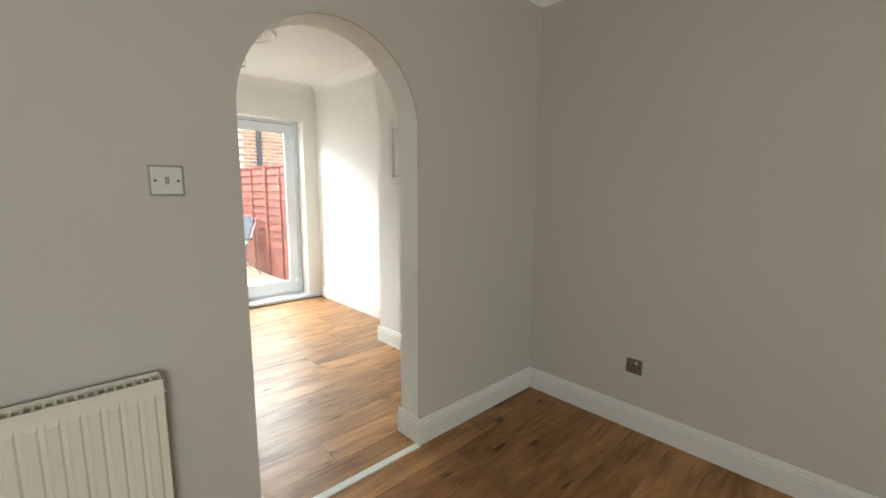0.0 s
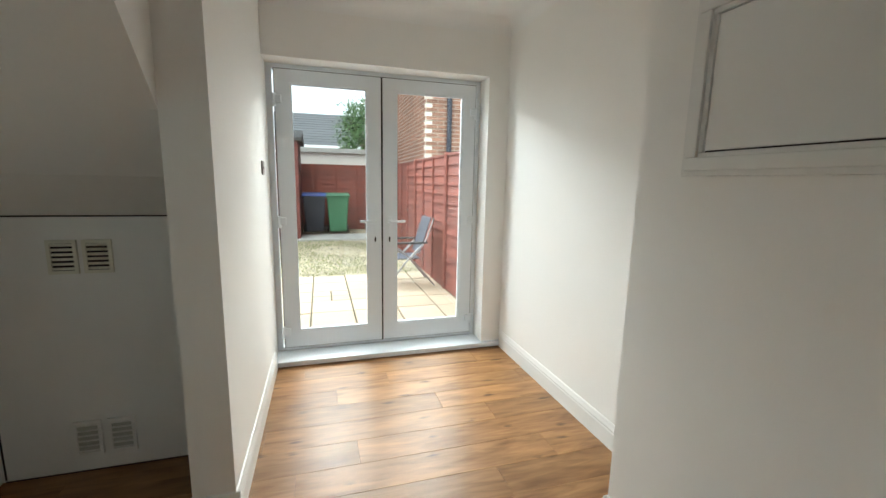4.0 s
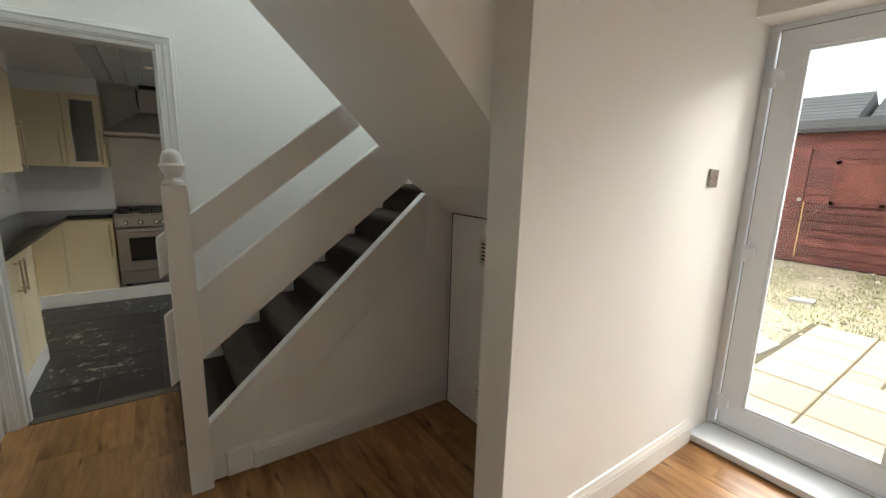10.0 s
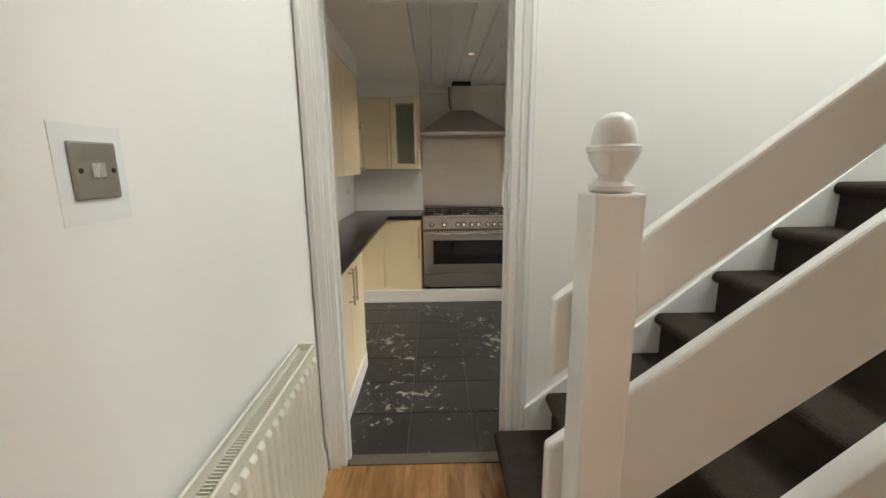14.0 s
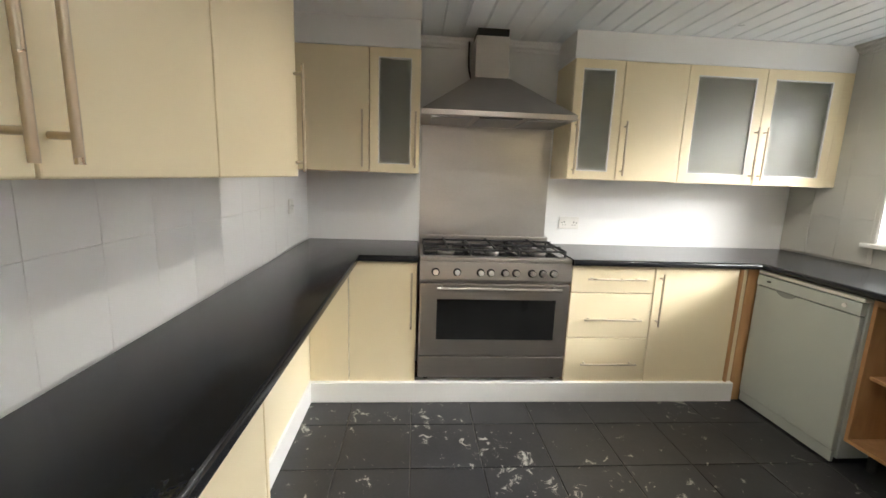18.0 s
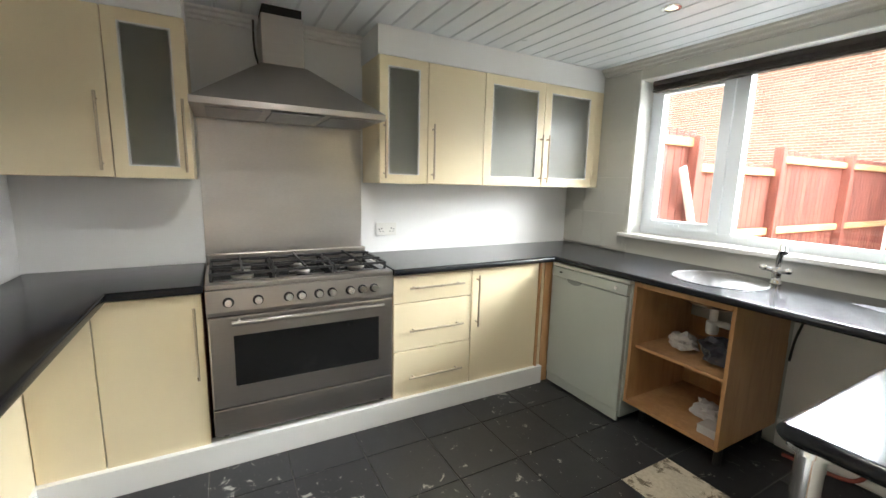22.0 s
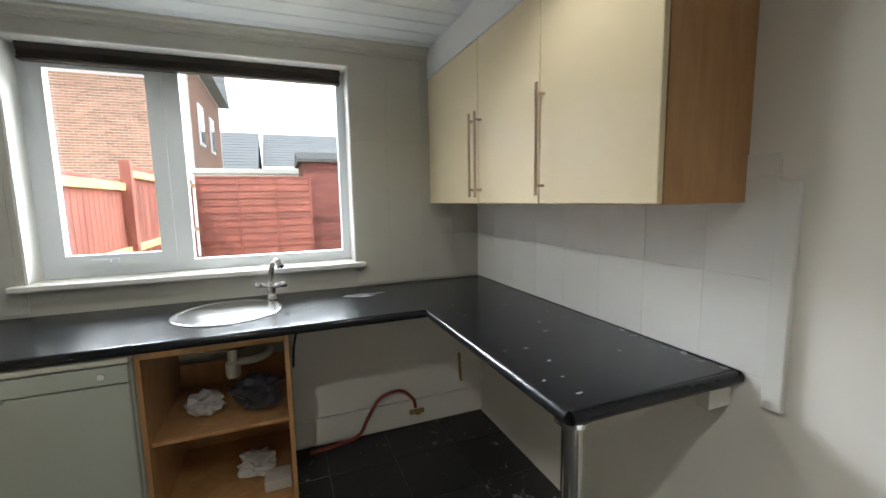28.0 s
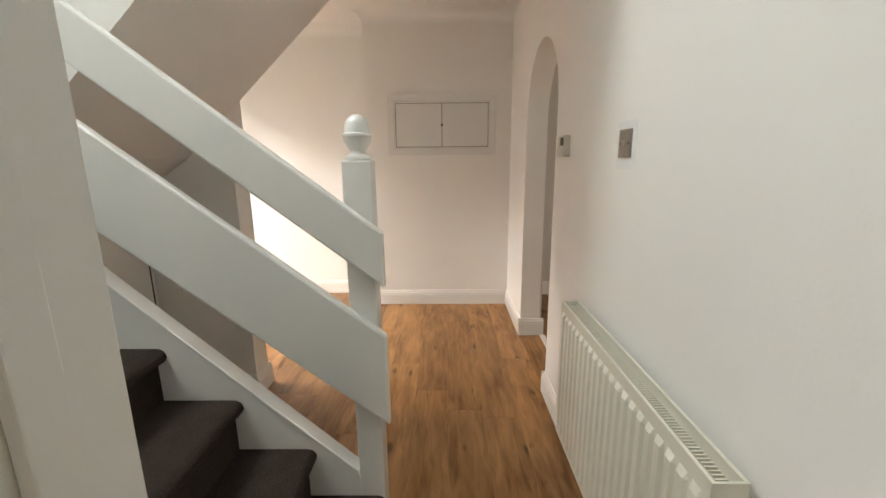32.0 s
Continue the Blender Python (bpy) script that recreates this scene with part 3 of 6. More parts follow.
structure("wall_kitchen_west", wall_bm("x", KX0 - 0.2, KX0, KY0 - 0.2, KY1 + 0.3, 0, KZ + 0.2), M["tile_wall"], "white painted kitchen wall")
structure("wall_kitchen_south", wall_bm("y", KY0 - 0.2, KY0, KX0 - 0.2, 0, 0, KZ + 0.2), M["tile_wall"], "white kitchen wall")
WX0, WX1, WZ0, WZ1 = -2.29, -0.838, 1.055, 2.128
structure("wall_kitchen_north", wall_bm("y", KY1, KY1 + 0.28, KX0 - 0.2, KX1, -0.05, KZ + 0.25, [(WX0, WX1, WZ0, WZ1)]), M["tile_grey"], "painted kitchen wall with the window opening, in a greyer tone")
structure("ceiling_kitchen_plain", box(KX0 - 0.1, KX1, KY0 - 0.1, 0.36, KZ, KZ + 0.12), M["ceiling"], "plain painted strip of kitchen ceiling")


def clad_ceiling():
    bm = bmesh.new()
    w = 0.125
    y = 0.36
    while y < KY1:
        y1 = min(y + w, KY1)
        prof = [(y, 0.012), (y + 0.012, 0.0), (y1 - 0.004, 0.0), (y1, 0.012)]
        a = [bm.verts.new((KX0, p, KZ + h)) for p, h in prof]
        b = [bm.verts.new((KX1, p, KZ + h)) for p, h in prof]
        for i in range(3):
            bm.faces.new((a[i], a[i + 1], b[i + 1], b[i]))
        y += w
    add_box(bm, KX0 - 0.1, KX1, 0.36, KY1 + 0.1, KZ + 0.013, KZ + 0.12)
    bmesh.ops.recalc_face_normals(bm, faces=bm.faces[:])
    return bm


structure("ceiling_kitchen", clad_ceiling(), M["upvc"], "white plastic-clad ceiling of narrow boards")
structure("ceiling_hall", boxes((SX, HX1, HW, HY1, HZ, HZ + 0.15), (STR, SX, HW, 0.62, HZ, HZ + 0.15)), M["ceiling"], "white painted hall ceiling")
structure("wall_upper_south", box(KX1, SBX, -0.2, 0.0, HZ + 0.2, UZ), M["wall_white"], "white upper stairwell wall")
structure("wall_upper_east", box(SX, SBX, 0.0, HY1, HZ + 0.15, UZ), M["wall_white"], "white upper stairwell wall")
structure("ceiling_upper", box(KX1, SBX, -0.2, 3.43, UZ, UZ + 0.1), M["ceiling"], "white ceiling over the stairwell")
structure("floor_base_house", box(KH - 0.05, HX1 + 0.2, -4.6, 3.43, -0.14, -0.012), M["underlay"], "underlay beneath laminate boards, joint shadow in its dark colour")
structure("floor_base_kitchen", box(KX0 - 0.2, KX1 + 0.055, KY0 - 0.2, KY1 + 0.28, -0.16, -0.006), M["grout"], "dark grout bed of the kitchen floor")

# ---- stairs: soffit of the upper flight, string wall, cupboard ----


def soffit_z(y):
    return 1.600 - 0.935 * (y - 1.660)


y_top = 1.660 - (HZ + 0.3 - 1.600) / 0.935
structure("stair_soffit", extrude_poly([(2.161, 1.205), (1.9, soffit_z(1.9)), (y_top, soffit_z(y_top)), (y_top + 0.28, soffit_z(y_top)), (2.161, 1.46)], "x", STR, SX - 0.02),
          M["wall_white"], "sloping painted underside of the upper stair flight")
structure("stair_soffit_edge", extrude_poly([(2.161, 1.205), (1.9, soffit_z(1.9)), (SY + 0.002, soffit_z(SY + 0.002)), (SY + 0.002, 1.95), (2.161, 1.46)], "x", SX - 0.02, SX - 0.001), M["wall_white"], "painted edge of the sloping underside")
structure("stair_spandrel", extrude_poly([(SY, soffit_z(SY)), (y_top + 0.32, HZ), (SY, HZ)], "x", SX - 0.02, SX), M["wall_white"], "painted side of the upper stair flight")
structure("stair_landing", boxes((KH, STR, 2.43, HY1, 1.20, 1.33), (STR, SX, 2.22, HY1, 1.20, 1.33)), M["carpet"], "carpeted half landing")


def string_z(y):
    return 0.272 + 0.905 * (y - 0.850)


structure("wall_under_stair", extrude_poly([(0.85, 0), (2.19, 0), (2.19, string_z(2.19) - 0.02), (0.85, string_z(0.85) - 0.02)], "x", STR - 0.04, STR - 0.008),
          M["wall_white"], "white panelled triangle under the stair string")
structure("stair_back_of_cupboard", box(STR, SX, 2.19, 2.21, 1.195, HZ), M["wall_white"], "plain panel above the cupboard")

# ==== staircase ====
st = thing("staircase", (0.5, 1.4, 0), "carpeted straight stair flight with white painted strings", "stairs")
RISE, GO, Y0S = 0.190, 0.236, 0.786


for k in range(7):
    y, z0, z1 = Y0S + GO * k, RISE * k, RISE * (k + 1)
    tr = extrude_poly([(y + 0.012, 0.0 if k == 0 else z0 - 0.06), (y + 0.012, z1 - 0.058), *[(y + 0.008 - 0.030 * math.sin(math.pi * i / 8), z1 - 0.027 - 0.027 * math.cos(math.pi * i / 8)) for i in range(9)],
                       (y + GO + 0.02, z1), (y + GO + 0.02, 0.0 if k == 0 else z0 - 0.06)], "x", KH + 0.025, STR - 0.045)
    part("step", tr, M["carpet"], st)
part("wall_string", extrude_poly([(0.905, 0), (0.905, 0.30), (2.5, 0.30 + 1.595 * 0.805), (2.5, 0.0)], "x", KH + 0.002, KH + 0.024), M["gloss"], st, "white painted wall string")
part("outer_string", extrude_poly([(0.85, string_z(0.85) - 0.28), (0.85, string_z(0.85)), (2.0, string_z(2.0)), (2.0, string_z(2.0) - 0.30)], "x", STR - 0.045, STR + 0.004, 0.004), M["gloss"], st, "white painted outer string")
part("string_cap", extrude_poly([(0.855, string_z(0.855)), (0.855, string_z(0.855) + 0.016), (1.99, string_z(1.99) + 0.016), (1.99, string_z(1.99))], "x", STR - 0.05, STR + 0.010, 0.004), M["gloss"], st)


def rail(y0, y1, z_lo, z_hi, slope, x0, x1):
    return extrude_poly([(y0, z_lo), (y0, z_hi), (y1, z_hi + slope * (y1 - y0)), (y1, z_lo + slope * (y1 - y0))], "x", x0, x1, 0.008)


bal = thing("stair_balustrade", (1.053, 0.81, 0), "white painted stair balustrade with sloping boards and acorn newel", "balustrade")
part("newel_post", box(1.010, 1.097, 0.768, 0.857, 0, 1.362, 0.005), M["gloss"], bal)
part("acorn_finial", lathe([(1.04 * ra, 1.1 * ha) for ra, ha in [(0.032, 0), (0.037, 0.004), (0.037, 0.011), (0.024, 0.018), (0.021, 0.026), (0.029, 0.036), (0.039, 0.052), (0.040, 0.060), (0.0435, 0.064), (0.0435, 0.071), (0.037, 0.0745), (0.0365, 0.086), (0.033, 0.101), (0.026, 0.114), (0.014, 0.122), (0.0, 0.1245)]],
                           (1.0535, 0.8125, 1.362), 28), M["gloss"], bal, smooth=35)
part("wide_board", rail(0.735, 1.96, 0.490, 0.812, 0.765, 0.976, 1.0095), M["gloss"], bal)
part("top_rail", rail(0.735, 1.62, 0.972, 1.146, 0.765, 0.976, 1.0095), M["gloss"], bal)

# ==== cupboard under the landing ====
cup = thing("under_stair_cupboard", (1.5, 2.08, 0), "white painted cupboard door with four small vent grilles under the stairs", "cupboard")
CY = 2.163
part("door", box(1.078, 1.908, CY, CY + 0.023, 0.006, 1.198, 0.003), M["wall_white"], cup)
part("frame_post", box(1.050, 1.071, CY + 0.004, CY + 0.028, 0, 1.2025, 0.002), M["gloss"], cup)
part("frame_post", box(1.915, 1.942, CY + 0.004, CY + 0.028, 0, 1.2025, 0.002), M["gloss"], cup)
# near-black sheet and strips draw the shade in the door's gaps
part("dark_gap", box(1.06, 1.93, CY + 0.025, CY + 0.030, 0.0, 1.2025), M["dark_slot"], cup, "near-black sheet for the shade in the gap round the door")
part("top_gap", box(1.072, 1.942, CY - 0.002, CY + 0.004, 1.1985, 1.2025), M["dark_slot"], cup)
part("side_gap", box(1.9085, 1.9145, CY - 0.0015, CY + 0.004, 0.012, 1.1985), M["dark_slot"], cup)
part("side_gap", box(1.0715, 1.0775, CY - 0.0005, CY + 0.004, 0.012, 1.1985), M["dark_slot"], cup)
part("bottom_gap", box(1.072, 1.942, CY - 0.0015, CY + 0.004, 0.001, 0.0055), M["dark_slot"], cup)


def vent(x0, x1, z0, z1, shell, gap):
    fr = frame_y(x0, x1, z0, z1, CY - 0.012, CY - 0.0005, 0.014)
    v = part("vent_grille", fr, shell, cup, "white plastic vent grille")
    part("vent_back", box(x0 + 0.01, x1 - 0.01, CY - 0.004, CY - 0.0008, z0 + 0.01, z1 - 0.01), gap, v)
    n = 6
    for i in range(n):
        z = z0 + 0.022 + (z1 - z0 - 0.044) * i / (n - 1)
        part("louvre", box(x0 + 0.014, x1 - 0.014, -0.001, 0.001, -0.008, 0.008, m=Matrix.Translation((0, CY - 0.007, z)) @ Matrix.Rotation(radians(35), 4, "X")), shell, v)


vent(1.338, 1.446, 0.951, 1.099, M["radiator"], M["dark_slot"])
vent(1.466, 1.574, 0.951, 1.099, M["radiator"], M["dark_slot"])
vent(1.346, 1.456, 0.085, 0.256, M["wall_white"], M["tile_grey"])
vent(1.480, 1.590, 0.085, 0.256, M["wall_white"], M["tile_grey"])

# ==== joinery: skirtings, architrave, coving ====
SKIRT = [(0, 0), (0.018, 0), (0.018, 0.092), (0.015, 0.100), (0.016, 0.108), (0.010, 0.122), (0.006, 0.135), (0, 0.138)]


def skirting(p0, p1, out, h=1.0):
    tagged(part("baseboard", profile_run([(d, z * h) for d, z in SKIRT], (*p0, 0), (*p1, 0), (*out, 0)), M["gloss"]), "white gloss moulded skirting board", "structure", kind="structure")


skirting((LX1, -4.4), (LX1, AT), (-1, 0))
skirting((LX1, AT), (AXR + 0.0, AT), (0, -1))
skirting((AXL, AT), (0.06, AT), (0, -1))
skirting((AXR, AT - 0.018), (AXR, HW + 0.018), (-1, 0))
skirting((AXL, HW + 0.018), (AXL, AT - 0.018), (1, 0))
skirting((AXR, HW), (BX, HW), (0, 1))
skirting((AXL, HW), (KH + 0.03, HW), (0, 1))
skirting((BX, HW), (BX, BY), (-1, 0))
skirting((BX - 0.018, BY), (HX1, BY), (0, 1))
skirting((HX1, BY), (HX1, 3.08), (-1, 0))
skirting((SBX, 3.08), (SAX, SY), (1, -0.004))
skirting((SAX + 0.018, SY), (SX - 0.018, SY), (0, -1))
skirting((SX, SY), (SX, 2.16), (-1, 0))
skirting((STR - 0.008, 1.03), (STR - 0.008, 2.16), (1, 0), 0.95)
solo("plug_block", box(STR - 0.005, STR + 0.03, 0.915, 1.025, 0.02, 0.145, 0.004), M["gloss"], "white painted block at the foot of the stair panel", "block")


def architrave(x, out):
    """A moulded frame round the kitchen doorway on one face of the wall."""
    fr = thing("door_frame", (x, 0.455, 0), "white gloss moulded architrave round an open doorway", "door frame", kind="structure")
    y0, y1, zt, w = DY0, DY1, DZT, 0.07
    for (d, a, b) in ((0.014, 0.0, w), (0.020, 0.010, w - 0.012), (0.026, 0.040, w - 0.018)):
        xa, xb = sorted((x, x + out * d))
        if d == 0.014:
            nm = "casing"
        else:
            nm = "moulding"
        part(nm, box(xa, xb, y1 + a, y1 + b, 0, zt + a, 0.003), M["gloss"], fr)
        part(nm, box(xa, xb, y0 - b if out > 0 else y0 - b, y0 - a, 0, zt + a, 0.003), M["gloss"], fr)
        part(nm, box(xa, xb, y0 - b if out > 0 else y0 - b, y1 + b, zt + a, zt + b, 0.003), M["gloss"], fr)


architrave(KH, 1)
architrave(KX1, -1)
ln = thing("door_lining", (-0.005, 0.455, 0), "white painted door lining of the kitchen doorway", "door frame", kind="structure")
part("jamb", box(KX1 - 0.002, KH + 0.002, DY0 - 0.002, DY0 + 0.024, 0, DZT, 0.003), M["gloss"], ln)
part("jamb", box(KX1 - 0.027, KH + 0.027, DY1 - 0.026, DY1 + 0.001, 0, DZT, 0.003), M["gloss"], ln)
part("head", box(KX1 - 0.002, KH + 0.002, DY0 - 0.002, DY1 + 0.002, DZT - 0.023, DZT + 0.002, 0.003), M["gloss"], ln)
part("door_stop", box(-0.02, 0.015, DY0 + 0.024, DY0 + 0.036, 0, DZT - 0.023, 0.002), M["gloss"], ln)
part("door_stop", box(-0.02, 0.015, DY1 - 0.038, DY1 - 0.026, 0, DZT - 0.023, 0.002), M["gloss"], ln)
solo("threshold_strip", box(-0.022, KH, DY0 + 0.024, DY1 - 0.026, -0.008, 0.006, 0.003), M["alu_dull"], "worn metal threshold strip at the kitchen doorway", "threshold", kind="structure")
solo("arch_threshold_strip", box(AXL + 0.02, AXR - 0.02, AT - 0.03, AT + 0.012, -0.008, 0.007, 0.003), M["gloss"], "pale threshold strip across the archway floor", "threshold", kind="structure")

COVE = [(0, 0), (0.10, 0)] + [(0.10 - 0.10 * math.sin(a), -0.10 + 0.10 * math.cos(a)) for a in [radians(10 * i) for i in range(1, 9)]] + [(0, -0.10)]


def coving(p0, p1, out, z=HZ):
    tagged(part("trim", profile_run(COVE, (*p0, z), (*p1, z), (*out, 0)), M["ceiling"], smooth=30), "white plaster coving", "structure", kind="structure")


coving((BX, HW), (BX, BY), (-1, 0))
coving((BX, BY), (HX1, BY), (0, 1))
coving((HX1, BY), (HX1, HY1), (-1, 0))
coving((SBX, HY1), (HX1, HY1), (0, -1))
coving((SBX, HY1), (SAX, SY), (1, -0.004))
coving((STR, HW), (BX, HW), (0, 1))
coving((LX1, -4.4), (LX1, AT), (-1, 0))
coving((0.06, AT), (LX1, AT), (0, -1))

# ==== meter hatch ====
ht = thing("meter_hatch", (BX, 0.58, 1.47), "white painted double-leaf meter cupboard hatch with a moulded frame", "hatch")
hy0, hy1, hz0, hz1 = 0.168, 0.988, 1.474, 1.850
for a, b, d in ((0.0, 0.068, 0.014), (0.014, 0.052, 0.024)):
    part("frame_rail", box(BX - d, BX, hy0 - b, hy1 + b, hz1 + a, hz1 + b, 0.003), M["gloss"], ht)
    part("frame_rail", box(BX - d, BX, hy0 - b, hy1 + b, hz0 - b, hz0 - a, 0.003), M["gloss"], ht)
    part("frame_stile", box(BX - d, BX, hy0 - b, hy0 - a, hz0 - a, hz1 + a, 0.003), M["gloss"], ht)
    part("frame_stile", box(BX - d, BX, hy1 + a, hy1 + b, hz0 - a, hz1 + a, 0.003), M["gloss"], ht)
# near-black sheet behind the leaves, as the shade in their joints
part("dark_gap", box(BX - 0.003, BX - 0.0005, hy0, hy1, hz0, hz1), M["dark_slot"], ht)
hm = (hy0 + hy1) / 2
part("leaf", box(BX - 0.012, BX - 0.003, hy0 + 0.004, hm - 0.002, hz0 + 0.004, hz1 - 0.004, 0.002), M["gloss"], ht)
lf = part("leaf", box(BX - 0.012, BX - 0.003, hm + 0.002, hy1 - 0.004, hz0 + 0.004, hz1 - 0.004, 0.002), M["gloss"], ht)
part("knob", cyl((BX - 0.012, hm + 0.0, 1.663), (BX - 0.03, hm + 0.0, 1.663), 0.009, 0.011), M["iron"], lf, "small dark catch", smooth=30)

# ==== French doors ====
fd = thing("french_doors", (2.93, 3.34, 0.045), "closed white plastic French doors with full-height glass", "door")
fx0, fx1, fz0, fz1 = 2.113, 3.736, 0.046, 2.181
yo, yi = 3.305, 3.375
part("outer_frame", frame_y(fx0, fx1, fz0, fz1, yo, yi, 0.040, 0.032, 0.022, 0.036), M["upvc"], fd)
xm = 2.930


def leaf(x0, x1, hinge_left):
    z0, z1 = fz0 + 0.026, fz1 - 0.036
    w, wb = 0.102, 0.128
    lf = part("door_leaf", frame_y(x0, x1, z0, z1, yo - 0.012, yo + 0.055, w, w, wb, w * 0.88), M["upvc"], fd)
    g = part("pane", box(x0 + w - 0.012, x1 - w + 0.012, yo + 0.018, yo + 0.024, z0 + wb - 0.012, z1 - w * 0.88 + 0.012), M["glass"], lf, "clear glass pane")
    g.visible_shadow = False
    part("gasket", frame_y(x0 - 0.006, x1 + 0.006, z0 - 0.006, z1 + 0.006, yo - 0.003, yo + 0.004, 0.012), M["rubber"], lf, "thin black rubber seal")
    part("glazing_bead", frame_y(x0 + w - 0.002, x1 - w + 0.002, z0 + wb - 0.002, z1 - w * 0.88 + 0.002, yo - 0.004, yo + 0.017, 0.016), M["upvc"], lf)
    hx = x1 - 0.05 if hinge_left else x0 + 0.05
    s = -1 if hinge_left else 1
    part("handle_plate", box(hx - 0.014, hx + 0.014, yo - 0.022, yo - 0.012, 0.85, 1.10, 0.004), M["upvc"], lf)
    part("lever_handle", tube([(hx, yo - 0.02, 1.055), (hx, yo - 0.05, 1.055), (hx + s * 0.02, yo - 0.06, 1.056), (hx + s * 0.12, yo - 0.058, 1.062)], 0.010), M["upvc"], lf, smooth=60)
    part("keyhole", boxes((hx - 0.006, hx + 0.006, yo - 0.0235, yo - 0.021, 0.895, 0.935)), M["dark_slot"], lf)
    ex = x0 - 0.006 if hinge_left else x1 + 0.006
    for z in (0.20, 1.06, 1.93):
        h = part("hinge", cyl((ex, yo - 0.022, z - 0.045), (ex, yo - 0.022, z + 0.045), 0.015), M["upvc"], lf, smooth=40)
        part("hinge_leaf", box(min(ex, ex - s * 0.05), max(ex, ex - s * 0.05), yo - 0.034, yo - 0.010, z - 0.022, z + 0.034, 0.004), M["upvc"], lf)
    return lf


leaf(2.170, xm - 0.007, True)
leaf(xm + 0.007, 3.692, False)
part("meeting_gasket", box(xm - 0.0065, xm + 0.0065, yo - 0.004, yo + 0.03, fz0 + 0.02, fz1 - 0.04), M["rubber"], fd, "black rubber seal between the leaves")
solo("door_sill_board", box(2.113, 3.904, 3.078, 3.304, 0.006, 0.045, 0.004), M["upvc"], "white painted board in front of the French doors", "sill", kind="structure")
solo("outside_step", box(2.0, 4.0, 3.43, 3.60, GZ, 0.02, 0.005), M["concrete"], "grey concrete door step outside", "step", kind="structure")

# ==== radiators ====


def radiator(x0, x1, y_wall, out, z0, z1, label, valve_x=(), grille=True):
    """A ribbed panel radiator on a wall that faces out (+1 or -1 along y)."""
    yb, yf = y_wall + out * 0.035, y_wall + out * (0.112 if grille else 0.100)
    r = thing("radiator", ((x0 + x1) / 2, y_wall, z0), label, "radiator")
    n = int((x1 - x0) / 0.0445)
    pitch = (x1 - x0 - 0.03) / n
    for yy, fo in ((yf, out), (yb, -out)):
        pts = [(x0 + 0.004, 0.0)]
        for i in range(n):
            a = x0 + 0.015 + i * pitch
            pts += [(a + pitch * 0.12, 0.0), (a + pitch * 0.25, 0.009), (a + pitch * 0.75, 0.009), (a + pitch * 0.88, 0.0)]
        pts.append((x1 - 0.004, 0.0))
        bm = bmesh.new()
        rows = []
        for z, k in ((z0, 0), (z0 + 0.03, 0), (z0 + 0.045, 1), (z1 - 0.05, 1), (z1 - 0.035, 0), (z1 - 0.006, 0), (z1, -0.6)):
            rows.append([bm.verts.new((x, yy + fo * (d * (k if k > 0 else 0) - (0.006 if k < 0 else 0)), z)) for x, d in pts])
        for a, b in zip(rows, rows[1:]):
            for i in range(len(pts) - 1):
                bm.faces.new((a[i], a[i + 1], b[i + 1], b[i]))
        back = [bm.verts.new((x, yy - fo * 0.012, z)) for x in (x0 + 0.004, x1 - 0.004) for z in (z0, z1)]
        bm.faces.new((back[0], back[1], back[3], back[2]))
        bmesh.ops.recalc_face_normals(bm, faces=bm.faces[:])
        part("ribbed_panel", bm, M["radiator"], r)
    ya, ybk = sorted((yb - out * 0.002, yf + out * 0.002))
    part("side_cover", box(x0 - 0.002, x0 + 0.004, ya, ybk, z0 + 0.03, z1 + 0.004, 0.001), M["radiator"], r)
    part("side_cover", box(x1 - 0.004, x1 + 0.002, ya, ybk, z0 + 0.03, z1 + 0.004, 0.001), M["radiator"], r)
    gr = boxes((x0, x1, ya, ya + 0.008, z1 - 0.004, z1 + 0.004), (x0, x1, ybk - 0.008, ybk, z1 - 0.004, z1 + 0.004))
    x = x0 + 0.01
    while x < x1 - 0.01:
        add_box(gr, x, x + (0.008 if grille else 0.004), ya + 0.006, ybk - 0.006, z1 - (0.008 if grille else 0.022), z1 - (0.003 if grille else 0.018))
        x += 0.022 if grille else 0.011
    part("top_grille", gr, M["radiator"], r)
    # solid block; under a grille its near-black paints the shade between the panels
    part("convector", box(x0 + 0.01, x1 - 0.01, ya + 0.014, ybk - 0.014, z0 + 0.05, z1 - (0.03 if grille else 0.05)), M["dark_slot"] if grille else M["alu"], r, "solid block in the shaded hollow between the panels")
    for bx in (x0 + 0.12, x1 - 0.12):
        y0b, y1b = sorted((y_wall, yb))
        part("wall_bracket", box(bx - 0.015, bx + 0.015, y0b, y1b, z0 + 0.1, z1 - 0.1), M["radiator"], r)
    for vx, zz in valve_x:
        yc = (yb + yf) / 2
        s = -1 if abs(vx - x0) < abs(vx - x1) else 1
        v = part("valve", cyl((vx, yc, zz), (vx + s * 0.035, yc, zz), 0.013), M["chrome"], r, smooth=40)
        part("valve_cap", cyl((vx + s * 0.02, yc, zz - 0.03), (vx + s * 0.02, yc, zz + 0.035), 0.016), M["switch_white"], v, smooth=40)
        part("pipe", cyl((vx + s * 0.02, yc, zz - 0.03), (vx + s * 0.02, yc, 0.0), 0.0075), M["chrome"], v, smooth=40)
    for vx in (x0, x1):
        s = -1 if vx == x0 else 1
        part("plug", cyl((vx, (yb + yf) / 2, z1 - 0.055), (vx + s * 0.012, (yb + yf) / 2, z1 - 0.055), 0.014), M["chrome"], r, "round chrome end plug", smooth=40)
    return r


radiator(0.395, 1.372, HW, 1, 0.19, 0.785, "cream enamelled panel radiator in the hall", [(0.395, 0.24)], False)
radiator(0.52, 1.68, AT, -1, 0.17, 0.772, "cream enamelled panel radiator in the living room", [])

# ==== switches, sockets, thermostat, pendant ====


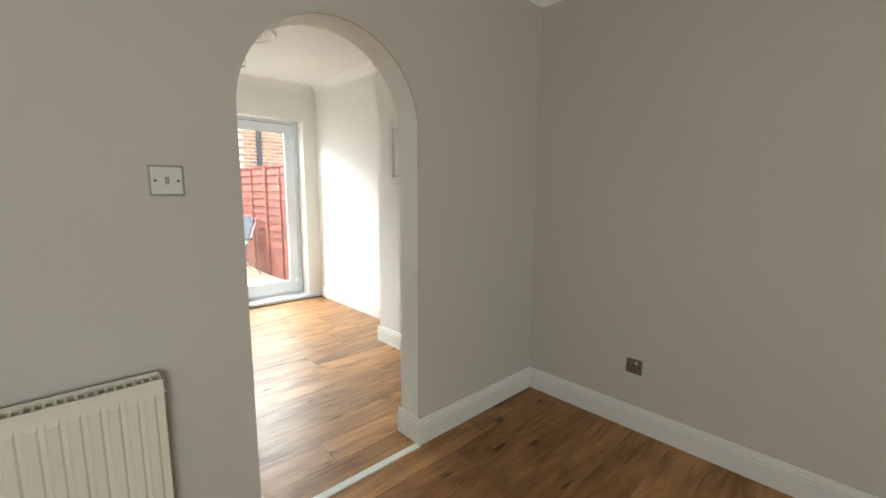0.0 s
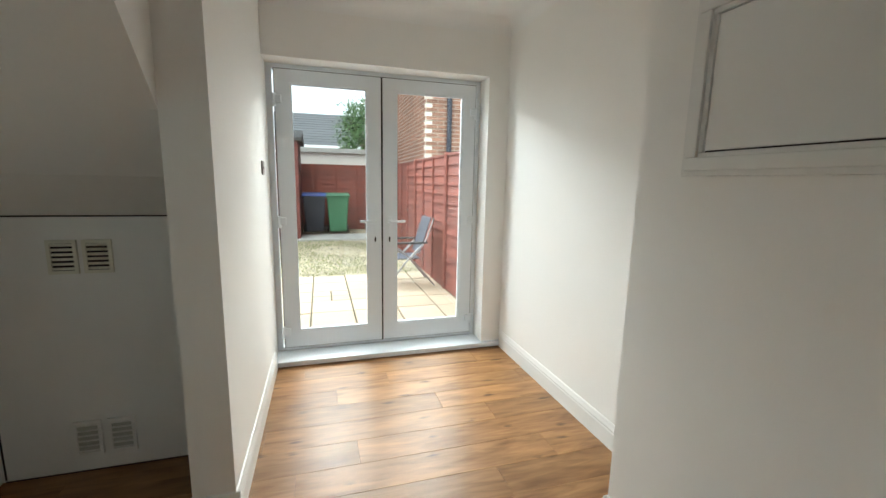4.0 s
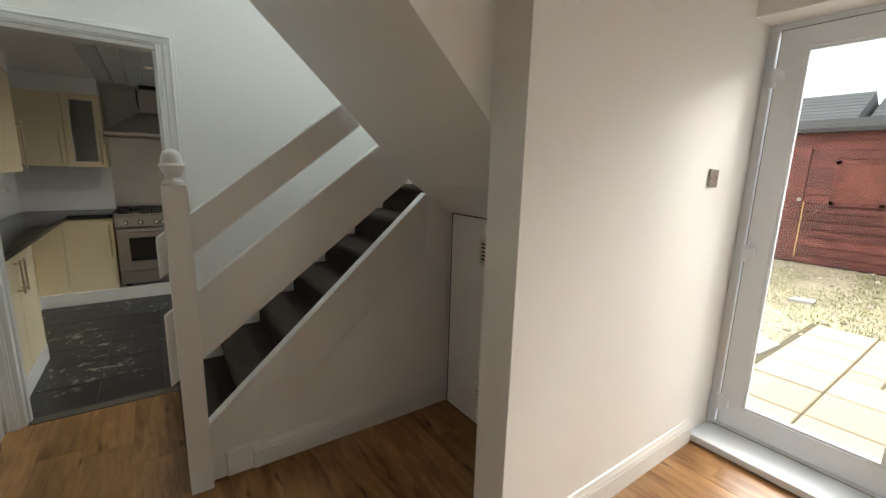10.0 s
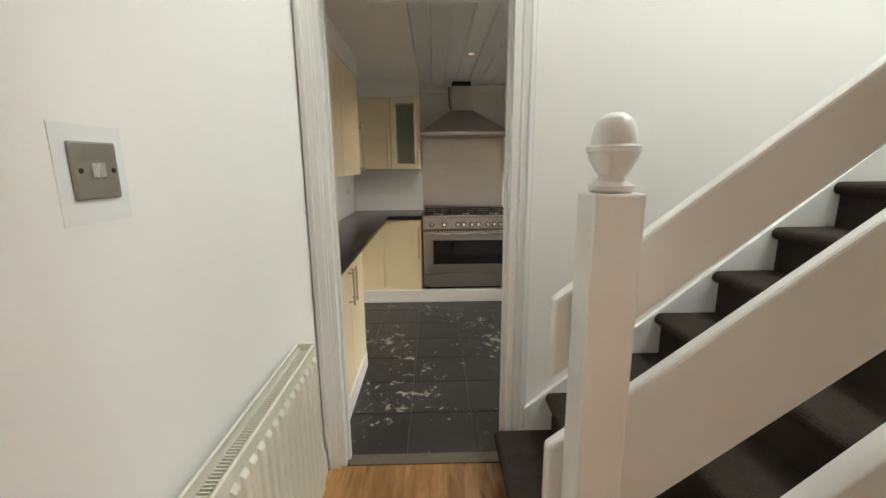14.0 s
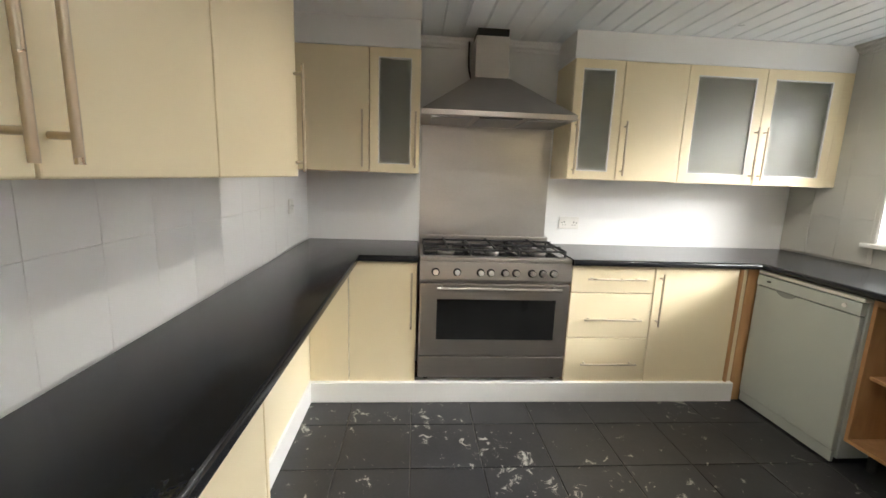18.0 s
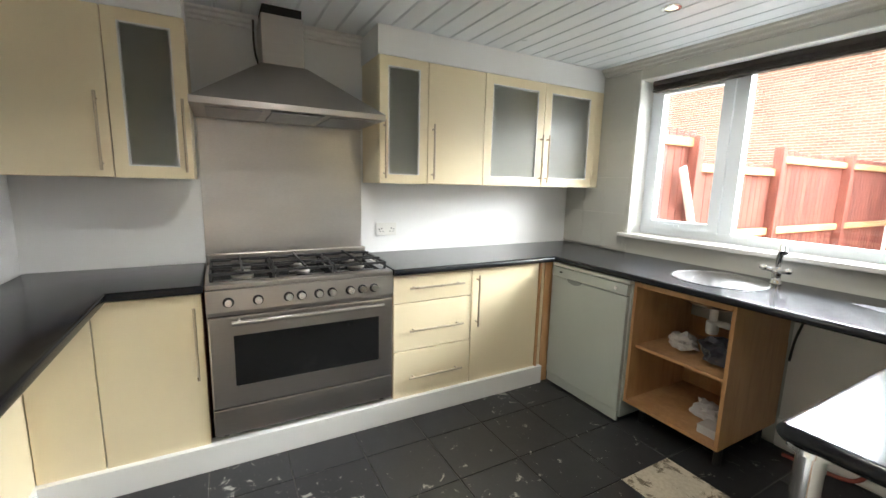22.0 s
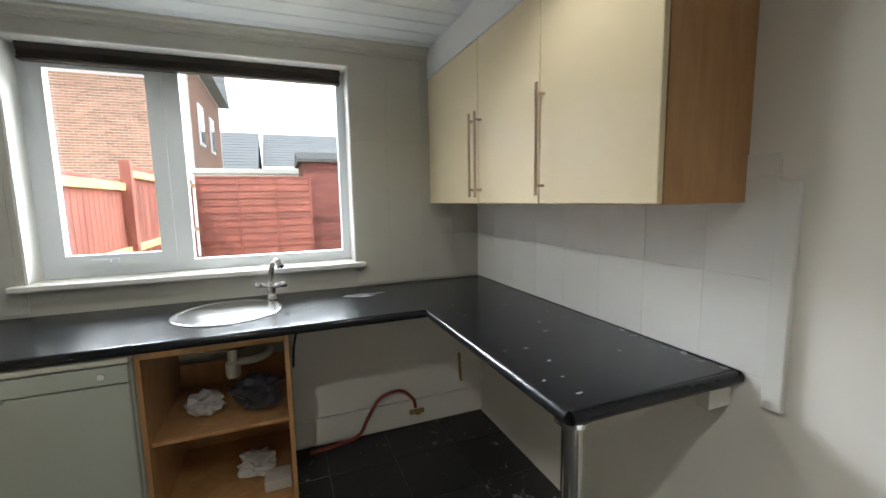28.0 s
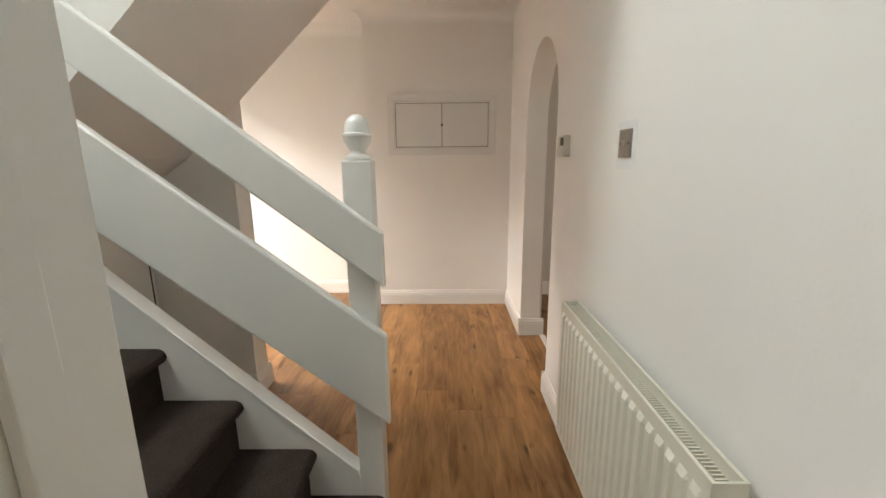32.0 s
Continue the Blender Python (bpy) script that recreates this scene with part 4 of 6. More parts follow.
def plate(name, centre, normal, w, h, material, label, rockers=0, sockets=0, back=None, edge=False):
    """A wall plate with screws and rockers; built facing -y and turned."""
    c = Vector(centre)
    n = Vector(normal)
    rot = Matrix.Rotation(math.atan2(n.x, -n.y), 4, "Z")
    m = Matrix.Translation(c) @ rot
    t = thing(name, centre, label, "socket" if sockets else "switch")
    if back:
        part("wall_patch", box(-back[0] / 2, back[0] / 2, -0.0015, 0, -back[1] / 2 + back[2], back[1] / 2 + back[2], m=m), M["tile_wall"], t)
    if edge:
        part("edge_plate", box(-w / 2 - 0.006, w / 2 + 0.006, -0.006, -0.0004, -h / 2 - 0.006, h / 2 + 0.006, 0.002, m=m), M["switch_steel"], t, "dark brushed metal edge")
    part("plate", box(-w / 2, w / 2, -0.008, -0.0005, -h / 2, h / 2, 0.003, m=m), material, t)
    for s in (-1, 1):
        part("screw", cyl(m @ Vector((s * w * 0.36, -0.008, 0)), m @ Vector((s * w * 0.36, -0.0095, 0)), 0.004), M["iron"], t)
    for i in range(rockers):
        x = (i - (rockers - 1) / 2) * 0.014
        part("rocker", box(x - 0.006, x + 0.006, -0.012, -0.008, -0.012, 0.012, 0.0015, m=m), M["chrome"] if material is M["switch_steel"] else M["switch_steel"] if edge else M["switch_white"], t)
    for i in range(sockets):
        x = (i - (sockets - 1) / 2) * 0.07
        part("pin_holes", _moved(boxes((x - 0.003, x + 0.003, -0.0088, -0.0075, 0.0, 0.010), (x - 0.014, x - 0.006, -0.0088, -0.0075, -0.018, -0.013), (x + 0.006, x + 0.014, -0.0088, -0.0075, -0.018, -0.013)), m), M["dark_slot"], t)
        part("rocker", box(x + 0.012 - 0.007, x + 0.012 + 0.007, -0.011, -0.008, 0.014, 0.030, 0.0015, m=m), M["switch_white"], t)
    return t


def _moved(bm, m):
    bm.transform(m)
    return bm


plate("light_switch", (1.756, AT, 1.387), (0, -1, 0), 0.086, 0.086, M["switch_white"], "pale single light switch with a dark metal edge beside the archway", 1, edge=True)
plate("wall_socket", (LX1, -0.905, 0.374), (-1, 0, 0), 0.086, 0.086, M["switch_steel"], "brushed steel single wall socket above the skirting", 0, 1)
plate("light_switch", (1.115, HW, 1.408), (0, 1, 0), 0.088, 0.088, M["switch_steel"], "brushed steel double light switch on a pale wall patch", 2, 0, (0.135, 0.15, -0.006))
plate("wall_socket", (1.44, HW, 0.36), (0, 1, 0), 0.086, 0.086, M["switch_steel"], "brushed steel single socket behind the radiator end", 0, 1)
plate("light_switch", (2.1118, 2.915, 1.444), (1, -0.004, 0), 0.086, 0.086, M["switch_steel"], "brushed steel switch beside the French doors", 1)
plate("wall_socket", (KX0 + 0.001, 1.451, 1.066), (1, 0, 0), 0.146, 0.086, M["switch_white"], "white double wall socket above the worktop", 0, 2)
plate("wall_socket", (-2.522, KY0 + 0.009, 1.159), (0, 1, 0), 0.086, 0.086, M["switch_white"], "white painted-over socket on the tiled wall", 0, 1)

th = thing("thermostat", (1.79, HW, 1.40), "ivory plastic room thermostat with a small grey display", "thermostat")
part("body", box(1.725, 1.850, HW + 0.0005, HW + 0.028, 1.372, 1.470, 0.006), M["thermostat"], th)
part("display", box(1.742, 1.790, HW + 0.0275, HW + 0.030, 1.424, 1.460, 0.001), M["lcd"], th, "dark grey display")
part("button", box(1.803, 1.816, HW + 0.0275, HW + 0.031, 1.428, 1.458, 0.001), M["switch_white"], th)
part("lower_flap", box(1.728, 1.847, HW + 0.0275, HW + 0.031, 1.376, 1.414, 0.002), M["thermostat"], th)

pn = thing("pendant_lamp", (2.655, 1.79, 2.34), "bare clear bulb on a short white ceiling flex, unlit", "lamp")
part("ceiling_cup", lathe([(0.0, 0), (0.025, 0.0), (0.040, 0.010), (0.047, 0.03)], (2.655, 1.79, HZ - 0.052)), M["switch_white"], pn, smooth=40)
part("flex", cyl((2.655, 1.79, 2.465), (2.655, 1.79, HZ - 0.05), 0.003, seg=8), M["alu"], pn)
part("lamp_holder", lathe([(0.006, 0.07), (0.016, 0.05), (0.019, 0.02), (0.019, 0.0)], (2.655, 1.79, 2.402)), M["switch_white"], pn, smooth=40)
part("shade_ring", lathe([(0.0195, 0), (0.024, 0.003), (0.024, 0.014), (0.0195, 0.017)], (2.655, 1.79, 2.398)), M["iron"], pn, "black shade ring", smooth=40)
bu_ = part("bulb", lathe([(0.0, 0), (0.015, 0.004), (0.026, 0.018), (0.03, 0.035), (0.026, 0.055), (0.014, 0.075), (0.012, 0.085)], (2.655, 1.79, 2.315)), M["glass"], pn, "clear glass bulb", smooth=60)
bu_.visible_shadow = False
solo("ceiling_rose", lathe([(0.0, 0), (0.05, -0.020), (0.075, -0.022), (0.085, -0.012), (0.15, -0.008), (0.16, -0.020), (0.18, -0.022), (0.19, -0.010), (0.225, -0.010), (0.235, -0.022), (0.255, -0.020), (0.265, -0.001)], (2.655, 1.79, HZ), 48), M["ceiling"],
     "white moulded plaster ceiling rose", "ceiling rose", smooth=35)

# ==== kitchen ====
KF = -2.37     # front of the west run


def bar_handle(p0, p1, out, parent, stand=0.032, r=0.006):
    """A bar handle from p0 to p1 (on the door face), proud of it along out."""
    p0, p1, o = Vector(p0), Vector(p1), Vector(out)
    h = part("handle", cyl(p0 + o * stand, p1 + o * stand, r, seg=12), M["brass"], parent, "satin metal bar handle", smooth=40)
    d = (p1 - p0).normalized()
    L = (p1 - p0).length
    for k in (0.09, 0.91):
        q = p0 + d * L * k
        part("handle_post", cyl(q, q + o * stand, r * 0.85, seg=10), M["brass"], h, smooth=40)


def door_x(parent, y0, y1, z0, z1, xf, out=1, glass=False, handle=None, t=0.019, material=None):
    """A cabinet door in a plane x = xf, its face looking along out. handle: (y, z0, z1)."""
    xa, xb = sorted((xf - out * t, xf))
    g = 0.0015
    mt = material or M["cream"]
    if not glass:
        d = part("door", box(xa, xb, y0 + g, y1 - g, z0 + g, z1 - g, 0.0035), mt, parent)
    else:
        w = 0.062 if y1 - y0 > 0.32 else 0.055
        d = part("door", frame_x(y0 + g, y1 - g, z0 + g, z1 - g, xa, xb, w), mt, parent)
        part("inner_bead", frame_x(y0 + w - 0.002, y1 - w + 0.002, z0 + w - 0.002, z1 - w + 0.002, xa + 0.002, xb + 0.0015, 0.008), M["gloss"], d)
        part("pane", box((xa + xb) / 2 - 0.002, (xa + xb) / 2 + 0.002, y0 + w, y1 - w, z0 + w, z1 - w), M["frost"], d, "frosted glass pane")
    if handle:
        bar_handle((xf, handle[0], handle[1]), (xf, handle[0], handle[2]), (out, 0, 0), d)
    return d


def door_y(parent, x0, x1, z0, z1, yf, out=1, handle=None, t=0.019):
    ya, yb = sorted((yf - out * t, yf))
    d = part("door", box(x0 + 0.0015, x1 - 0.0015, ya, yb, z0 + 0.0015, z1 - 0.0015, 0.0035), M["cream"], parent)
    if handle:
        bar_handle((handle[0], yf, handle[1]), (handle[0], yf, handle[2]), (0, out, 0), d)
    return d


WB, WT = 1.375, 2.09
WUX = -2.60
# wall units on the west wall
u = thing("wall_unit", (-2.76, -0.15, WB), "cream wall cupboard with one bar handle", "cabinet", "kitchen wall units")
carcass(KX0 + 0.001, WUX - 0.02, -0.39, 0.058, WB, WT, M["beech"], u, "x0")
door_x(u, -0.385, 0.06, WB, WT, WUX, handle=(0.022, WB + 0.03, WB + 0.36))


def glass_unit(y0, y1, doors, label, left_end=None):
    u = thing("wall_unit", (-2.76, (y0 + y1) / 2, WB), label, "cabinet", "kitchen wall units")
    x0, x1 = KX0 + 0.001, WUX - 0.02
    carcass(x0, x1, y0, y1, WB, WT, M["cream"], u, "x0")
    part("shelf", box(x0, x1 - 0.02, y0 + 0.018, y1 - 0.018, WB + 0.34, WB + 0.356), M["tile_wall"], u)
    for a, b, glass, hy in doors:
        door_x(u, a, b, WB, WT, WUX, glass=glass, handle=(hy, WB + 0.03, WB + 0.36) if hy else None)
    return u


glass_unit(0.062, 0.362, [(0.062, 0.362, True, 0.337)], "narrow cream wall cupboard with a frosted glass door")
glass_unit(1.290, 1.598, [(1.290, 1.598, True, 1.318)], "narrow cream wall cupboard with a frosted glass door")
glass_unit(1.600, 2.008, [(1.600, 2.008, False, 1.632)], "cream wall cupboard with a plain door and bar handle")
u = glass_unit(2.010, 3.020, [(2.010, 2.514, True, 2.488), (2.516, 3.020, True, 2.546)], "wide cream wall cupboard with two frosted glass doors")
part("filler_strip", box(KX0 + 0.001, WUX - 0.002, 3.022, 3.095, WB + 0.002, WT, 0.002), M["cream"], u)
structure("boxing_west_left", box(KX0, WUX - 0.004, KY0, 0.356, WT + 0.002, KZ - 0.001), M["tile_wall"], "white boxed bulkhead above the wall cupboards")
structure("boxing_west_right", box(KX0, WUX - 0.004, 1.284, KY1, WT + 0.002, KZ - 0.001), M["tile_wall"], "white boxed bulkhead above the wall cupboards")
structure("boxing_east", box(-0.384, KX1, 1.485, KY1, WT + 0.002, KZ - 0.001), M["tile_wall"], "white boxed bulkhead above the wall cupboards")

# wall units on the south wall
SF, WS = -0.10, 1.342
for x0, x1, hx, lab in ((-1.022, -0.565, -0.585, "cream wall cupboard over the long worktop"), (-0.563, -0.10, -0.523, "cream wall cupboard beside the doorway"), (-1.66, -1.024, -1.628, "cream wall cupboard with a bar handle at its far edge")):
    u = thing("wall_unit", ((x0 + x1) / 2, -0.25, WB), lab, "cabinet", "kitchen wall units")
    carcass(x0, x1, KY0 + 0.01, SF - 0.02, WS, WT, M["cream"], u, "y0")
    door_y(u, x0, x1, WS, WT, SF, handle=(hx, WS + 0.02, WS + 0.40))
structure("boxing_south", box(-1.66, KX1, KY0, SF + 0.004, WT + 0.002, KZ - 0.001), M["tile_wall"], "white boxed bulkhead above the wall cupboards")

# wall units on the east wall
EF = -0.384
for y0, y1, hy, lab in ((1.485, 1.972, 1.945, "cream wall cupboard with a beech end panel"), (1.974, 2.440, 2.412, "cream wall cupboard on the tiled wall"), (2.442, 2.900, 2.470, "cream wall cupboard beside the window")):
    u = thing("wall_unit", (-0.27, (y0 + y1) / 2, WB), lab, "cabinet", "kitchen wall units")
    carcass(EF + 0.02, KX1 - 0.002, y0, y1, WB, WT, M["beech"], u, "x1")
    door_x(u, y0, y1, WB, WT, EF, out=-1, handle=(hy, WB + 0.03, WB + 0.40))
part("filler_strip", box(EF + 0.004, KX1 - 0.002, 2.902, 3.095, WB + 0.002, WT, 0.002), M["cream"], u)

# ---- base units, west run ----
BT, BB = 0.868, 0.118


def base_x(y0, y1, label, drawers=(), door=None, name="base_unit"):
    u = thing(name, (-2.6, (y0 + y1) / 2, 0), label, "cabinet", "kitchen base units")
    x0, x1 = KX0 + 0.02, KF - 0.02
    carcass(x0, x1, y0, y1, BB, BT, M["beech"], u, "x0")
    for yy in (y0 + 0.05, y1 - 0.05):
        for xx in (x0 + 0.06, x1 - 0.06):
            part("leg", cyl((xx, yy, 0), (xx, yy, BB), 0.018, seg=10), M["rubber"], u)
    for z0, z1 in drawers:
        d = part("drawer_front", box(KF - 0.019, KF, y0 + 0.0015, y1 - 0.0015, z0 + 0.0015, z1 - 0.0015, 0.0035), M["cream"], u)
        zc = z1 - 0.075 if z1 - z0 < 0.2 else z1 - 0.16
        bar_handle((KF, y0 + 0.09, zc), (KF, y1 - 0.07, zc), (1, 0, 0), d)
    if door:
        door_x(u, y0, y1, BB, BT, KF, handle=door)


base_x(-0.03, 0.366, "cream base cupboard with a bar handle beside the cooker", door=(0.335, 0.47, 0.81))
base_x(1.290, 1.806, "cream base unit of three drawers with bar handles", drawers=((BB, 0.412), (0.414, 0.700), (0.702, BT)))
base_x(1.808, 2.345, "cream base cupboard with a tall bar handle", door=(1.845, 0.50, 0.83))
u = thing("base_unit", (-2.5, -0.15, 0), "cream corner base cupboard under the worktop", "cabinet", "kitchen base units")
part("door", box(KF - 0.019, KF, -0.258, -0.032, BB, BT, 0.003), M["cream"], u)
part("side_panel", box(KF - 0.02, -0.975, -0.285, -0.262, BB, BT), M["cream"], u)
part("plinth_board", box(KF + 0.026, -0.975, -0.27, -0.25, 0, 0.128, 0.003), M["gloss"], u)
dc = thing("corner_filler", (-2.37, 2.37, 0), "beech-effect corner filler strip beside the dishwasher", "cabinet")
part("filler_board", box(KF - 0.04, KF + 0.012, 2.348, 2.362, 0.118, BT, 0.002), M["beech"], dc)
part("filler_edge", box(KF - 0.02, KF - 0.002, 2.362, 2.398, 0.0, BT, 0.002), M["cream"], dc)
part("end_panel", box(-2.405, -2.367, 2.398, 2.470, 0.0, BT, 0.002), M["beech"], dc)
solo("plinth", box(KF - 0.05, KF + 0.026, -0.27, 2.40, 0, 0.128, 0.003), M["gloss"], "white painted plinth board below the units", "plinth")
# south run, under the long worktop
u = thing("base_unit", (-0.55, -0.2, 0), "cream double base cupboard with two bar handles", "cabinet", "kitchen base units")
carcass(-0.955, -0.09, KY0 + 0.02, -0.02, BB, BT, M["beech"], u, "y0")
door_y(u, -0.953, -0.542, BB, BT, 0.0, handle=(-0.588, 0.62, 0.83))
door_y(u, -0.540, -0.09, BB, BT, 0.0, handle=(-0.497, 0.62, 0.83))
solo("plinth", box(-0.955, -0.09, -0.06, 0.008, 0, 0.118, 0.003), M["gloss"], "white painted plinth board below the units", "plinth")
part("side_panel", box(-0.973, -0.956, KY0 + 0.02, 0.0, 0, BT, 0.002), M["cream"], u)

# ---- worktops ----


def worktop(name, pts, label, bull=()):
    bm = extrude_poly(pts, "z", 0.872, 0.910, 0.0)
    es = [e for e in bm.edges if abs(e.verts[0].co.z - e.verts[1].co.z) < 1e-4]
    bmesh.ops.bevel(bm, geom=es, offset=0.010, segments=4, affect="EDGES", profile=0.5)
    return solo(name, bm, M["worktop"], label, "worktop", smooth=40)


worktop("worktop_long", [(KX0 + 0.002, KY0 + 0.01), (-0.075, KY0 + 0.01), (-0.075, 0.035), (KF + 0.025, 0.035), (KF + 0.025, 0.374), (KX0 + 0.002, 0.374)], "black slate-effect long worktop with rounded edges")


def ring_top():
    """The U-shaped worktop round the sink, with its round cut-out."""
    cx, cy, r = -1.47, 2.80, 0.205
    z0, z1 = 0.872, 0.910
    bm = bmesh.new()
    x0, x1, y0, y1 = -1.80, -1.14, 2.462, KY1 - 0.002
    n = 48
    for z, up in ((z1, True), (z0, False)):
        inner, outer = [], []
        for i in range(n):
            a = 2 * math.pi * (i + 0.5) / n
            c, s = math.cos(a), math.sin(a)
            inner.append(bm.verts.new((cx + r * c, cy + r * s, z)))
            k = min(((x1 if c > 0 else x0) - cx) / c if abs(c) > 1e-6 else 9, ((y1 if s > 0 else y0) - cy) / s if abs(s) > 1e-6 else 9)
            outer.append(bm.verts.new((cx + k * c, cy + k * s, z)))
        for i in range(n):
            j = (i + 1) % n
            f = (inner[i], outer[i], outer[j], inner[j])
            bm.faces.new(f if up else f[::-1])
        # corners
        for sx, sy in ((x0, y0), (x1, y0), (x1, y1), (x0, y1)):
            best = sorted(outer, key=lambda v: (v.co.x - sx) ** 2 + (v.co.y - sy) ** 2)[:2]
            cv = bm.verts.new((sx, sy, z))
            bm.faces.new((best[0], best[1], cv))
        if up:
            top_inner = inner
        else:
            for i in range(n):
                j = (i + 1) % n
                bm.faces.new((top_inner[i], top_inner[j], inner[j], inner[i]))
    bmesh.ops.recalc_face_normals(bm, faces=bm.faces[:])
    for f in bm.faces:
        if f.calc_center_median().z > z1 - 1e-4 and abs(f.normal.z) > 0.9 and f.normal.z < 0:
            f.normal_flip()
    return bm


wt = thing("worktop", (-1.5, 2.8, 0.87), "black slate-effect worktop running round the sink to a peninsula", "worktop")
part("west_length", extrude_poly([(KX0 + 0.002, 1.284), (KF + 0.025, 1.284), (KF + 0.025, 2.462), (-1.80, 2.462), (-1.80, KY1 - 0.002), (KX0 + 0.002, KY1 - 0.002)], "z", 0.872, 0.910), M["worktop"], wt)
part("sink_length", ring_top(), M["worktop"], wt)
part("east_length", extrude_poly([(-1.14, 2.462), (-0.63, 2.462), (-0.63, 1.482), (KX1 - 0.002, 1.482), (KX1 - 0.002, KY1 - 0.002), (-1.14, KY1 - 0.002)], "z", 0.872, 0.910), M["worktop"], wt)


def nose(p0, p1):
    d = (Vector(p1) - Vector(p0)).normalized()
    bm = cyl((*p0, 0.891), (*p1, 0.891), 0.019, seg=16)
    return bm


for p0, p1 in (((KF + 0.025, 1.284), (KF + 0.025, 2.462)), ((KF + 0.025, 2.462), (-0.63, 2.462)), ((-0.63, 2.462), (-0.63, 1.482)), ((-0.63, 1.482), (KX1 - 0.002, 1.475))):
    part("rounded_edge", nose(p0, p1), M["worktop"], wt, smooth=40)
lg = part("leg", cyl((-0.595, 1.517, 0.012), (-0.595, 1.517, 0.862), 0.026, seg=24), M["chrome"], wt, "round chrome leg", smooth=40)
part("foot", cyl((-0.595, 1.517, 0.0), (-0.595, 1.517, 0.014), 0.034, seg=24), M["rubber"], lg, smooth=40)
part("top_plate", cyl((-0.595, 1.517, 0.860), (-0.595, 1.517, 0.872), 0.045, seg=24), M["chrome"], lg, smooth=40)

# ---- sink and tap ----
sk = thing("sink", (-1.47, 2.80, 0.76), "round stainless steel inset sink bowl", "sink")
part("bowl", lathe([(0.0, 0.0), (0.03, 0.0), (0.12, 0.006), (0.165, 0.02), (0.188, 0.05), (0.198, 0.14), (0.205, 0.151), (0.222, 0.1535), (0.226, 0.1505)], (-1.47, 2.80, 0.762), 48), M["steel_sink"], sk, smooth=50)
part("drain", cyl((-1.47, 2.80, 0.762), (-1.47, 2.80, 0.7655), 0.035, seg=24), M["chrome"], sk, smooth=40)
part("overflow", boxes((-1.42, -1.40, 2.982, 2.988, 0.87, 0.876), (-1.44, -1.46, 2.984, 2.99, 0.87, 0.876)), M["dark_slot"], sk)
tp = thing("mixer_tap", (-1.29, 2.985, 0.91), "chrome mixer tap with a short hooked spout and two handles", "tap")
part("base", lathe([(0.026, 0), (0.026, 0.006), (0.021, 0.012), (0.0195, 0.045), (0.022, 0.052), (0.022, 0.078), (0.016, 0.09)], (-1.29, 2.985, 0.91)), M["chrome"], tp, smooth=40)
part("spout", tube([(-1.29, 2.985, 0.995), (-1.286, 2.98, 1.05), (-1.276, 2.965, 1.092), (-1.262, 2.94, 1.108), (-1.247, 2.912, 1.106)], 0.0145, 12), M["chrome"], tp, smooth=60)
part("spout_tip", cyl((-1.251, 2.920, 1.112), (-1.240, 2.898, 1.083), 0.0185), M["chrome"], tp, smooth=40)
for s in (-1, 1):
    h = part("tap_arm", cyl((-1.29, 2.985, 0.975), (-1.29 + s * 0.045, 2.965 - s * 0.012, 0.985), 0.012), M["chrome"], tp, smooth=40)
    part("cross_handle", lathe([(0.0, -0.014), (0.014, -0.013), (0.020, -0.005), (0.021, 0.004), (0.016, 0.013), (0.0, 0.015)], (-1.29 + s * 0.058, 2.962 - s * 0.014, 0.989)), M["chrome"], h, smooth=50)


def blot(cx, cy, rx, ry, z, seed, lobes=26):
    """A ragged flat patch, a fraction of a millimetre thick."""
    rnd = random.Random(seed)
    ph = [rnd.uniform(0, 6.28) for _ in range(4)]
    pts = []
    for k in range(lobes):
        a = 2 * math.pi * k / lobes
        q = 0.72 + 0.2 * math.sin(2 * a + ph[0]) + 0.13 * math.sin(3 * a + ph[1]) + 0.10 * math.sin(7 * a + ph[2]) + rnd.uniform(-0.06, 0.06)
        pts.append((cx + rx * q * math.cos(a), cy + ry * q * math.sin(a)))
    return extrude_poly(pts, "z", z, z + 0.0006)


part("smear", blot(-0.87, 2.86, 0.115, 0.05, 0.9102, 5), M["smear"], wt, "pale grey smear")
part("smear", blot(-0.79, 2.875, 0.07, 0.022, 0.9102, 8), M["smear"], wt, "pale grey smear")
flecks = random.Random(31)
for k in range(16):
    fx, fy, fr_ = flecks.uniform(-0.60, -0.12), flecks.uniform(1.52, 2.55), flecks.uniform(0.003, 0.008)
    part("fleck", blot(fx, fy, fr_ * flecks.uniform(1, 2.4), fr_, 0.9102, k, 9), M["smear"], wt)
for k in range(7):
    part("scratch", blot(-0.085 - 0.012 * (k % 2), 1.50 + 0.062 * k, 0.010 + 0.004 * (k % 3), 0.017, 0.9102, 60 + k, 12), M["smear"], wt)
for px in (-0.60, -0.555, -0.51):
    solo("screw_hole", cyl((px, KY1 - 0.0015, 1.462), (px, KY1 + 0.003, 1.462), 0.006, seg=10), M["dark_slot"], "small dark empty screw hole in the wall", "screw hole", "holes beside the window")

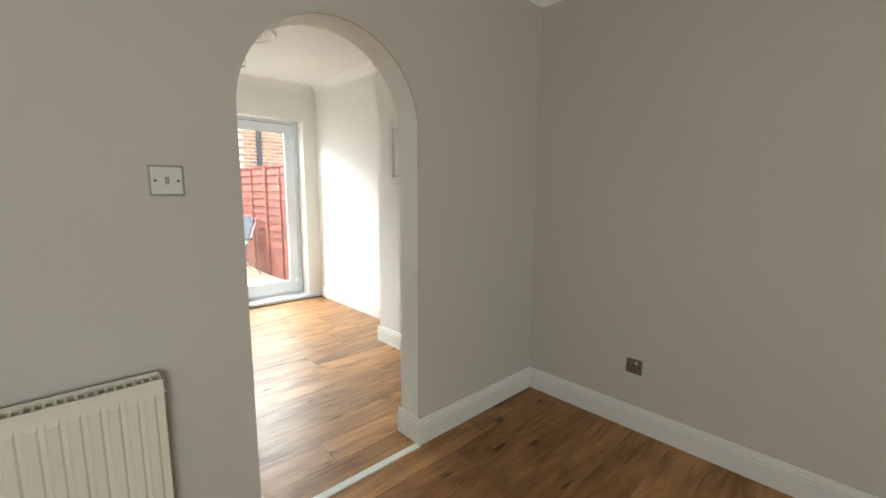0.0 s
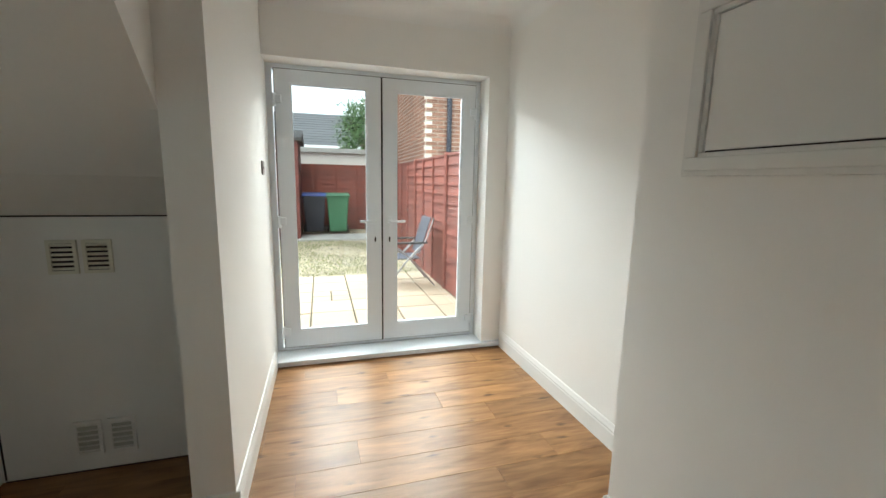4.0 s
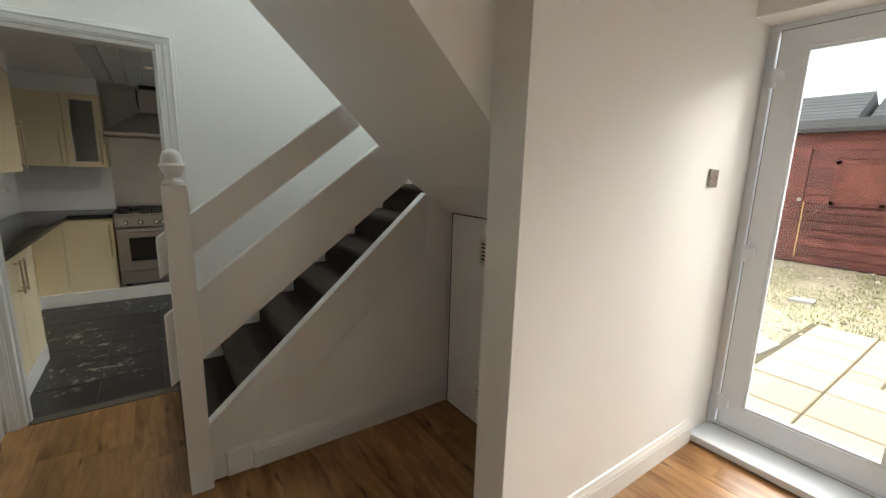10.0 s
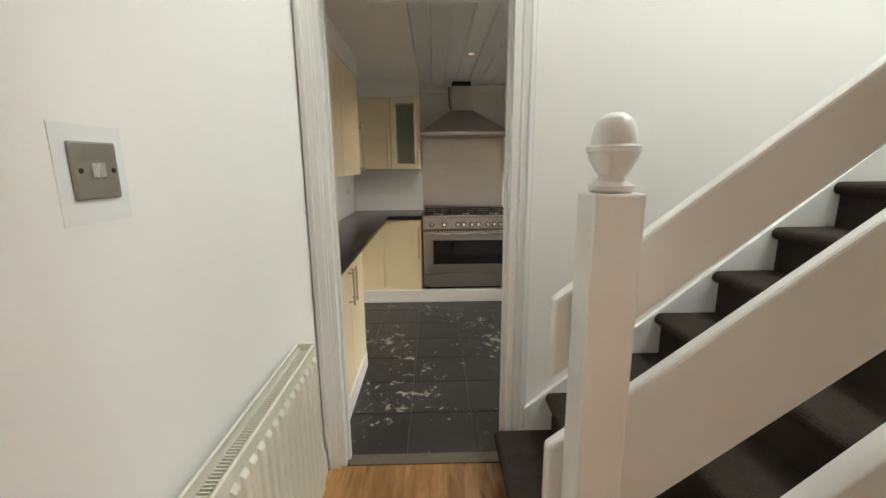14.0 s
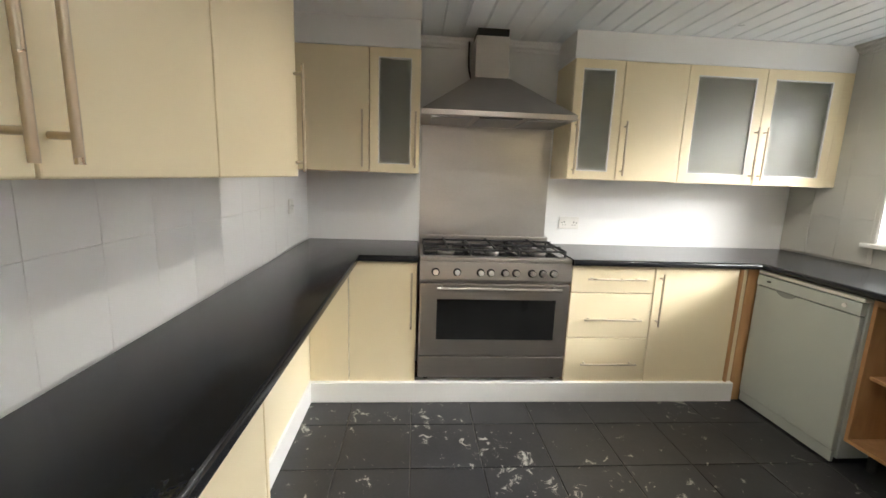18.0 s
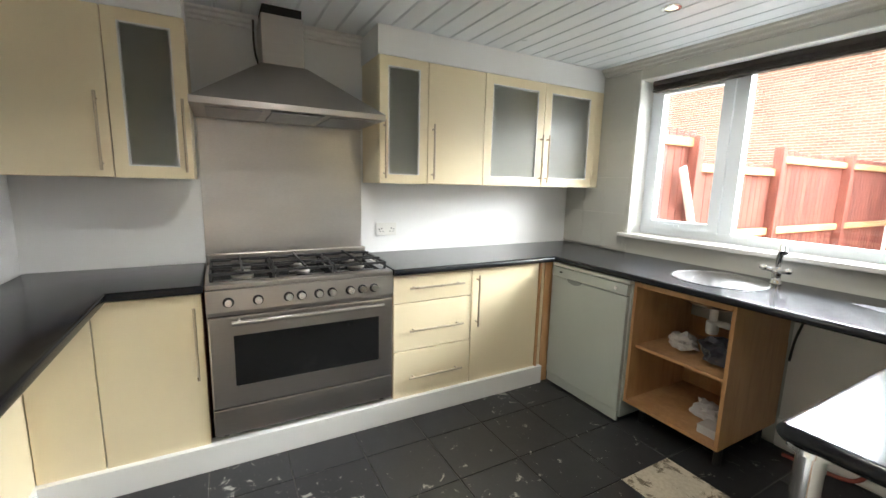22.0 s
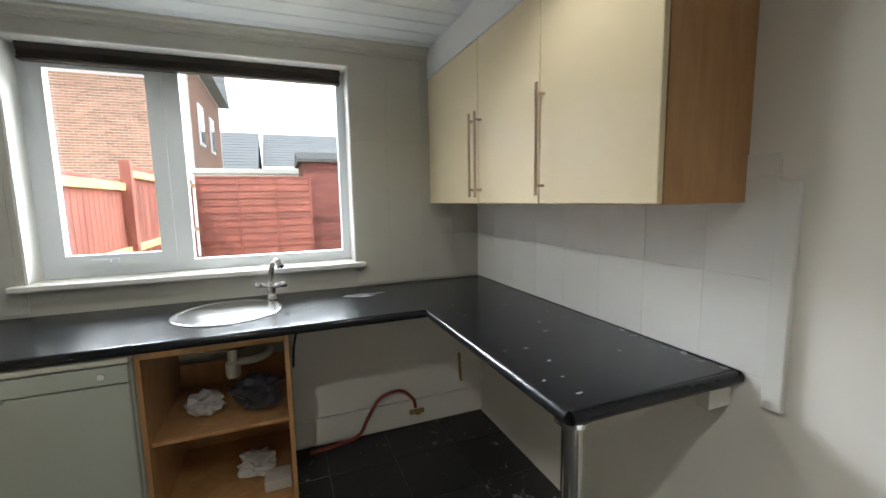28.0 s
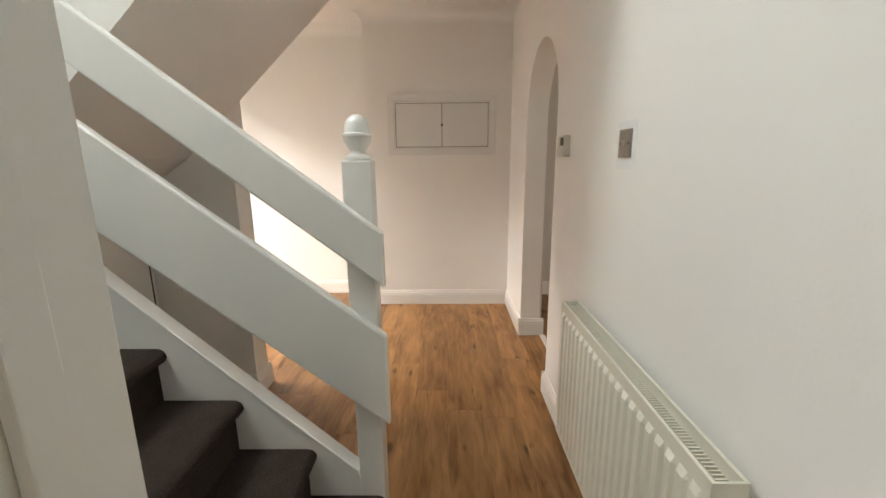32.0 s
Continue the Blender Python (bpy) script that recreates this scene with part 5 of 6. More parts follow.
# ---- range cooker ----
ck = thing("range_cooker", (-2.6, 0.83, 0), "stainless steel range cooker with six gas burners and one wide oven", "cooker")
cy0, cy1 = 0.380, 1.282
part("body", box(KX0 + 0.06, KF - 0.02, cy0, cy1, 0.15, 0.878, 0.003), M["steel"], ck)
part("hob_top", box(KX0 + 0.06, KF + 0.015, cy0, cy1, 0.879, 0.905, 0.006), M["steel"], ck)
part("control_panel", extrude_poly([(KF - 0.02, 0.755), (KF + 0.012, 0.755), (KF + 0.022, 0.775), (KF + 0.012, 0.878), (KF - 0.02, 0.878)], "y", cy0, cy1, 0.002), M["steel"], ck)
part("back_upstand", box(KX0 + 0.055, KX0 + 0.078, cy0 + 0.004, cy1 - 0.004, 0.9055, 0.962, 0.003), M["steel"], ck)
od = part("oven_door", box(KF - 0.019, KF + 0.018, cy0 + 0.004, cy1 - 0.004, 0.300, 0.750, 0.006), M["steel"], ck)
part("oven_window", box(KF + 0.0165, KF + 0.021, cy0 + 0.105, cy1 - 0.085, 0.405, 0.655, 0.001), M["black_glass"], od, "dark oven glass")
hb = part("oven_handle", cyl((KF + 0.062, cy0 + 0.10, 0.728), (KF + 0.062, cy1 - 0.07, 0.728), 0.012), M["steel"], od, smooth=40)
for yy in (cy0 + 0.13, cy1 - 0.10):
    part("handle_post", cyl((KF + 0.012, yy, 0.728), (KF + 0.062, yy, 0.728), 0.009), M["steel"], hb, smooth=40)
part("storage_drawer", box(KF - 0.019, KF + 0.016, cy0 + 0.004, cy1 - 0.004, 0.160, 0.294, 0.005), M["steel"], ck)
for yy in (cy0 + 0.05, cy1 - 0.05):
    part("foot", cyl((KF - 0.05, yy, 0.0), (KF - 0.05, yy, 0.15), 0.018), M["rubber"], ck)
    part("foot", cyl((KX0 + 0.12, yy, 0.0), (KX0 + 0.12, yy, 0.15), 0.018), M["rubber"], ck)
for i, yy in enumerate((0.472, 0.598, 0.735, 0.795, 0.880, 0.945, 1.040, 1.105, 1.170)):
    k = part("knob", cyl((KF + 0.012, yy, 0.818), (KF + 0.020, yy, 0.818), 0.024, seg=24), M["iron"], ck, "round steel control knob", smooth=40)
    part("knob_grip", cyl((KF + 0.018, yy, 0.819), (KF + 0.048, yy, 0.821), 0.019, 0.016, seg=24), M["chrome"], k, smooth=40)
up = part("rear_upstand", box(KX0 + 0.055, KX0 + 0.075, cy0, cy1, 0.905, 0.965, 0.003), M["steel"], ck)
for a in (cy0 + 0.1, cy0 + 0.42, cy0 + 0.66):
    part("vent_slots", boxes(*[(KX0 + 0.0745, KX0 + 0.0765, a + i * 0.014, a + i * 0.014 + 0.006, 0.925, 0.950) for i in range(12)]), M["dark_slot"], up)
for i in range(3):
    ya = cy0 + 0.018 + i * 0.290
    yb = ya + 0.286
    xa, xb = KX0 + 0.10, KF - 0.05
    part("hob_tray", box(xa - 0.008, xb + 0.008, ya + 0.004, yb - 0.004, 0.904, 0.9065, 0.001), M["black_glass"], ck, "black enamel hob tray")
    ps = part("pan_support", wall_like_ring(xa, xb, ya, yb, 0.012, 0.932, 0.944), M["iron"], ck, "black cast iron pan support")
    part("cross_bar", box((xa + xb) / 2 - 0.006, (xa + xb) / 2 + 0.006, ya + 0.012, yb - 0.012, 0.932, 0.945), M["iron"], ps)
    part("long_bar", box(xa + 0.003, xb - 0.003, (ya + yb) / 2 - 0.005, (ya + yb) / 2 + 0.005, 0.9451, 0.955), M["iron"], ps)
    for q in (0.25, 0.75):
        xc = xa + (xb - xa) * q
        part("finger", box(xc - 0.005, xc + 0.005, ya + 0.004, ya + 0.10, 0.9441, 0.955), M["iron"], ps)
        part("finger", box(xc - 0.005, xc + 0.005, yb - 0.10, yb - 0.004, 0.9441, 0.955), M["iron"], ps)
    for xx in (xa, xb - 0.012):
        for yy in (ya, yb - 0.012):
            part("foot", box(xx, xx + 0.012, yy, yy + 0.012, 0.906, 0.932), M["iron"], ps)
    for q in (0.25, 0.75):
        xc, yc, r = xa + (xb - xa) * q, (ya + yb) / 2, (0.052, 0.038, 0.045)[i]
        bu = part("burner", lathe([(r, 0), (r, 0.008), (r * 0.92, 0.012), (0, 0.012)], (xc, yc, 0.9065), 24), M["steel"], ck, smooth=40)
        part("burner_cap", lathe([(r * 0.8, 0), (r * 0.8, 0.007), (r * 0.7, 0.010), (0, 0.0105)], (xc, yc, 0.9187), 24), M["iron"], bu, smooth=40)
solo("steel_splashback", box(KX0 + 0.0005, KX0 + 0.006, 0.376, 1.276, 0.93, 1.70, 0.001), M["steel_v"], "brushed steel splashback behind the cooker", "splashback")

# ---- cooker hood ----
hd = thing("cooker_hood", (-2.68, 0.82, 1.67), "stainless steel chimney cooker hood", "cooker hood")
hx0, hx1, hy0, hy1 = KX0 + 0.002, -2.42, 0.366, 1.262
part("rim", box(hx0, hx1, hy0, hy1, 1.703, 1.735, 0.003), M["steel"], hd)
bm = bmesh.new()
lo = [bm.verts.new(p) for p in ((hx0, hy0 + 0.004, 1.735), (hx1 - 0.004, hy0 + 0.004, 1.735), (hx1 - 0.004, hy1 - 0.004, 1.735), (hx0, hy1 - 0.004, 1.735))]
hi = [bm.verts.new(p) for p in ((hx0, 0.685, 1.965), (-2.66, 0.685, 1.965), (-2.66, 0.905, 1.965), (hx0, 0.905, 1.965))]
bm.faces.new(lo[::-1])
bm.faces.new(hi)
for i in range(4):
    bm.faces.new((lo[i], lo[(i + 1) % 4], hi[(i + 1) % 4], hi[i]))
bmesh.ops.recalc_face_normals(bm, faces=bm.faces[:])
part("canopy", bm, M["steel"], hd)
part("chimney", box(hx0, -2.665, 0.692, 0.898, 1.96, 2.205, 0.002), M["steel"], hd)
# near-black box draws the shade between chimney top and ceiling
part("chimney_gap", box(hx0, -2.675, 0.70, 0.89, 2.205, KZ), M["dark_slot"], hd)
part("control_strip", box(hx1 - 0.052, hx1 - 0.022, 0.70, 0.95, 1.7005, 1.7035), M["black_glass"], hd)
for a in (hy0 + 0.06, hy0 + 0.34, hy0 + 0.62):
    part("grease_filter", box(hx0 + 0.08, hx1 - 0.06, a, a + 0.24, 1.697, 1.7035, 0.002), M["alu"], hd)
solo("flue_cable", tube([(KX0 + 0.03, 0.675, KZ), (KX0 + 0.04, 0.672, 2.15), (KX0 + 0.035, 0.678, 2.06), (KX0 + 0.03, 0.70, 1.99)], 0.006, 8), M["rubber"], "black cable beside the hood chimney", "cable", smooth=60)

# ---- dishwasher ----
dw = thing("dishwasher", (-2.08, 2.7, 0), "pale grey-green freestanding dishwasher", "dishwasher")
dx0, dx1, dyf = -2.362, -1.756, 2.458
part("casing", box(dx0, dx1, dyf + 0.03, 3.04, 0.03, 0.85, 0.005), M["dishwasher"], dw)
part("top_lid", box(dx0, dx1, dyf + 0.0, 3.04, 0.846, 0.868, 0.006), M["dw_panel"], dw)
part("door", box(dx0 + 0.004, dx1 - 0.004, dyf - 0.002, dyf + 0.028, 0.075, 0.776, 0.006), M["dishwasher"], dw)
cp = part("control_panel", extrude_poly([(dyf + 0.028, 0.780), (dyf - 0.006, 0.780), (dyf - 0.003, 0.842), (dyf + 0.028, 0.842)], "x", dx0 + 0.004, dx1 - 0.004, 0.003), M["dishwasher"], dw)
# flat crescent: the grip recess's shade put into a darker grey
crescent = [(-2.155 + 0.062 * math.cos(a), 0.779 + 0.030 * math.sin(a)) for a in [math.pi * (1 + k / 14) for k in range(15)]]
part("grip_recess", extrude_poly(crescent, "y", dyf - 0.0035, dyf + 0.004), M["grip_shade"], cp, "flat crescent toned as the shaded grip recess")
part("dial", cyl((-1.835, dyf - 0.002, 0.812), (-1.835, dyf - 0.011, 0.811), 0.011), M["switch_white"], cp, smooth=40)
part("button", box(-2.285, -2.262, dyf - 0.010, dyf - 0.002, 0.808, 0.818, 0.002), M["iron"], cp)
part("kick_plate", box(dx0 + 0.006, dx1 - 0.006, dyf + 0.006, dyf + 0.02, 0.012, 0.072), M["dishwasher"], dw)
for xx in (dx0 + 0.05, dx1 - 0.05):
    part("foot", cyl((xx, dyf + 0.08, 0), (xx, dyf + 0.08, 0.035), 0.016, seg=10), M["rubber"], dw)
    part("foot", cyl((xx, 2.98, 0), (xx, 2.98, 0.035), 0.016, seg=10), M["rubber"], dw)

# ---- doorless sink cupboard ----
sc = thing("sink_cabinet", (-1.49, 2.75, 0), "doorless beech-effect sink cupboard with one shelf", "cabinet")
sx0, sx1, sy0, sy1 = -1.755, -1.225, 2.505, 3.06
part("side_panel", box(sx0, sx0 + 0.018, sy0, sy1, 0.135, 0.868, 0.001), M["beech"], sc)
part("side_panel", box(sx1 - 0.018, sx1, sy0, sy1, 0.135, 0.868, 0.001), M["beech"], sc)
part("bottom_panel", box(sx0 + 0.018, sx1 - 0.018, sy0, sy1, 0.135, 0.153, 0.001), M["beech"], sc)
part("shelf", box(sx0 + 0.018, sx1 - 0.018, sy0 + 0.04, sy1, 0.470, 0.486, 0.001), M["beech"], sc)
part("front_rail", box(sx0 + 0.018, sx1 - 0.018, sy0, sy0 + 0.018, 0.835, 0.868, 0.001), M["beech"], sc)
part("back_panel", box(sx0, sx1, sy1, sy1 + 0.006, 0.135, 0.60), M["beech"], sc)
for xx in (sx0 + 0.05, sx1 - 0.05):
    for yy in (sy0 + 0.12, sy1 - 0.05):
        part("leg", cyl((xx, yy, 0), (xx, yy, 0.135), 0.02, seg=10), M["rubber"], sc)
wp = thing("sink_waste", (-1.47, 2.80, 0.6), "white plastic sink waste trap and pipe", "pipe")
part("trap", lathe([(0.0, 0), (0.028, 0.004), (0.032, 0.02), (0.032, 0.07), (0.02, 0.08), (0.02, 0.16)], (-1.47, 2.80, 0.602), 20), M["switch_white"], wp, smooth=40)
part("pipe", tube([(-1.45, 2.80, 0.67), (-1.38, 2.84, 0.66), (-1.33, 2.95, 0.64), (-1.32, 3.05, 0.63)], 0.018, 10), M["switch_white"], wp, smooth=60)


solo("plastic_bag", lump((-1.58, 2.74, 0.486), (0.07, 0.07, 0.045), 3), M["paper"], "crumpled white carrier bag on the cupboard shelf", "bag")
solo("plastic_bag", lump((-1.36, 2.72, 0.486), (0.10, 0.09, 0.075), 5), M["dark_bag"], "dark crumpled bag on the cupboard shelf", "bag")
solo("crumpled_paper", lump((-1.40, 2.74, 0.153), (0.085, 0.08, 0.045), 8), M["paper"], "crumpled white paper on the cupboard floor", "paper")
solo("folded_paper", box(-1.36, -1.25, 2.56, 2.66, 0.154, 0.20, 0.004, m=None), M["paper"], "folded paper on the cupboard floor", "paper")

# ---- under the peninsula: trim, hose, isolator ----
structure("lower_panel_north", box(-1.22, KX1, KY1 - 0.012, KY1 - 0.001, 0.0, 0.868), M["wall_white"], "white panel below the worktop")
structure("trim_north", box(-1.22, KX1, KY1 - 0.03, KY1 - 0.012, 0.02, 0.17, 0.003), M["wall_white"], "white painted boxing along the foot of the wall")
solo("red_hose", tube([(-1.15, 3.0, 0.018), (-1.0, 3.02, 0.02), (-0.88, 3.03, 0.04), (-0.82, 3.04, 0.13), (-0.74, 3.045, 0.235), (-0.62, 3.05, 0.255), (-0.54, 3.055, 0.19), (-0.52, 3.06, 0.125)], 0.010, 10), M["hose"], "red rubber washing machine hose", "hose", smooth=60)
vl = thing("stop_valve", (-0.52, 3.05, 0.09), "small brass stop valve on the wall", "valve")
part("body", cyl((-0.56, 3.055, 0.10), (-0.47, 3.055, 0.10), 0.014), M["brass_fit"], vl, smooth=40)
part("lever", box(-0.53, -0.50, 3.02, 3.045, 0.095, 0.108, 0.002), M["brass_fit"], vl)
solo("hanging_cable", tube([(-1.16, 3.05, 0.86), (-1.17, 3.06, 0.75), (-1.20, 3.07, 0.62), (-1.21, 3.07, 0.5)], 0.006, 8), M["rubber"], "black cable hanging under the worktop", "cable", smooth=60)
solo("cut_pipe", tube([(-0.215, 3.075, 0.42), (-0.21, 3.075, 0.30), (-0.21, 3.06, 0.24)], 0.009, 8), M["brass_fit"], "short capped pipe on the wall", "pipe", smooth=60)
wb = thing("worktop_bracket", (-0.10, 1.50, 0.83), "pale wooden batten under the worktop end", "bracket")
part("batten", box(-0.15, KX1 - 0.001, 1.49, 1.53, 0.80, 0.871, 0.003), M["tile_wall"], wb)

# ---- window ----
wn_t = thing("kitchen_window", (-1.57, 3.28, WZ0), "white plastic casement window of two lights", "window", kind="structure")
fy0, fy1 = 3.235, 3.30
part("window_frame", frame_y(WX0, WX1, WZ0, WZ1, fy0, fy1, 0.05, 0.05, 0.055, 0.05), M["upvc"], wn_t)
part("mullion", box(-1.74, -1.66, fy0 + 0.002, fy1 - 0.002, WZ0 + 0.055, WZ1 - 0.05), M["upvc"], wn_t)
part("opening_sash", frame_y(WX0 + 0.045, -1.735, WZ0 + 0.05, WZ1 - 0.045, fy0 - 0.012, fy1 - 0.02, 0.055, 0.065, 0.055, 0.055), M["upvc"], wn_t)
for a, b, c, d in ((WX0 + 0.09, -1.79, WZ0 + 0.095, WZ1 - 0.09), (-1.67, WX1 - 0.04, WZ0 + 0.045, WZ1 - 0.04)):
    g = part("pane", box(a, b, 3.27, 3.276, c, d), M["glass"], wn_t, "clear glass pane")
    g.visible_shadow = False
part("window_handle", boxes((-2.09, -1.98, fy0 - 0.024, fy0 - 0.012, WZ0 + 0.068, WZ0 + 0.085), (-2.06, -2.01, fy0 - 0.034, fy0 - 0.024, WZ0 + 0.070, WZ0 + 0.083)), M["upvc"], wn_t)
solo("window_sill", box(WX0 - 0.055, WX1 + 0.05, KY1 - 0.045, 3.234, WZ0 - 0.028, WZ0 - 0.001, 0.006), M["gloss"], "white painted window sill board", "sill", kind="structure")
structure("window_reveal", boxes((WX0, WX0 + 0.006, KY1 - 0.002, fy0, WZ0, WZ1), (WX1 - 0.006, WX1, KY1 - 0.002, fy0, WZ0, WZ1), (WX0, WX1, KY1 - 0.002, fy0, WZ1 - 0.006, WZ1)), M["gloss"], "white painted window reveal")
bl = thing("venetian_blind", (-1.57, 3.2, 2.05), "dark brown venetian blind pulled up to the window head", "blind")
part("head_rail", box(WX0 + 0.03, WX1 - 0.03, 3.185, 3.225, 2.090, 2.122, 0.003), M["blind"], bl)
for i in range(9):
    part("slat", box(WX0 + 0.035, WX1 - 0.035, 3.183, 3.227, 2.064 + i * 0.0030, 2.0652 + i * 0.0030), M["blind"], bl)
part("bottom_rail", box(WX0 + 0.032, WX1 - 0.032, 3.182, 3.228, 2.046, 2.060, 0.003), M["blind"], bl)
KCOVE = [(0, 0), (0.055, 0), (0.052, -0.012), (0.035, -0.018), (0.030, -0.034), (0.014, -0.040), (0.012, -0.055), (0, -0.058)]
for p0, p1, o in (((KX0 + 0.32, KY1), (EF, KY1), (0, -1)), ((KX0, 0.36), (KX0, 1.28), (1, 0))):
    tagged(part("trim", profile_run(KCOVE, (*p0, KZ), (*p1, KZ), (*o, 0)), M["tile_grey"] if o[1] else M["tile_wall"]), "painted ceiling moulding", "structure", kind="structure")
for sx, sy in ((-1.66, 2.44), (-1.60, 0.80), (-0.75, 1.7)):
    d = thing("ceiling_downlight", (sx, sy, KZ), "small round white recessed ceiling light", "lamp", "kitchen downlights")
    part("rim", lathe([(0.028, 0.0), (0.030, -0.006), (0.044, -0.005), (0.046, 0.002)], (sx, sy, KZ), 28), M["chrome"], d, smooth=50)
    part("lens", cyl((sx, sy, KZ - 0.002), (sx, sy, KZ + 0.001), 0.028, seg=24), M["bulb"], d)
structure("pipe_boxing", box(KX1 - 0.022, KX1 - 0.001, 1.355, 1.402, 0.84, 1.43, 0.004), M["tile_wall"], "narrow white trim strip at the end of the tiled wall")

# ==== garden ====
structure("ground", box(-260, 260, -260, 300, -0.6, -0.22), M["gravel"], "rough gravelly grass reaching to the horizon")
structure("garden_ground", box(-2.6, 4.1, 3.3, 14.0, -0.3, GZ - 0.03), M["gravel"], "patchy gravel and dry grass of the back garden")


def picket(x0, x1, y0, y1, z0, z1, b=0.004):
    return box(x0, x1, y0, y1, z0, z1, b, 1)


def lap_panel(t, axis, at, u0, u1, z0, z1, face, material):
    """One overlap panel of thin waney boards between battens, in the fence t."""

    def bx(a0, a1, b0, b1, c0, c1, nm, mt, tilt=0.0):
        if axis == "x":
            bm = box(min(at + face * a0, at + face * a1), max(at + face * a0, at + face * a1), b0, b1, c0, c1)
            if tilt:
                for v in bm.verts:
                    if v.co.z > (c0 + c1) / 2:
                        v.co.x -= face * tilt
        else:
            bm = box(b0, b1, min(at + face * a0, at + face * a1), max(at + face * a0, at + face * a1), c0, c1)
            if tilt:
                for v in bm.verts:
                    if v.co.z > (c0 + c1) / 2:
                        v.co.y -= face * tilt
        part(nm, bm, mt, t)

    n = 14
    h = (z1 - z0) / n
    rng = random.Random(int(u0 * 100) + 7)
    for i in range(n):
        e = rng.uniform(-0.006, 0.006)
        bx(0.010, 0.026, u0, u1, z0 + i * h + e, z0 + (i + 1) * h + 0.012, "board", material, 0.020)
    for u in (u0, u0 + (u1 - u0) / 3, u0 + 2 * (u1 - u0) / 3, u1 - 0.035):
        bx(0.020, 0.044, u, u + 0.035, z0, z1, "batten", material)
    bx(-0.01, 0.03, u0, u1, z1 - 0.01, z1 + 0.02, "capping", material)


FX = 4.05
fe = thing("garden_fence", (FX, 8, GZ), "red-brown stained overlap panel fence beside the patio", "fence")
for i in range(5):
    lap_panel(fe, "x", FX, 3.45 + i * 1.83, 3.45 + i * 1.83 + 1.78, GZ, 1.62, -1, M["fence"])
    part("post", picket(FX - 0.05, FX + 0.05, 3.45 + i * 1.83 + 1.78, 3.45 + i * 1.83 + 1.83, GZ, 1.66), M["fence_v"], fe)
fe2 = thing("garden_fence", (2, 12.5, GZ), "red-brown overlap panel fence at the garden end", "fence")
for i in range(3):
    lap_panel(fe2, "y", 12.5, -1.4 + i * 1.83, -1.4 + i * 1.83 + 1.8, GZ, 1.70, -1, M["fence"])
    part("post", picket(-1.4 + i * 1.83 + 1.8, -1.4 + i * 1.83 + 1.83, 12.45, 12.55, GZ, 1.74), M["fence_v"], fe2)

# fence behind the kitchen window
fe3 = thing("garden_fence", (-1.7, 10.5, GZ), "red-brown overlap panel fence across the side garden", "fence")
lap_panel(fe3, "y", 10.5, -2.80, -0.55, GZ, 1.94, -1, M["fence"])
bf = thing("board_fence", (-2.85, 7.0, GZ), "red-brown vertical board fence with pale weathered rails", "fence")
BFX = -2.85
y, k = 3.5, 0
while y < 10.45:
    h = 1.95 if y < 4.7 else 1.68 if y < 6.4 else 1.86
    part("board", picket(BFX - 0.016, BFX, y, y + 0.112, GZ, h + 0.01 * ((k * 7) % 3)), M["fence_v"], bf)
    y += 0.116
    k += 1
for a, b, zt in ((3.5, 4.7, 1.80), (4.7, 6.4, 1.56), (6.4, 8.4, 1.72), (8.4, 10.45, 1.72)):
    for z in (0.20, 0.85, zt):
        part("rail", picket(BFX, BFX + 0.045, a, b, z, z + 0.085), M["fence_pale"], bf, "pale weathered rail")
for yy in (4.7, 6.4, 8.4):
    part("post", picket(BFX, BFX + 0.10, yy - 0.05, yy + 0.05, GZ, 1.90), M["fence_v"], bf)
part("brace", _moved(picket(-0.02, 0.02, -0.04, 0.04, 0.0, 1.25), Matrix.Translation((BFX + 0.09, 4.95, 0.45)) @ Matrix.Rotation(radians(24), 4, "X")), M["render"], bf, "pale diagonal brace")

# shed
sh = thing("garden_shed", (0.75, 11.2, GZ), "dark red-brown wooden shed with a boarded window", "shed")
sx0, sx1, sy0, sy1, sz1 = -0.5, 1.95, 10.4, 12.1, 2.18
part("wall", box(sx0, sx1, sy0 + 0.02, sy1, GZ, sz1 - 0.02), M["shed"], sh)
for i in range(15):
    z = GZ + i * (sz1 - GZ) / 15
    bm = box(sx0, sx1, sy0, sy0 + 0.018, z, z + (sz1 - GZ) / 15 + 0.008)
    for v in bm.verts:
        if v.co.z > z + 0.05:
            v.co.y += 0.016
    part("board", bm, M["shed"], sh)
part("corner_post", box(sx1 - 0.05, sx1 + 0.01, sy0 - 0.012, sy0 + 0.05, GZ, sz1), M["shed"], sh)
dd = part("door", box(sx0 + 0.02, 0.52, sy0 - 0.02, sy0 + 0.0, GZ + 0.05, 1.92, 0.004), M["shed"], sh)
part("paint_streak", box(0.525, 0.548, sy0 - 0.006, sy0 - 0.001, GZ + 0.1, 0.95), M["fence_pale"], sh, "pale weathered streak")
part("ledge", box(sx0 + 0.03, 0.51, sy0 - 0.035, sy0 - 0.02, 0.85, 0.95, 0.003), M["shed"], dd)
part("latch", box(0.44, 0.50, sy0 - 0.045, sy0 - 0.035, 0.96, 1.02, 0.002), M["alu"], dd)
part("window_board", box(0.95, 1.50, sy0 - 0.012, sy0 + 0.0, 0.98, 1.62, 0.003), M["fence"], sh)
part("window_frame", boxes((0.88, 0.95, sy0 - 0.02, sy0, 0.92, 1.68), (1.50, 1.57, sy0 - 0.02, sy0, 0.92, 1.68), (0.88, 1.57, sy0 - 0.02, sy0, 1.62, 1.69), (0.88, 1.57, sy0 - 0.02, sy0, 0.91, 0.98)), M["shed"], sh)
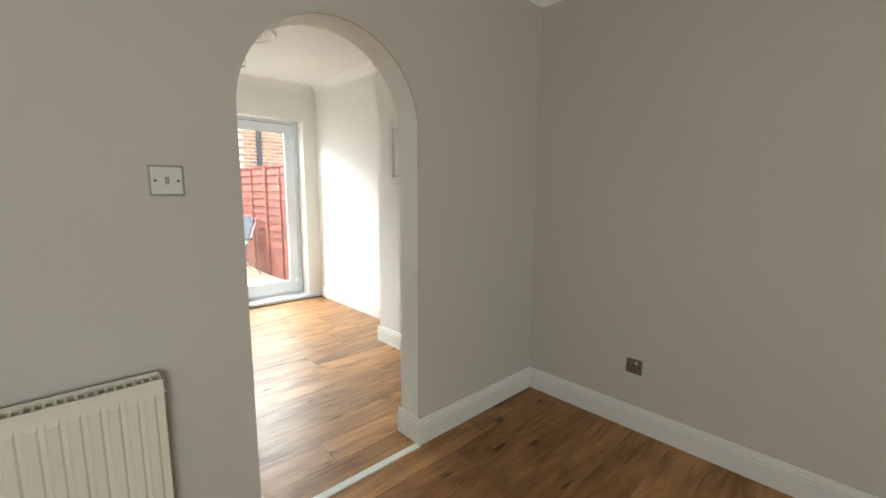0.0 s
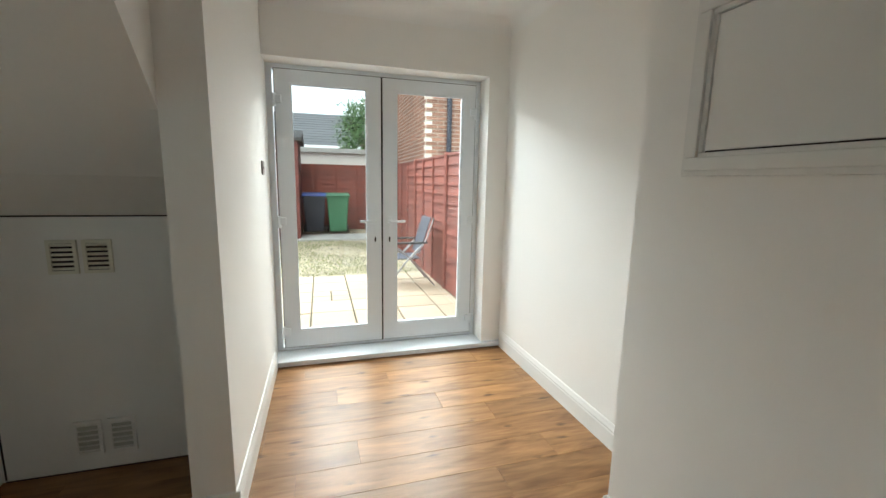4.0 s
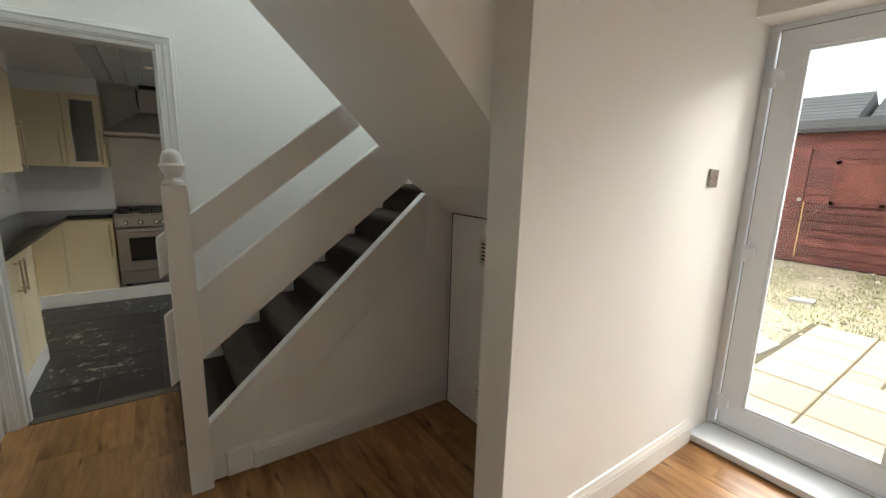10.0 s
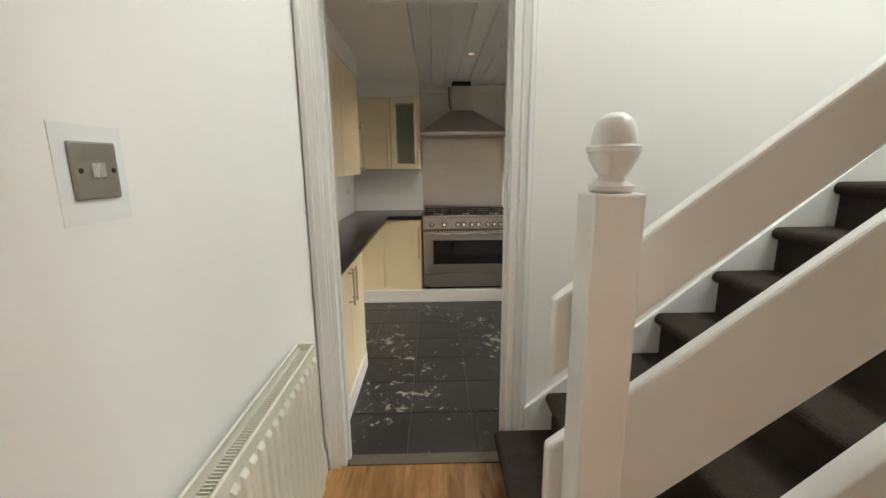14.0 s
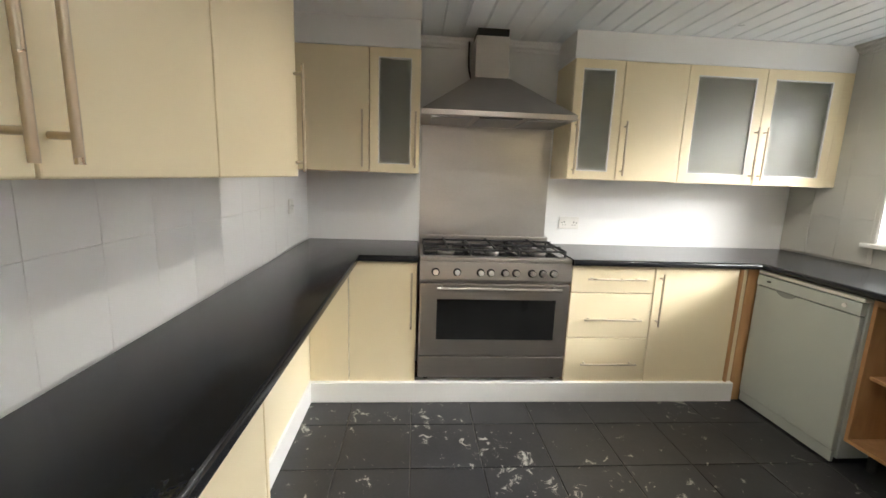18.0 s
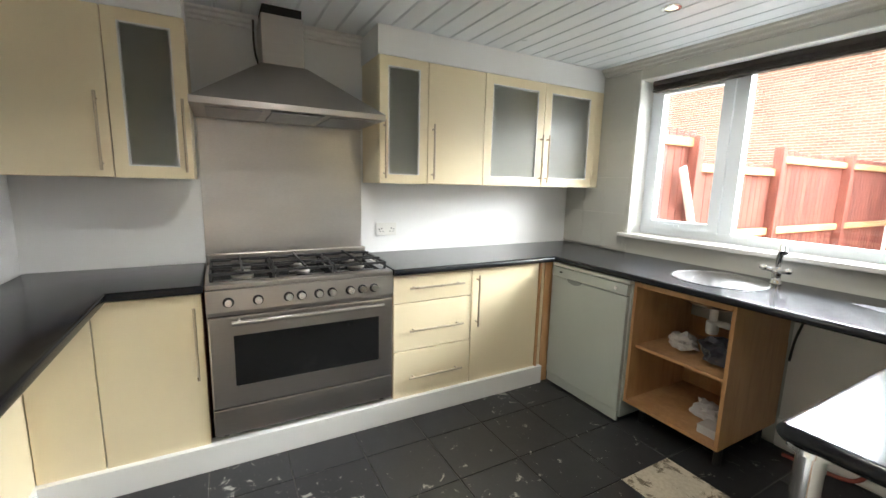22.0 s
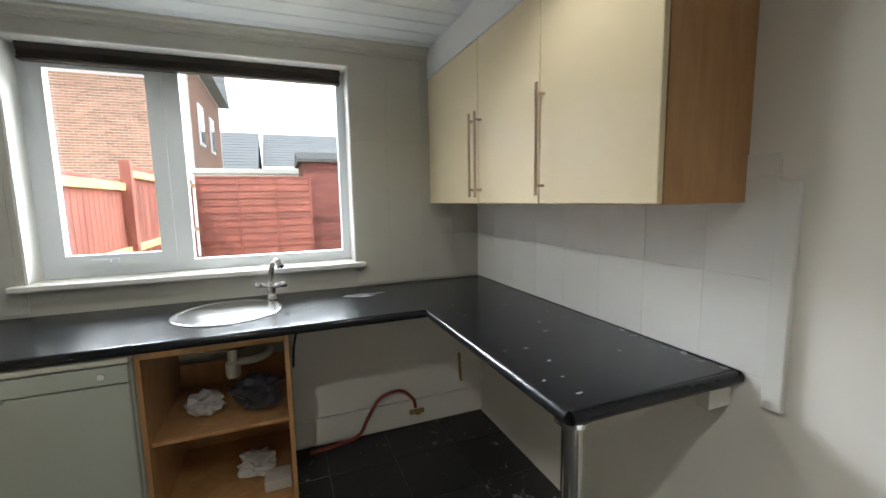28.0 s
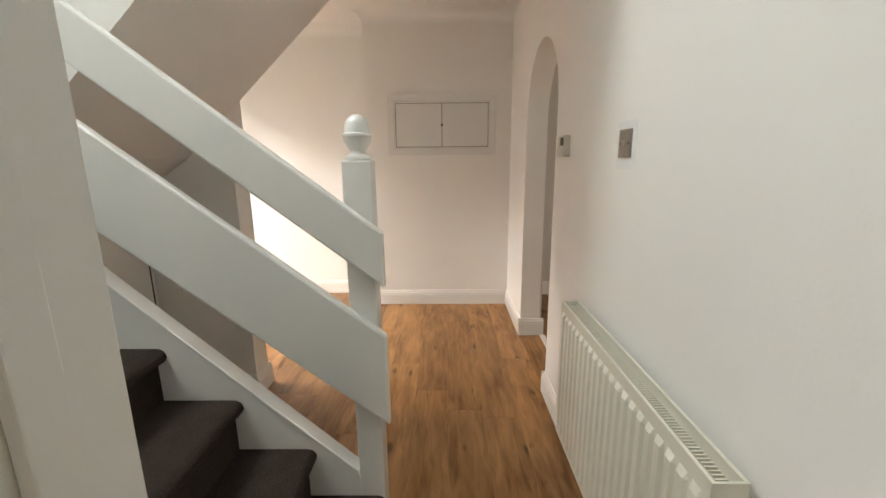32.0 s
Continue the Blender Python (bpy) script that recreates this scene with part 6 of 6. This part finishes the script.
part("roof", extrude_poly([(sy0 - 0.14, sz1 - 0.02), (sy0 - 0.14, sz1 + 0.05), ((sy0 + sy1) / 2, sz1 + 0.30), (sy1 + 0.1, sz1 + 0.05), (sy1 + 0.1, sz1 - 0.02)], "x", sx0 - 0.1, sx1 + 0.1), M["felt"], sh)

# bins


def wheelie(x, y, body, lid, label):
    b = thing("wheelie_bin", (x, y, GZ), label, "bin")
    bm = bmesh.new()
    lo = [bm.verts.new((x + sx * 0.22, y + sy * 0.24, GZ + 0.06)) for sx, sy in ((-1, -1), (1, -1), (1, 1), (-1, 1))]
    hi = [bm.verts.new((x + sx * 0.285, y + sy * 0.33, GZ + 0.98)) for sx, sy in ((-1, -1), (1, -1), (1, 1), (-1, 1))]
    bm.faces.new(lo[::-1])
    bm.faces.new(hi)
    for i in range(4):
        bm.faces.new((lo[i], lo[(i + 1) % 4], hi[(i + 1) % 4], hi[i]))
    bmesh.ops.recalc_face_normals(bm, faces=bm.faces[:])
    bmesh.ops.bevel(bm, geom=bm.edges[:], offset=0.03, segments=2, affect="EDGES", profile=0.5)
    part("body", bm, body, b)
    part("rim", box(x - 0.30, x + 0.30, y - 0.345, y + 0.345, GZ + 0.96, GZ + 1.0, 0.01), body, b)
    part("lid", extrude_poly([(y - 0.36, GZ + 1.0), (y - 0.36, GZ + 1.03), (y - 0.1, GZ + 1.08), (y + 0.3, GZ + 1.085), (y + 0.36, GZ + 1.04), (y + 0.36, GZ + 1.0)], "x", x - 0.305, x + 0.305, 0.01), lid, b)
    part("handle", cyl((x - 0.2, y + 0.38, GZ + 1.0), (x + 0.2, y + 0.38, GZ + 1.0), 0.015), body, b)
    for s in (-1, 1):
        part("wheel", cyl((x + s * 0.24, y + 0.22, GZ + 0.1), (x + s * 0.29, y + 0.22, GZ + 0.1), 0.1, seg=20), M["rubber"], b)


wheelie(2.28, 11.6, M["bin_blue"], M["bin_lid_blue"], "black wheelie bin with a blue lid")
wheelie(2.88, 11.6, M["bin_green"], M["bin_green"], "green wheelie bin by the back fence")
solo("garden_pot", lathe([(0.14, 0), (0.17, 0.24), (0.185, 0.25), (0.185, 0.28), (0.16, 0.28), (0.15, 0.2), (0.0, 0.2)], (4.0 - 0.25, 11.4, GZ), 20), M["grey_pot"], "grey plastic plant pot", "pot", smooth=40)
structure("path_slab_far", box(1.9, 3.75, 10.2, 11.2, GZ - 0.05, GZ + 0.02, 0.006), M["concrete"], "grey concrete slab in front of the bins")
structure("neighbour_garage", box(-3.0, 5.5, 13.2, 16.0, GZ, 2.08), M["render"], "pale garage wall behind the fence")
structure("neighbour_garage_roof", box(-3.1, 5.6, 13.1, 16.1, 2.081, 2.22, 0.01), M["concrete"], "pale grey garage roof edge")



def scatter(name, label, category, x0, x1, y0, y1, count, seed, material, blades=False):
    """Loose stones or grass blades strewn over the ground, joined as one."""
    rng = random.Random(seed)
    verts, faces = [], []
    for i in range(count):
        x, y = rng.uniform(x0, x1), rng.uniform(y0, y1)
        b = len(verts)
        if blades:
            if noise.noise(Vector((x * 0.9, y * 0.9, 3.3))) < 0.08:
                continue
            a, h, w = rng.uniform(0, 6.28), rng.uniform(0.02, 0.06), 0.004
            c, s = math.cos(a), math.sin(a)
            z = GZ - 0.03
            verts += [(x - c * w, y - s * w, z), (x + c * w, y + s * w, z), (x + s * h * 0.5, y - c * h * 0.5, z + h)]
            faces.append((b, b + 1, b + 2))
        else:
            r = rng.uniform(0.006, 0.020) * (2.2 if rng.random() < 0.03 else 1)
            z = GZ - 0.03 + r * 0.3
            a = rng.uniform(0, 6.28)
            for j in range(4):
                k = a + j * 1.5708 + rng.uniform(-0.3, 0.3)
                verts.append((x + r * math.cos(k) * rng.uniform(0.7, 1.3), y + r * math.sin(k) * rng.uniform(0.7, 1.3), z + r * rng.uniform(-0.2, 0.2)))
            verts += [(x, y, z + r * 0.7), (x, y, z - r * 0.7)]
            for j in range(4):
                faces += [(b + j, b + (j + 1) % 4, b + 4), (b + (j + 1) % 4, b + j, b + 5)]
    me = bpy.data.meshes.new(name)
    me.from_pydata(verts, [], faces)
    me.materials.append(material)
    return tagged(new(name, me), label, category, kind="stuff")


scatter("gravel_stones", "loose buff and grey gravel stones on the garden ground", "gravel", -0.5, 4.0, 6.35, 12.3, 9000, 31, M["pebble"])
scatter("gravel_stones", "loose gravel stones beside the patio slabs", "gravel", 0.2, 1.85, 3.5, 6.35, 2500, 32, M["pebble"])
scatter("grass_tufts", "short dry green grass tufts among the gravel", "grass", -0.3, 4.0, 6.35, 10.2, 14000, 33, M["grass"], True)
solo("paving_fragment", extrude_poly([(1.35, 4.95), (1.80, 4.88), (1.83, 5.30), (1.62, 5.42), (1.30, 5.25)], "z", GZ - 0.03, GZ + 0.005, 0.004), M["concrete"], "broken grey paving fragment beside the patio", "paving")
solo("paving_fragment", extrude_poly([(1.35, 7.2), (1.60, 7.25), (1.58, 7.45), (1.38, 7.40)], "z", GZ - 0.03, GZ + 0.01, 0.004), M["concrete"], "small broken slab lying in the gravel", "paving")
# folding chair
ch = thing("folding_chair", (3.55, 5.70, GZ), "grey folding garden chair with a dark fabric seat", "chair")
cx0, cx1 = 3.28, 3.80
for yy in (5.37, 5.87):
    part("front_leg", tube([(cx0, yy, GZ + 0.01), (cx0 + 0.22, yy, GZ + 0.33), (cx1 - 0.02, yy, GZ + 0.62)], 0.011, 8), M["alu"], ch, smooth=60)
    part("rear_leg", tube([(cx1 + 0.12, yy, GZ + 0.01), (cx0 + 0.30, yy, GZ + 0.40), (cx0 + 0.02, yy, GZ + 0.58)], 0.011, 8), M["alu"], ch, smooth=60)
    part("back_post", tube([(cx0 + 0.30, yy, GZ + 0.40), (cx1 - 0.02, yy, GZ + 0.62), (cx1 + 0.10, yy, GZ + 0.95)], 0.011, 8), M["alu"], ch, smooth=60)
    part("armrest", box(cx0 + 0.02, cx1 + 0.02, yy - 0.025, yy + 0.025, GZ + 0.60, GZ + 0.625, 0.008), M["iron"], ch)
part("seat", box(cx0 + 0.02, cx1 - 0.08, 5.39, 5.85, GZ + 0.385, GZ + 0.40, 0.004, m=None), M["fabric"], ch)
part("backrest", _moved(box(-0.006, 0.006, 5.39, 5.85, 0.0, 0.52, 0.003), Matrix.Translation((cx1 - 0.09, 0, GZ + 0.45)) @ Matrix.Rotation(radians(17), 4, "Y")), M["fabric"], ch)
part("crossbar", cyl((cx0 + 0.06, 5.37, GZ + 0.1), (cx0 + 0.06, 5.87, GZ + 0.1), 0.009), M["alu"], ch)

# ---- neighbouring houses ----


def bricks(parent, axis, at, u0, u1, z0, z1, face, count_near=300, rng_seed=1):
    """A brick skin in running bond: single bricks low down, the rest joined."""
    rng = random.Random(rng_seed)
    L, H, J = 0.209, 0.060, 0.015
    bm = bmesh.new()
    add_box(bm, -L / 2, L / 2, -0.006, 0.006, -H / 2, H / 2)
    me = bpy.data.meshes.new("brick")
    if axis == "x":
        bm.transform(Matrix.Rotation(radians(90), 4, "Z"))
    bm.to_mesh(me)
    bm.free()
    me.materials.append(M["brick"])
    made = 0
    z = z0
    row = 0
    inv = WORLD[parent].inverted()
    verts, faces = [], []
    while z < z1:
        u = u0 + (L + J) / 2 * (row % 2)
        while u < u1 - L:
            c = (at + face * 0.006, u + L / 2, z + H / 2) if axis == "x" else (u + L / 2, at + face * 0.006, z + H / 2)
            if made < count_near:
                ob = new("brick", me)
                ob.location = c
                ob.parent = parent
                ob.matrix_parent_inverse = inv
                made += 1
            else:
                dx, dy = ((0.006, L / 2) if axis == "x" else (L / 2, 0.006))
                b = len(verts)
                verts += [(c[0] + sx * dx, c[1] + sy * dy, c[2] + sz * H / 2) for sx in (-1, 1) for sy in (-1, 1) for sz in (-1, 1)]
                faces += [tuple(b + i for i in f) for f in ((0, 1, 3, 2), (4, 6, 7, 5), (0, 4, 5, 1), (2, 3, 7, 6), (1, 5, 7, 3))]
            u += L + J
        z += H + J
        row += 1
    if verts:
        m2 = bpy.data.meshes.new("brickwork")
        m2.from_pydata(verts, [], faces)
        m2.materials.append(M["brick_far"])
        ob = new("brickwork", m2)
        ob.parent = parent
        ob.matrix_parent_inverse = inv
        ob["kind"] = "stuff"


bfm = M["brick"].copy()
bfm.name = "red_brown_brick_joined"
for n in list(bfm.node_tree.nodes):
    if n.type == "OBJECT_INFO":
        g = bfm.node_tree.nodes.new("ShaderNodeNewGeometry")
        for l in list(n.outputs["Random"].links):
            bfm.node_tree.links.new(g.outputs["Random Per Island"], l.to_socket)
M["brick_far"] = bfm


def roof_house(name, x0, x1, y0, y1, z0, z1, rise, label, along="x", wall=None):
    h = thing(name, ((x0 + x1) / 2, (y0 + y1) / 2, z0), label, "house")
    part("wall", box(x0, x1, y0, y1, z0, z1), wall or M["render"], h)
    if along == "x":
        ym = (y0 + y1) / 2
        part("roof", extrude_poly([(y0 - 0.4, z1 - 0.1), (ym, z1 + rise), (y1 + 0.4, z1 - 0.1)], "x", x0 - 0.2, x1 + 0.2), M["roof"], h)
        n = int((y1 - y0) / 0.6)
        for i in range(n):
            f0, f1 = i / n, (i + 1) / n
            part("tile_course", extrude_poly([(y0 - 0.4 + (ym - y0 + 0.4) * f0, z1 - 0.1 + (rise + 0.1) * f0 + 0.05), (y0 - 0.4 + (ym - y0 + 0.4) * f1, z1 - 0.1 + (rise + 0.1) * f1 + 0.02), (y0 - 0.4 + (ym - y0 + 0.4) * f1, z1 - 0.1 + (rise + 0.1) * f1 - 0.02), (y0 - 0.4 + (ym - y0 + 0.4) * f0, z1 - 0.1 + (rise + 0.1) * f0 - 0.02)], "x", x0 - 0.22, x1 + 0.22), M["roof"], h)
        part("fascia", box(x0 - 0.2, x1 + 0.2, y0 - 0.42, y0 - 0.38, z1 - 0.3, z1 - 0.1), M["upvc"], h)
    return h


ha = roof_house("bungalow", -1.5, 9.0, 25, 33, GZ, 3.3, 2.2, "far bungalow with a grey tiled roof")
hb2 = roof_house("bungalow", -9.0, -2.4, 25.5, 33.5, GZ, 3.3, 2.4, "far bungalow with a grey tiled roof")
for x in (-3.6, -5.4):
    part("window", box(x, x + 1.2, 25.46, 25.52, 2.2, 2.8), M["black_glass"], hb2)

# brick house on the right
br = thing("brick_house", (6.5, 13, GZ), "brick house beside the garden fence", "house")
part("wall", box(4.32, 9.5, 7.57, 14.8, GZ, 6.2), M["mortar"], br)
part("roof", extrude_poly([(7.3, 6.2), (11.2, 9.0), (15.0, 6.2)], "x", 4.1, 9.7), M["roof"], br)
part("drain_pipe", cyl((4.75, 7.50, GZ), (4.75, 7.50, 6.1), 0.045), M["bin_blue"], br)
bricks(br, "x", 4.32, 7.58, 14.8, 1.2, 6.1, -1, 200, 3)
bricks(br, "y", 7.57, 4.33, 7.0, 1.2, 6.1, -1, 100, 4)

# brick house on the left
bl2 = thing("brick_house", (-6, 14, GZ), "red brick house with a white-trimmed corner", "house")
part("wall", box(-14.0, -3.5, 15.0, 22.0, GZ, 5.7), M["mortar"], bl2)
part("roof", extrude_poly([(14.5, 5.7), (18.5, 8.6), (22.5, 5.7)], "x", -14.4, -3.1), M["roof"], bl2)
part("corner_pipe", cyl((-3.58, 14.93, GZ), (-3.58, 14.93, 5.6), 0.06), M["upvc"], bl2)
part("fascia", box(-14.3, -3.15, 14.42, 14.5, 5.55, 5.75), M["upvc"], bl2)
bricks(bl2, "y", 15.0, -14.0, -3.52, 1.5, 5.6, -1, 250, 5)
bricks(bl2, "x", -3.5, 15.0, 21.9, 1.5, 5.6, 1, 50, 6)
for yy in (16.2, 18.6):
    w_ = part("window", box(-3.51, -3.44, yy, yy + 0.9, 3.3, 4.6), M["upvc"], bl2)
    part("pane", box(-3.445, -3.43, yy + 0.08, yy + 0.82, 3.38, 4.52), M["black_glass"], w_)

# tree behind the bungalow


def tree(x, y, z0, h, r, seed, label):
    rng = random.Random(seed)
    t = thing("tree", (x, y, z0), label, "tree")
    bm = cyl((x, y, z0), (x + 0.1, y, z0 + h * 0.55), 0.16, 0.08, 10)
    for i in range(7):
        a = rng.uniform(0, 6.28)
        z = z0 + h * rng.uniform(0.35, 0.6)
        cyl((x, y, z), (x + math.cos(a) * r * 0.7, y + math.sin(a) * r * 0.7, z + h * rng.uniform(0.15, 0.35)), 0.05, 0.015, 6, bm)
    part("trunk", bm, M["bark"], t)
    verts, faces = [], []
    for c in range(46):
        a, e = rng.uniform(0, 6.28), rng.uniform(-0.7, 1.2)
        k = r * rng.uniform(0.35, 1.0)
        cc = Vector((x + math.cos(a) * math.cos(e) * k, y + math.sin(a) * math.cos(e) * k, z0 + h * 0.68 + math.sin(e) * k * 1.1))
        for i in range(90):
            p = cc + Vector((rng.gauss(0, 1), rng.gauss(0, 1), rng.gauss(0, 1))) * r * 0.16
            u = Vector((rng.gauss(0, 1), rng.gauss(0, 1), rng.gauss(0, 1))).normalized()
            w = u.orthogonal().normalized()
            s = rng.uniform(0.05, 0.10)
            b = len(verts)
            verts += [tuple(p - u * s), tuple(p + w * s * 0.5), tuple(p + u * s), tuple(p - w * s * 0.5)]
            faces.append((b, b + 1, b + 2, b + 3))
    me = bpy.data.meshes.new("crown")
    me.from_pydata(verts, [], faces)
    me.materials.append(M["leaf"])
    ob = new("crown", me)
    ob.parent = t
    ob.matrix_parent_inverse = WORLD[t].inverted()


tree(4.6, 19.5, GZ, 5.4, 1.5, 11, "leafy green tree beyond the back fence")

# ==== pieces: paving, boards, tiles ====
pav = thing("patio", (2.9, 4.9, GZ - 0.05), "buff concrete paving slabs laid as a patio", "patio", kind="structure")
structure("patio_bed", box(1.80, 4.05, 3.3, 6.35, -0.3, GZ - 0.012), M["soil"], "dark soil bed between the paving slabs")
slab_cache = {}


def slab(x0, x1, y0, y1, tilt):
    key = (round(x1 - x0, 3), round(y1 - y0, 3))
    if key not in slab_cache:
        bm = box(-key[0] / 2, key[0] / 2, -key[1] / 2, key[1] / 2, -0.04, 0, 0.006, 1)
        me = bpy.data.meshes.new("slab")
        bm.to_mesh(me)
        bm.free()
        me.materials.append(M["slab"])
        slab_cache[key] = me
    ob = new("slab", slab_cache[key])
    ob.location = ((x0 + x1) / 2, (y0 + y1) / 2, GZ + tilt)
    ob.parent = pav
    ob.matrix_parent_inverse = WORLD[pav].inverted()


rng = random.Random(4)
colx = [1.85, 2.31, 2.76, 3.25, 3.71, 4.03]
rowy = [3.44, 4.03, 4.52, 4.95, 5.42, 5.88, 6.32]
for i in range(5):
    for j in range(6):
        if i in (1,) and j == 3:
            xm_, ym_ = (colx[i] + colx[i + 1]) / 2, (rowy[j] + rowy[j + 1]) / 2
            for a, b, c, d in ((colx[i], xm_, rowy[j], ym_), (xm_, colx[i + 1], rowy[j], ym_), (colx[i], xm_, ym_, rowy[j + 1]), (xm_, colx[i + 1], ym_, rowy[j + 1])):
                slab(a + 0.008, b - 0.008, c + 0.008, d - 0.008, rng.uniform(-0.006, 0.004))
        else:
            slab(colx[i] + 0.008, colx[i + 1] - 0.008, rowy[j] + 0.008, rowy[j + 1] - 0.008, rng.uniform(-0.006, 0.004))


# the back garden is set out a little larger than first drawn
GARDEN = Matrix.Translation((-0.146, 0.003, 0.0105)) @ Matrix.Scale(1.07, 4)
SET_OUT = {"garden_fence", "garden_shed", "wheelie_bin", "garden_pot", "path_slab_far", "neighbour_garage", "neighbour_garage_roof", "gravel_stones", "grass_tufts",
           "paving_fragment", "folding_chair", "bungalow", "brick_house", "tree", "patio", "patio_bed"}
for ob in list(scene.objects):
    if ob.parent is None and ob.name.split(".")[0] in SET_OUT and ob not in (fe3, bl2, hb2):
        ob.matrix_basis = GARDEN @ ob.matrix_basis


def plank_floor(name, x0, x1, y0, y1, label, seed, cut=()):
    """Laminate boards along x, with a tight bevelled joint."""
    fl = thing(name, ((x0 + x1) / 2, (y0 + y1) / 2, -0.012), label, "floor", kind="structure")
    rng = random.Random(seed)
    w, L = 0.192, 1.285
    cache = {}
    y = y0
    while y < y1 - 0.005:
        ya, yb = y, min(y + w, y1)
        x = x0 - rng.uniform(0.0, L)
        while x < x1:
            xa, xb = max(x, x0), min(x + L, x1)
            for sa, sb in split(xa, xb, ya, yb, cut):
                key = (round(sb - sa, 3), round(yb - ya, 3))
                if key not in cache:
                    bm = bmesh.new()
                    e, t = 0.0012, 0.0015
                    hx, hy = key[0] / 2, key[1] / 2
                    low = [bm.verts.new(p) for p in ((-hx, -hy, -0.010), (hx, -hy, -0.010), (hx, hy, -0.010), (-hx, hy, -0.010))]
                    mid = [bm.verts.new(p) for p in ((-hx, -hy, -t), (hx, -hy, -t), (hx, hy, -t), (-hx, hy, -t))]
                    top = [bm.verts.new(p) for p in ((-hx + e, -hy + e, 0), (hx - e, -hy + e, 0), (hx - e, hy - e, 0), (-hx + e, hy - e, 0))]
                    bm.faces.new(top)
                    for a, b in ((low, mid), (mid, top)):
                        for i in range(4):
                            bm.faces.new((a[i], a[(i + 1) % 4], b[(i + 1) % 4], b[i]))
                    me = bpy.data.meshes.new("plank")
                    bm.to_mesh(me)
                    bm.free()
                    me.materials.append(M["plank"])
                    cache[key] = me
                ob = new("plank", cache[key])
                ob.location = ((sa + sb) / 2, (ya + yb) / 2, 0)
                ob.parent = fl
                ob.matrix_parent_inverse = WORLD[fl].inverted()
            x += L
        y += w


def split(xa, xb, ya, yb, cut):
    """The stretches of a board that lie outside the rectangles in cut."""
    out = [(xa, xb)]
    for cx0, cx1, cy0, cy1 in cut:
        if yb <= cy0 or ya >= cy1:
            continue
        nxt = []
        for a, b in out:
            if b <= cx0 or a >= cx1:
                nxt.append((a, b))
            else:
                if a < cx0:
                    nxt.append((a, cx0))
                if b > cx1:
                    nxt.append((cx1, b))
        out = nxt
    return [(a, b) for a, b in out if b - a > 0.01]


plank_floor("floor_hall", KH, HX1, HW, HY1, "warm oak laminate boards in the hall", 21, [(0.0, 1.0, 0.95, 3.2), (1.0, 1.95, 2.27, 3.2)])
plank_floor("floor_arch", AXL, AXR, AT + 0.012, HW, "warm oak laminate boards in the archway", 22)
plank_floor("floor_living", 0.06, LX1, -4.4, AT - 0.002, "warm oak laminate boards in the living room", 23)

kf = thing("floor_kitchen", (-1.5, 1.35, -0.01), "worn black slate-effect floor tiles with pale scuffs", "floor", kind="structure")
bm = box(-0.1725, 0.1725, -0.1725, 0.1725, -0.006, 0, 0.002, 1)
tile_me = bpy.data.meshes.new("tile")
bm.to_mesh(tile_me)
bm.free()
tile_me.materials.append(M["tile_floor"])
P = 0.349
i0 = -1.42
for i in range(-5, 5):
    for j in range(-2, 10):
        x0, y0 = i0 + i * P, 0.0 + j * P
        xa, xb, ya, yb = max(x0, KX0), min(x0 + P, KX1 + 0.04), max(y0, KY0), min(y0 + P, KY1)
        if xb - xa < 0.02 or yb - ya < 0.02:
            continue
        if xa > -1.45 and xa < -1.05 and abs(y0 - 2.094) < 0.02:
            continue
        ob = new("tile", tile_me)
        ob.location = ((xa + xb) / 2, (ya + yb) / 2, 0)
        ob.scale = ((xb - xa) / P, (yb - ya) / P, 1)
        ob.parent = kf
        ob.matrix_parent_inverse = WORLD[kf].inverted()
solo("bare_screed", box(-1.425, -1.065, 2.09, 2.45, -0.006, -0.003, 0.001), M["screed"], "bare cream screed where a floor tile is missing", "floor patch")


def tile_skin(name, axis, at, face, u0, u1, z0, z1, tu, tz, zs, us, material, label):
    """Painted wall tiles, each a thin bevelled piece."""
    w = thing(name, ((at, (u0 + u1) / 2, z0) if axis == "x" else ((u0 + u1) / 2, at, z0)), label, "wall tiles", kind="structure")
    t = 0.007
    u = us
    while u < u1:
        z = zs
        while z < z1:
            ua, ub, za, zb = max(u, u0) + 0.0001, min(u + tu, u1) - 0.0001, max(z, z0) + 0.0001, min(z + tz, z1) - 0.0001
            if ub - ua > 0.01 and zb - za > 0.01:
                a, b = sorted((at + face * 0.0005, at + face * t))
                part("tile", box(a, b, ua, ub, za, zb, 0.0013, 1) if axis == "x" else box(ua, ub, a, b, za, zb, 0.0013, 1), material, w)
            z += tz
        u += tu


tile_skin("tiling_south", "y", KY0, 1, KX0, KX1 - 0.002, 0.912, 1.50, 0.201, 0.265, 0.912, -3.06, M["tile_wall"], "white painted-over wall tiles above the long worktop")
tile_skin("tiling_east", "x", KX1, -1, 1.405, KY1, 0.912, 1.50, 0.215, 0.265, 0.912, 1.375, M["tile_wall"], "white painted-over wall tiles above the peninsula")
tile_skin("tiling_north", "y", KY1, -1, KX0, WX0, 0.912, 2.19, 0.201, 0.267, 0.923, -2.92, M["tile_grey"], "painted-over wall tiles beside the window, in a greyer tone")
tile_skin("tiling_north_right", "y", KY1, -1, WX1, KX1, 0.912, 2.19, 0.201, 0.267, 0.923, WX1, M["tile_grey"], "painted-over wall tiles beside the window, in a greyer tone")
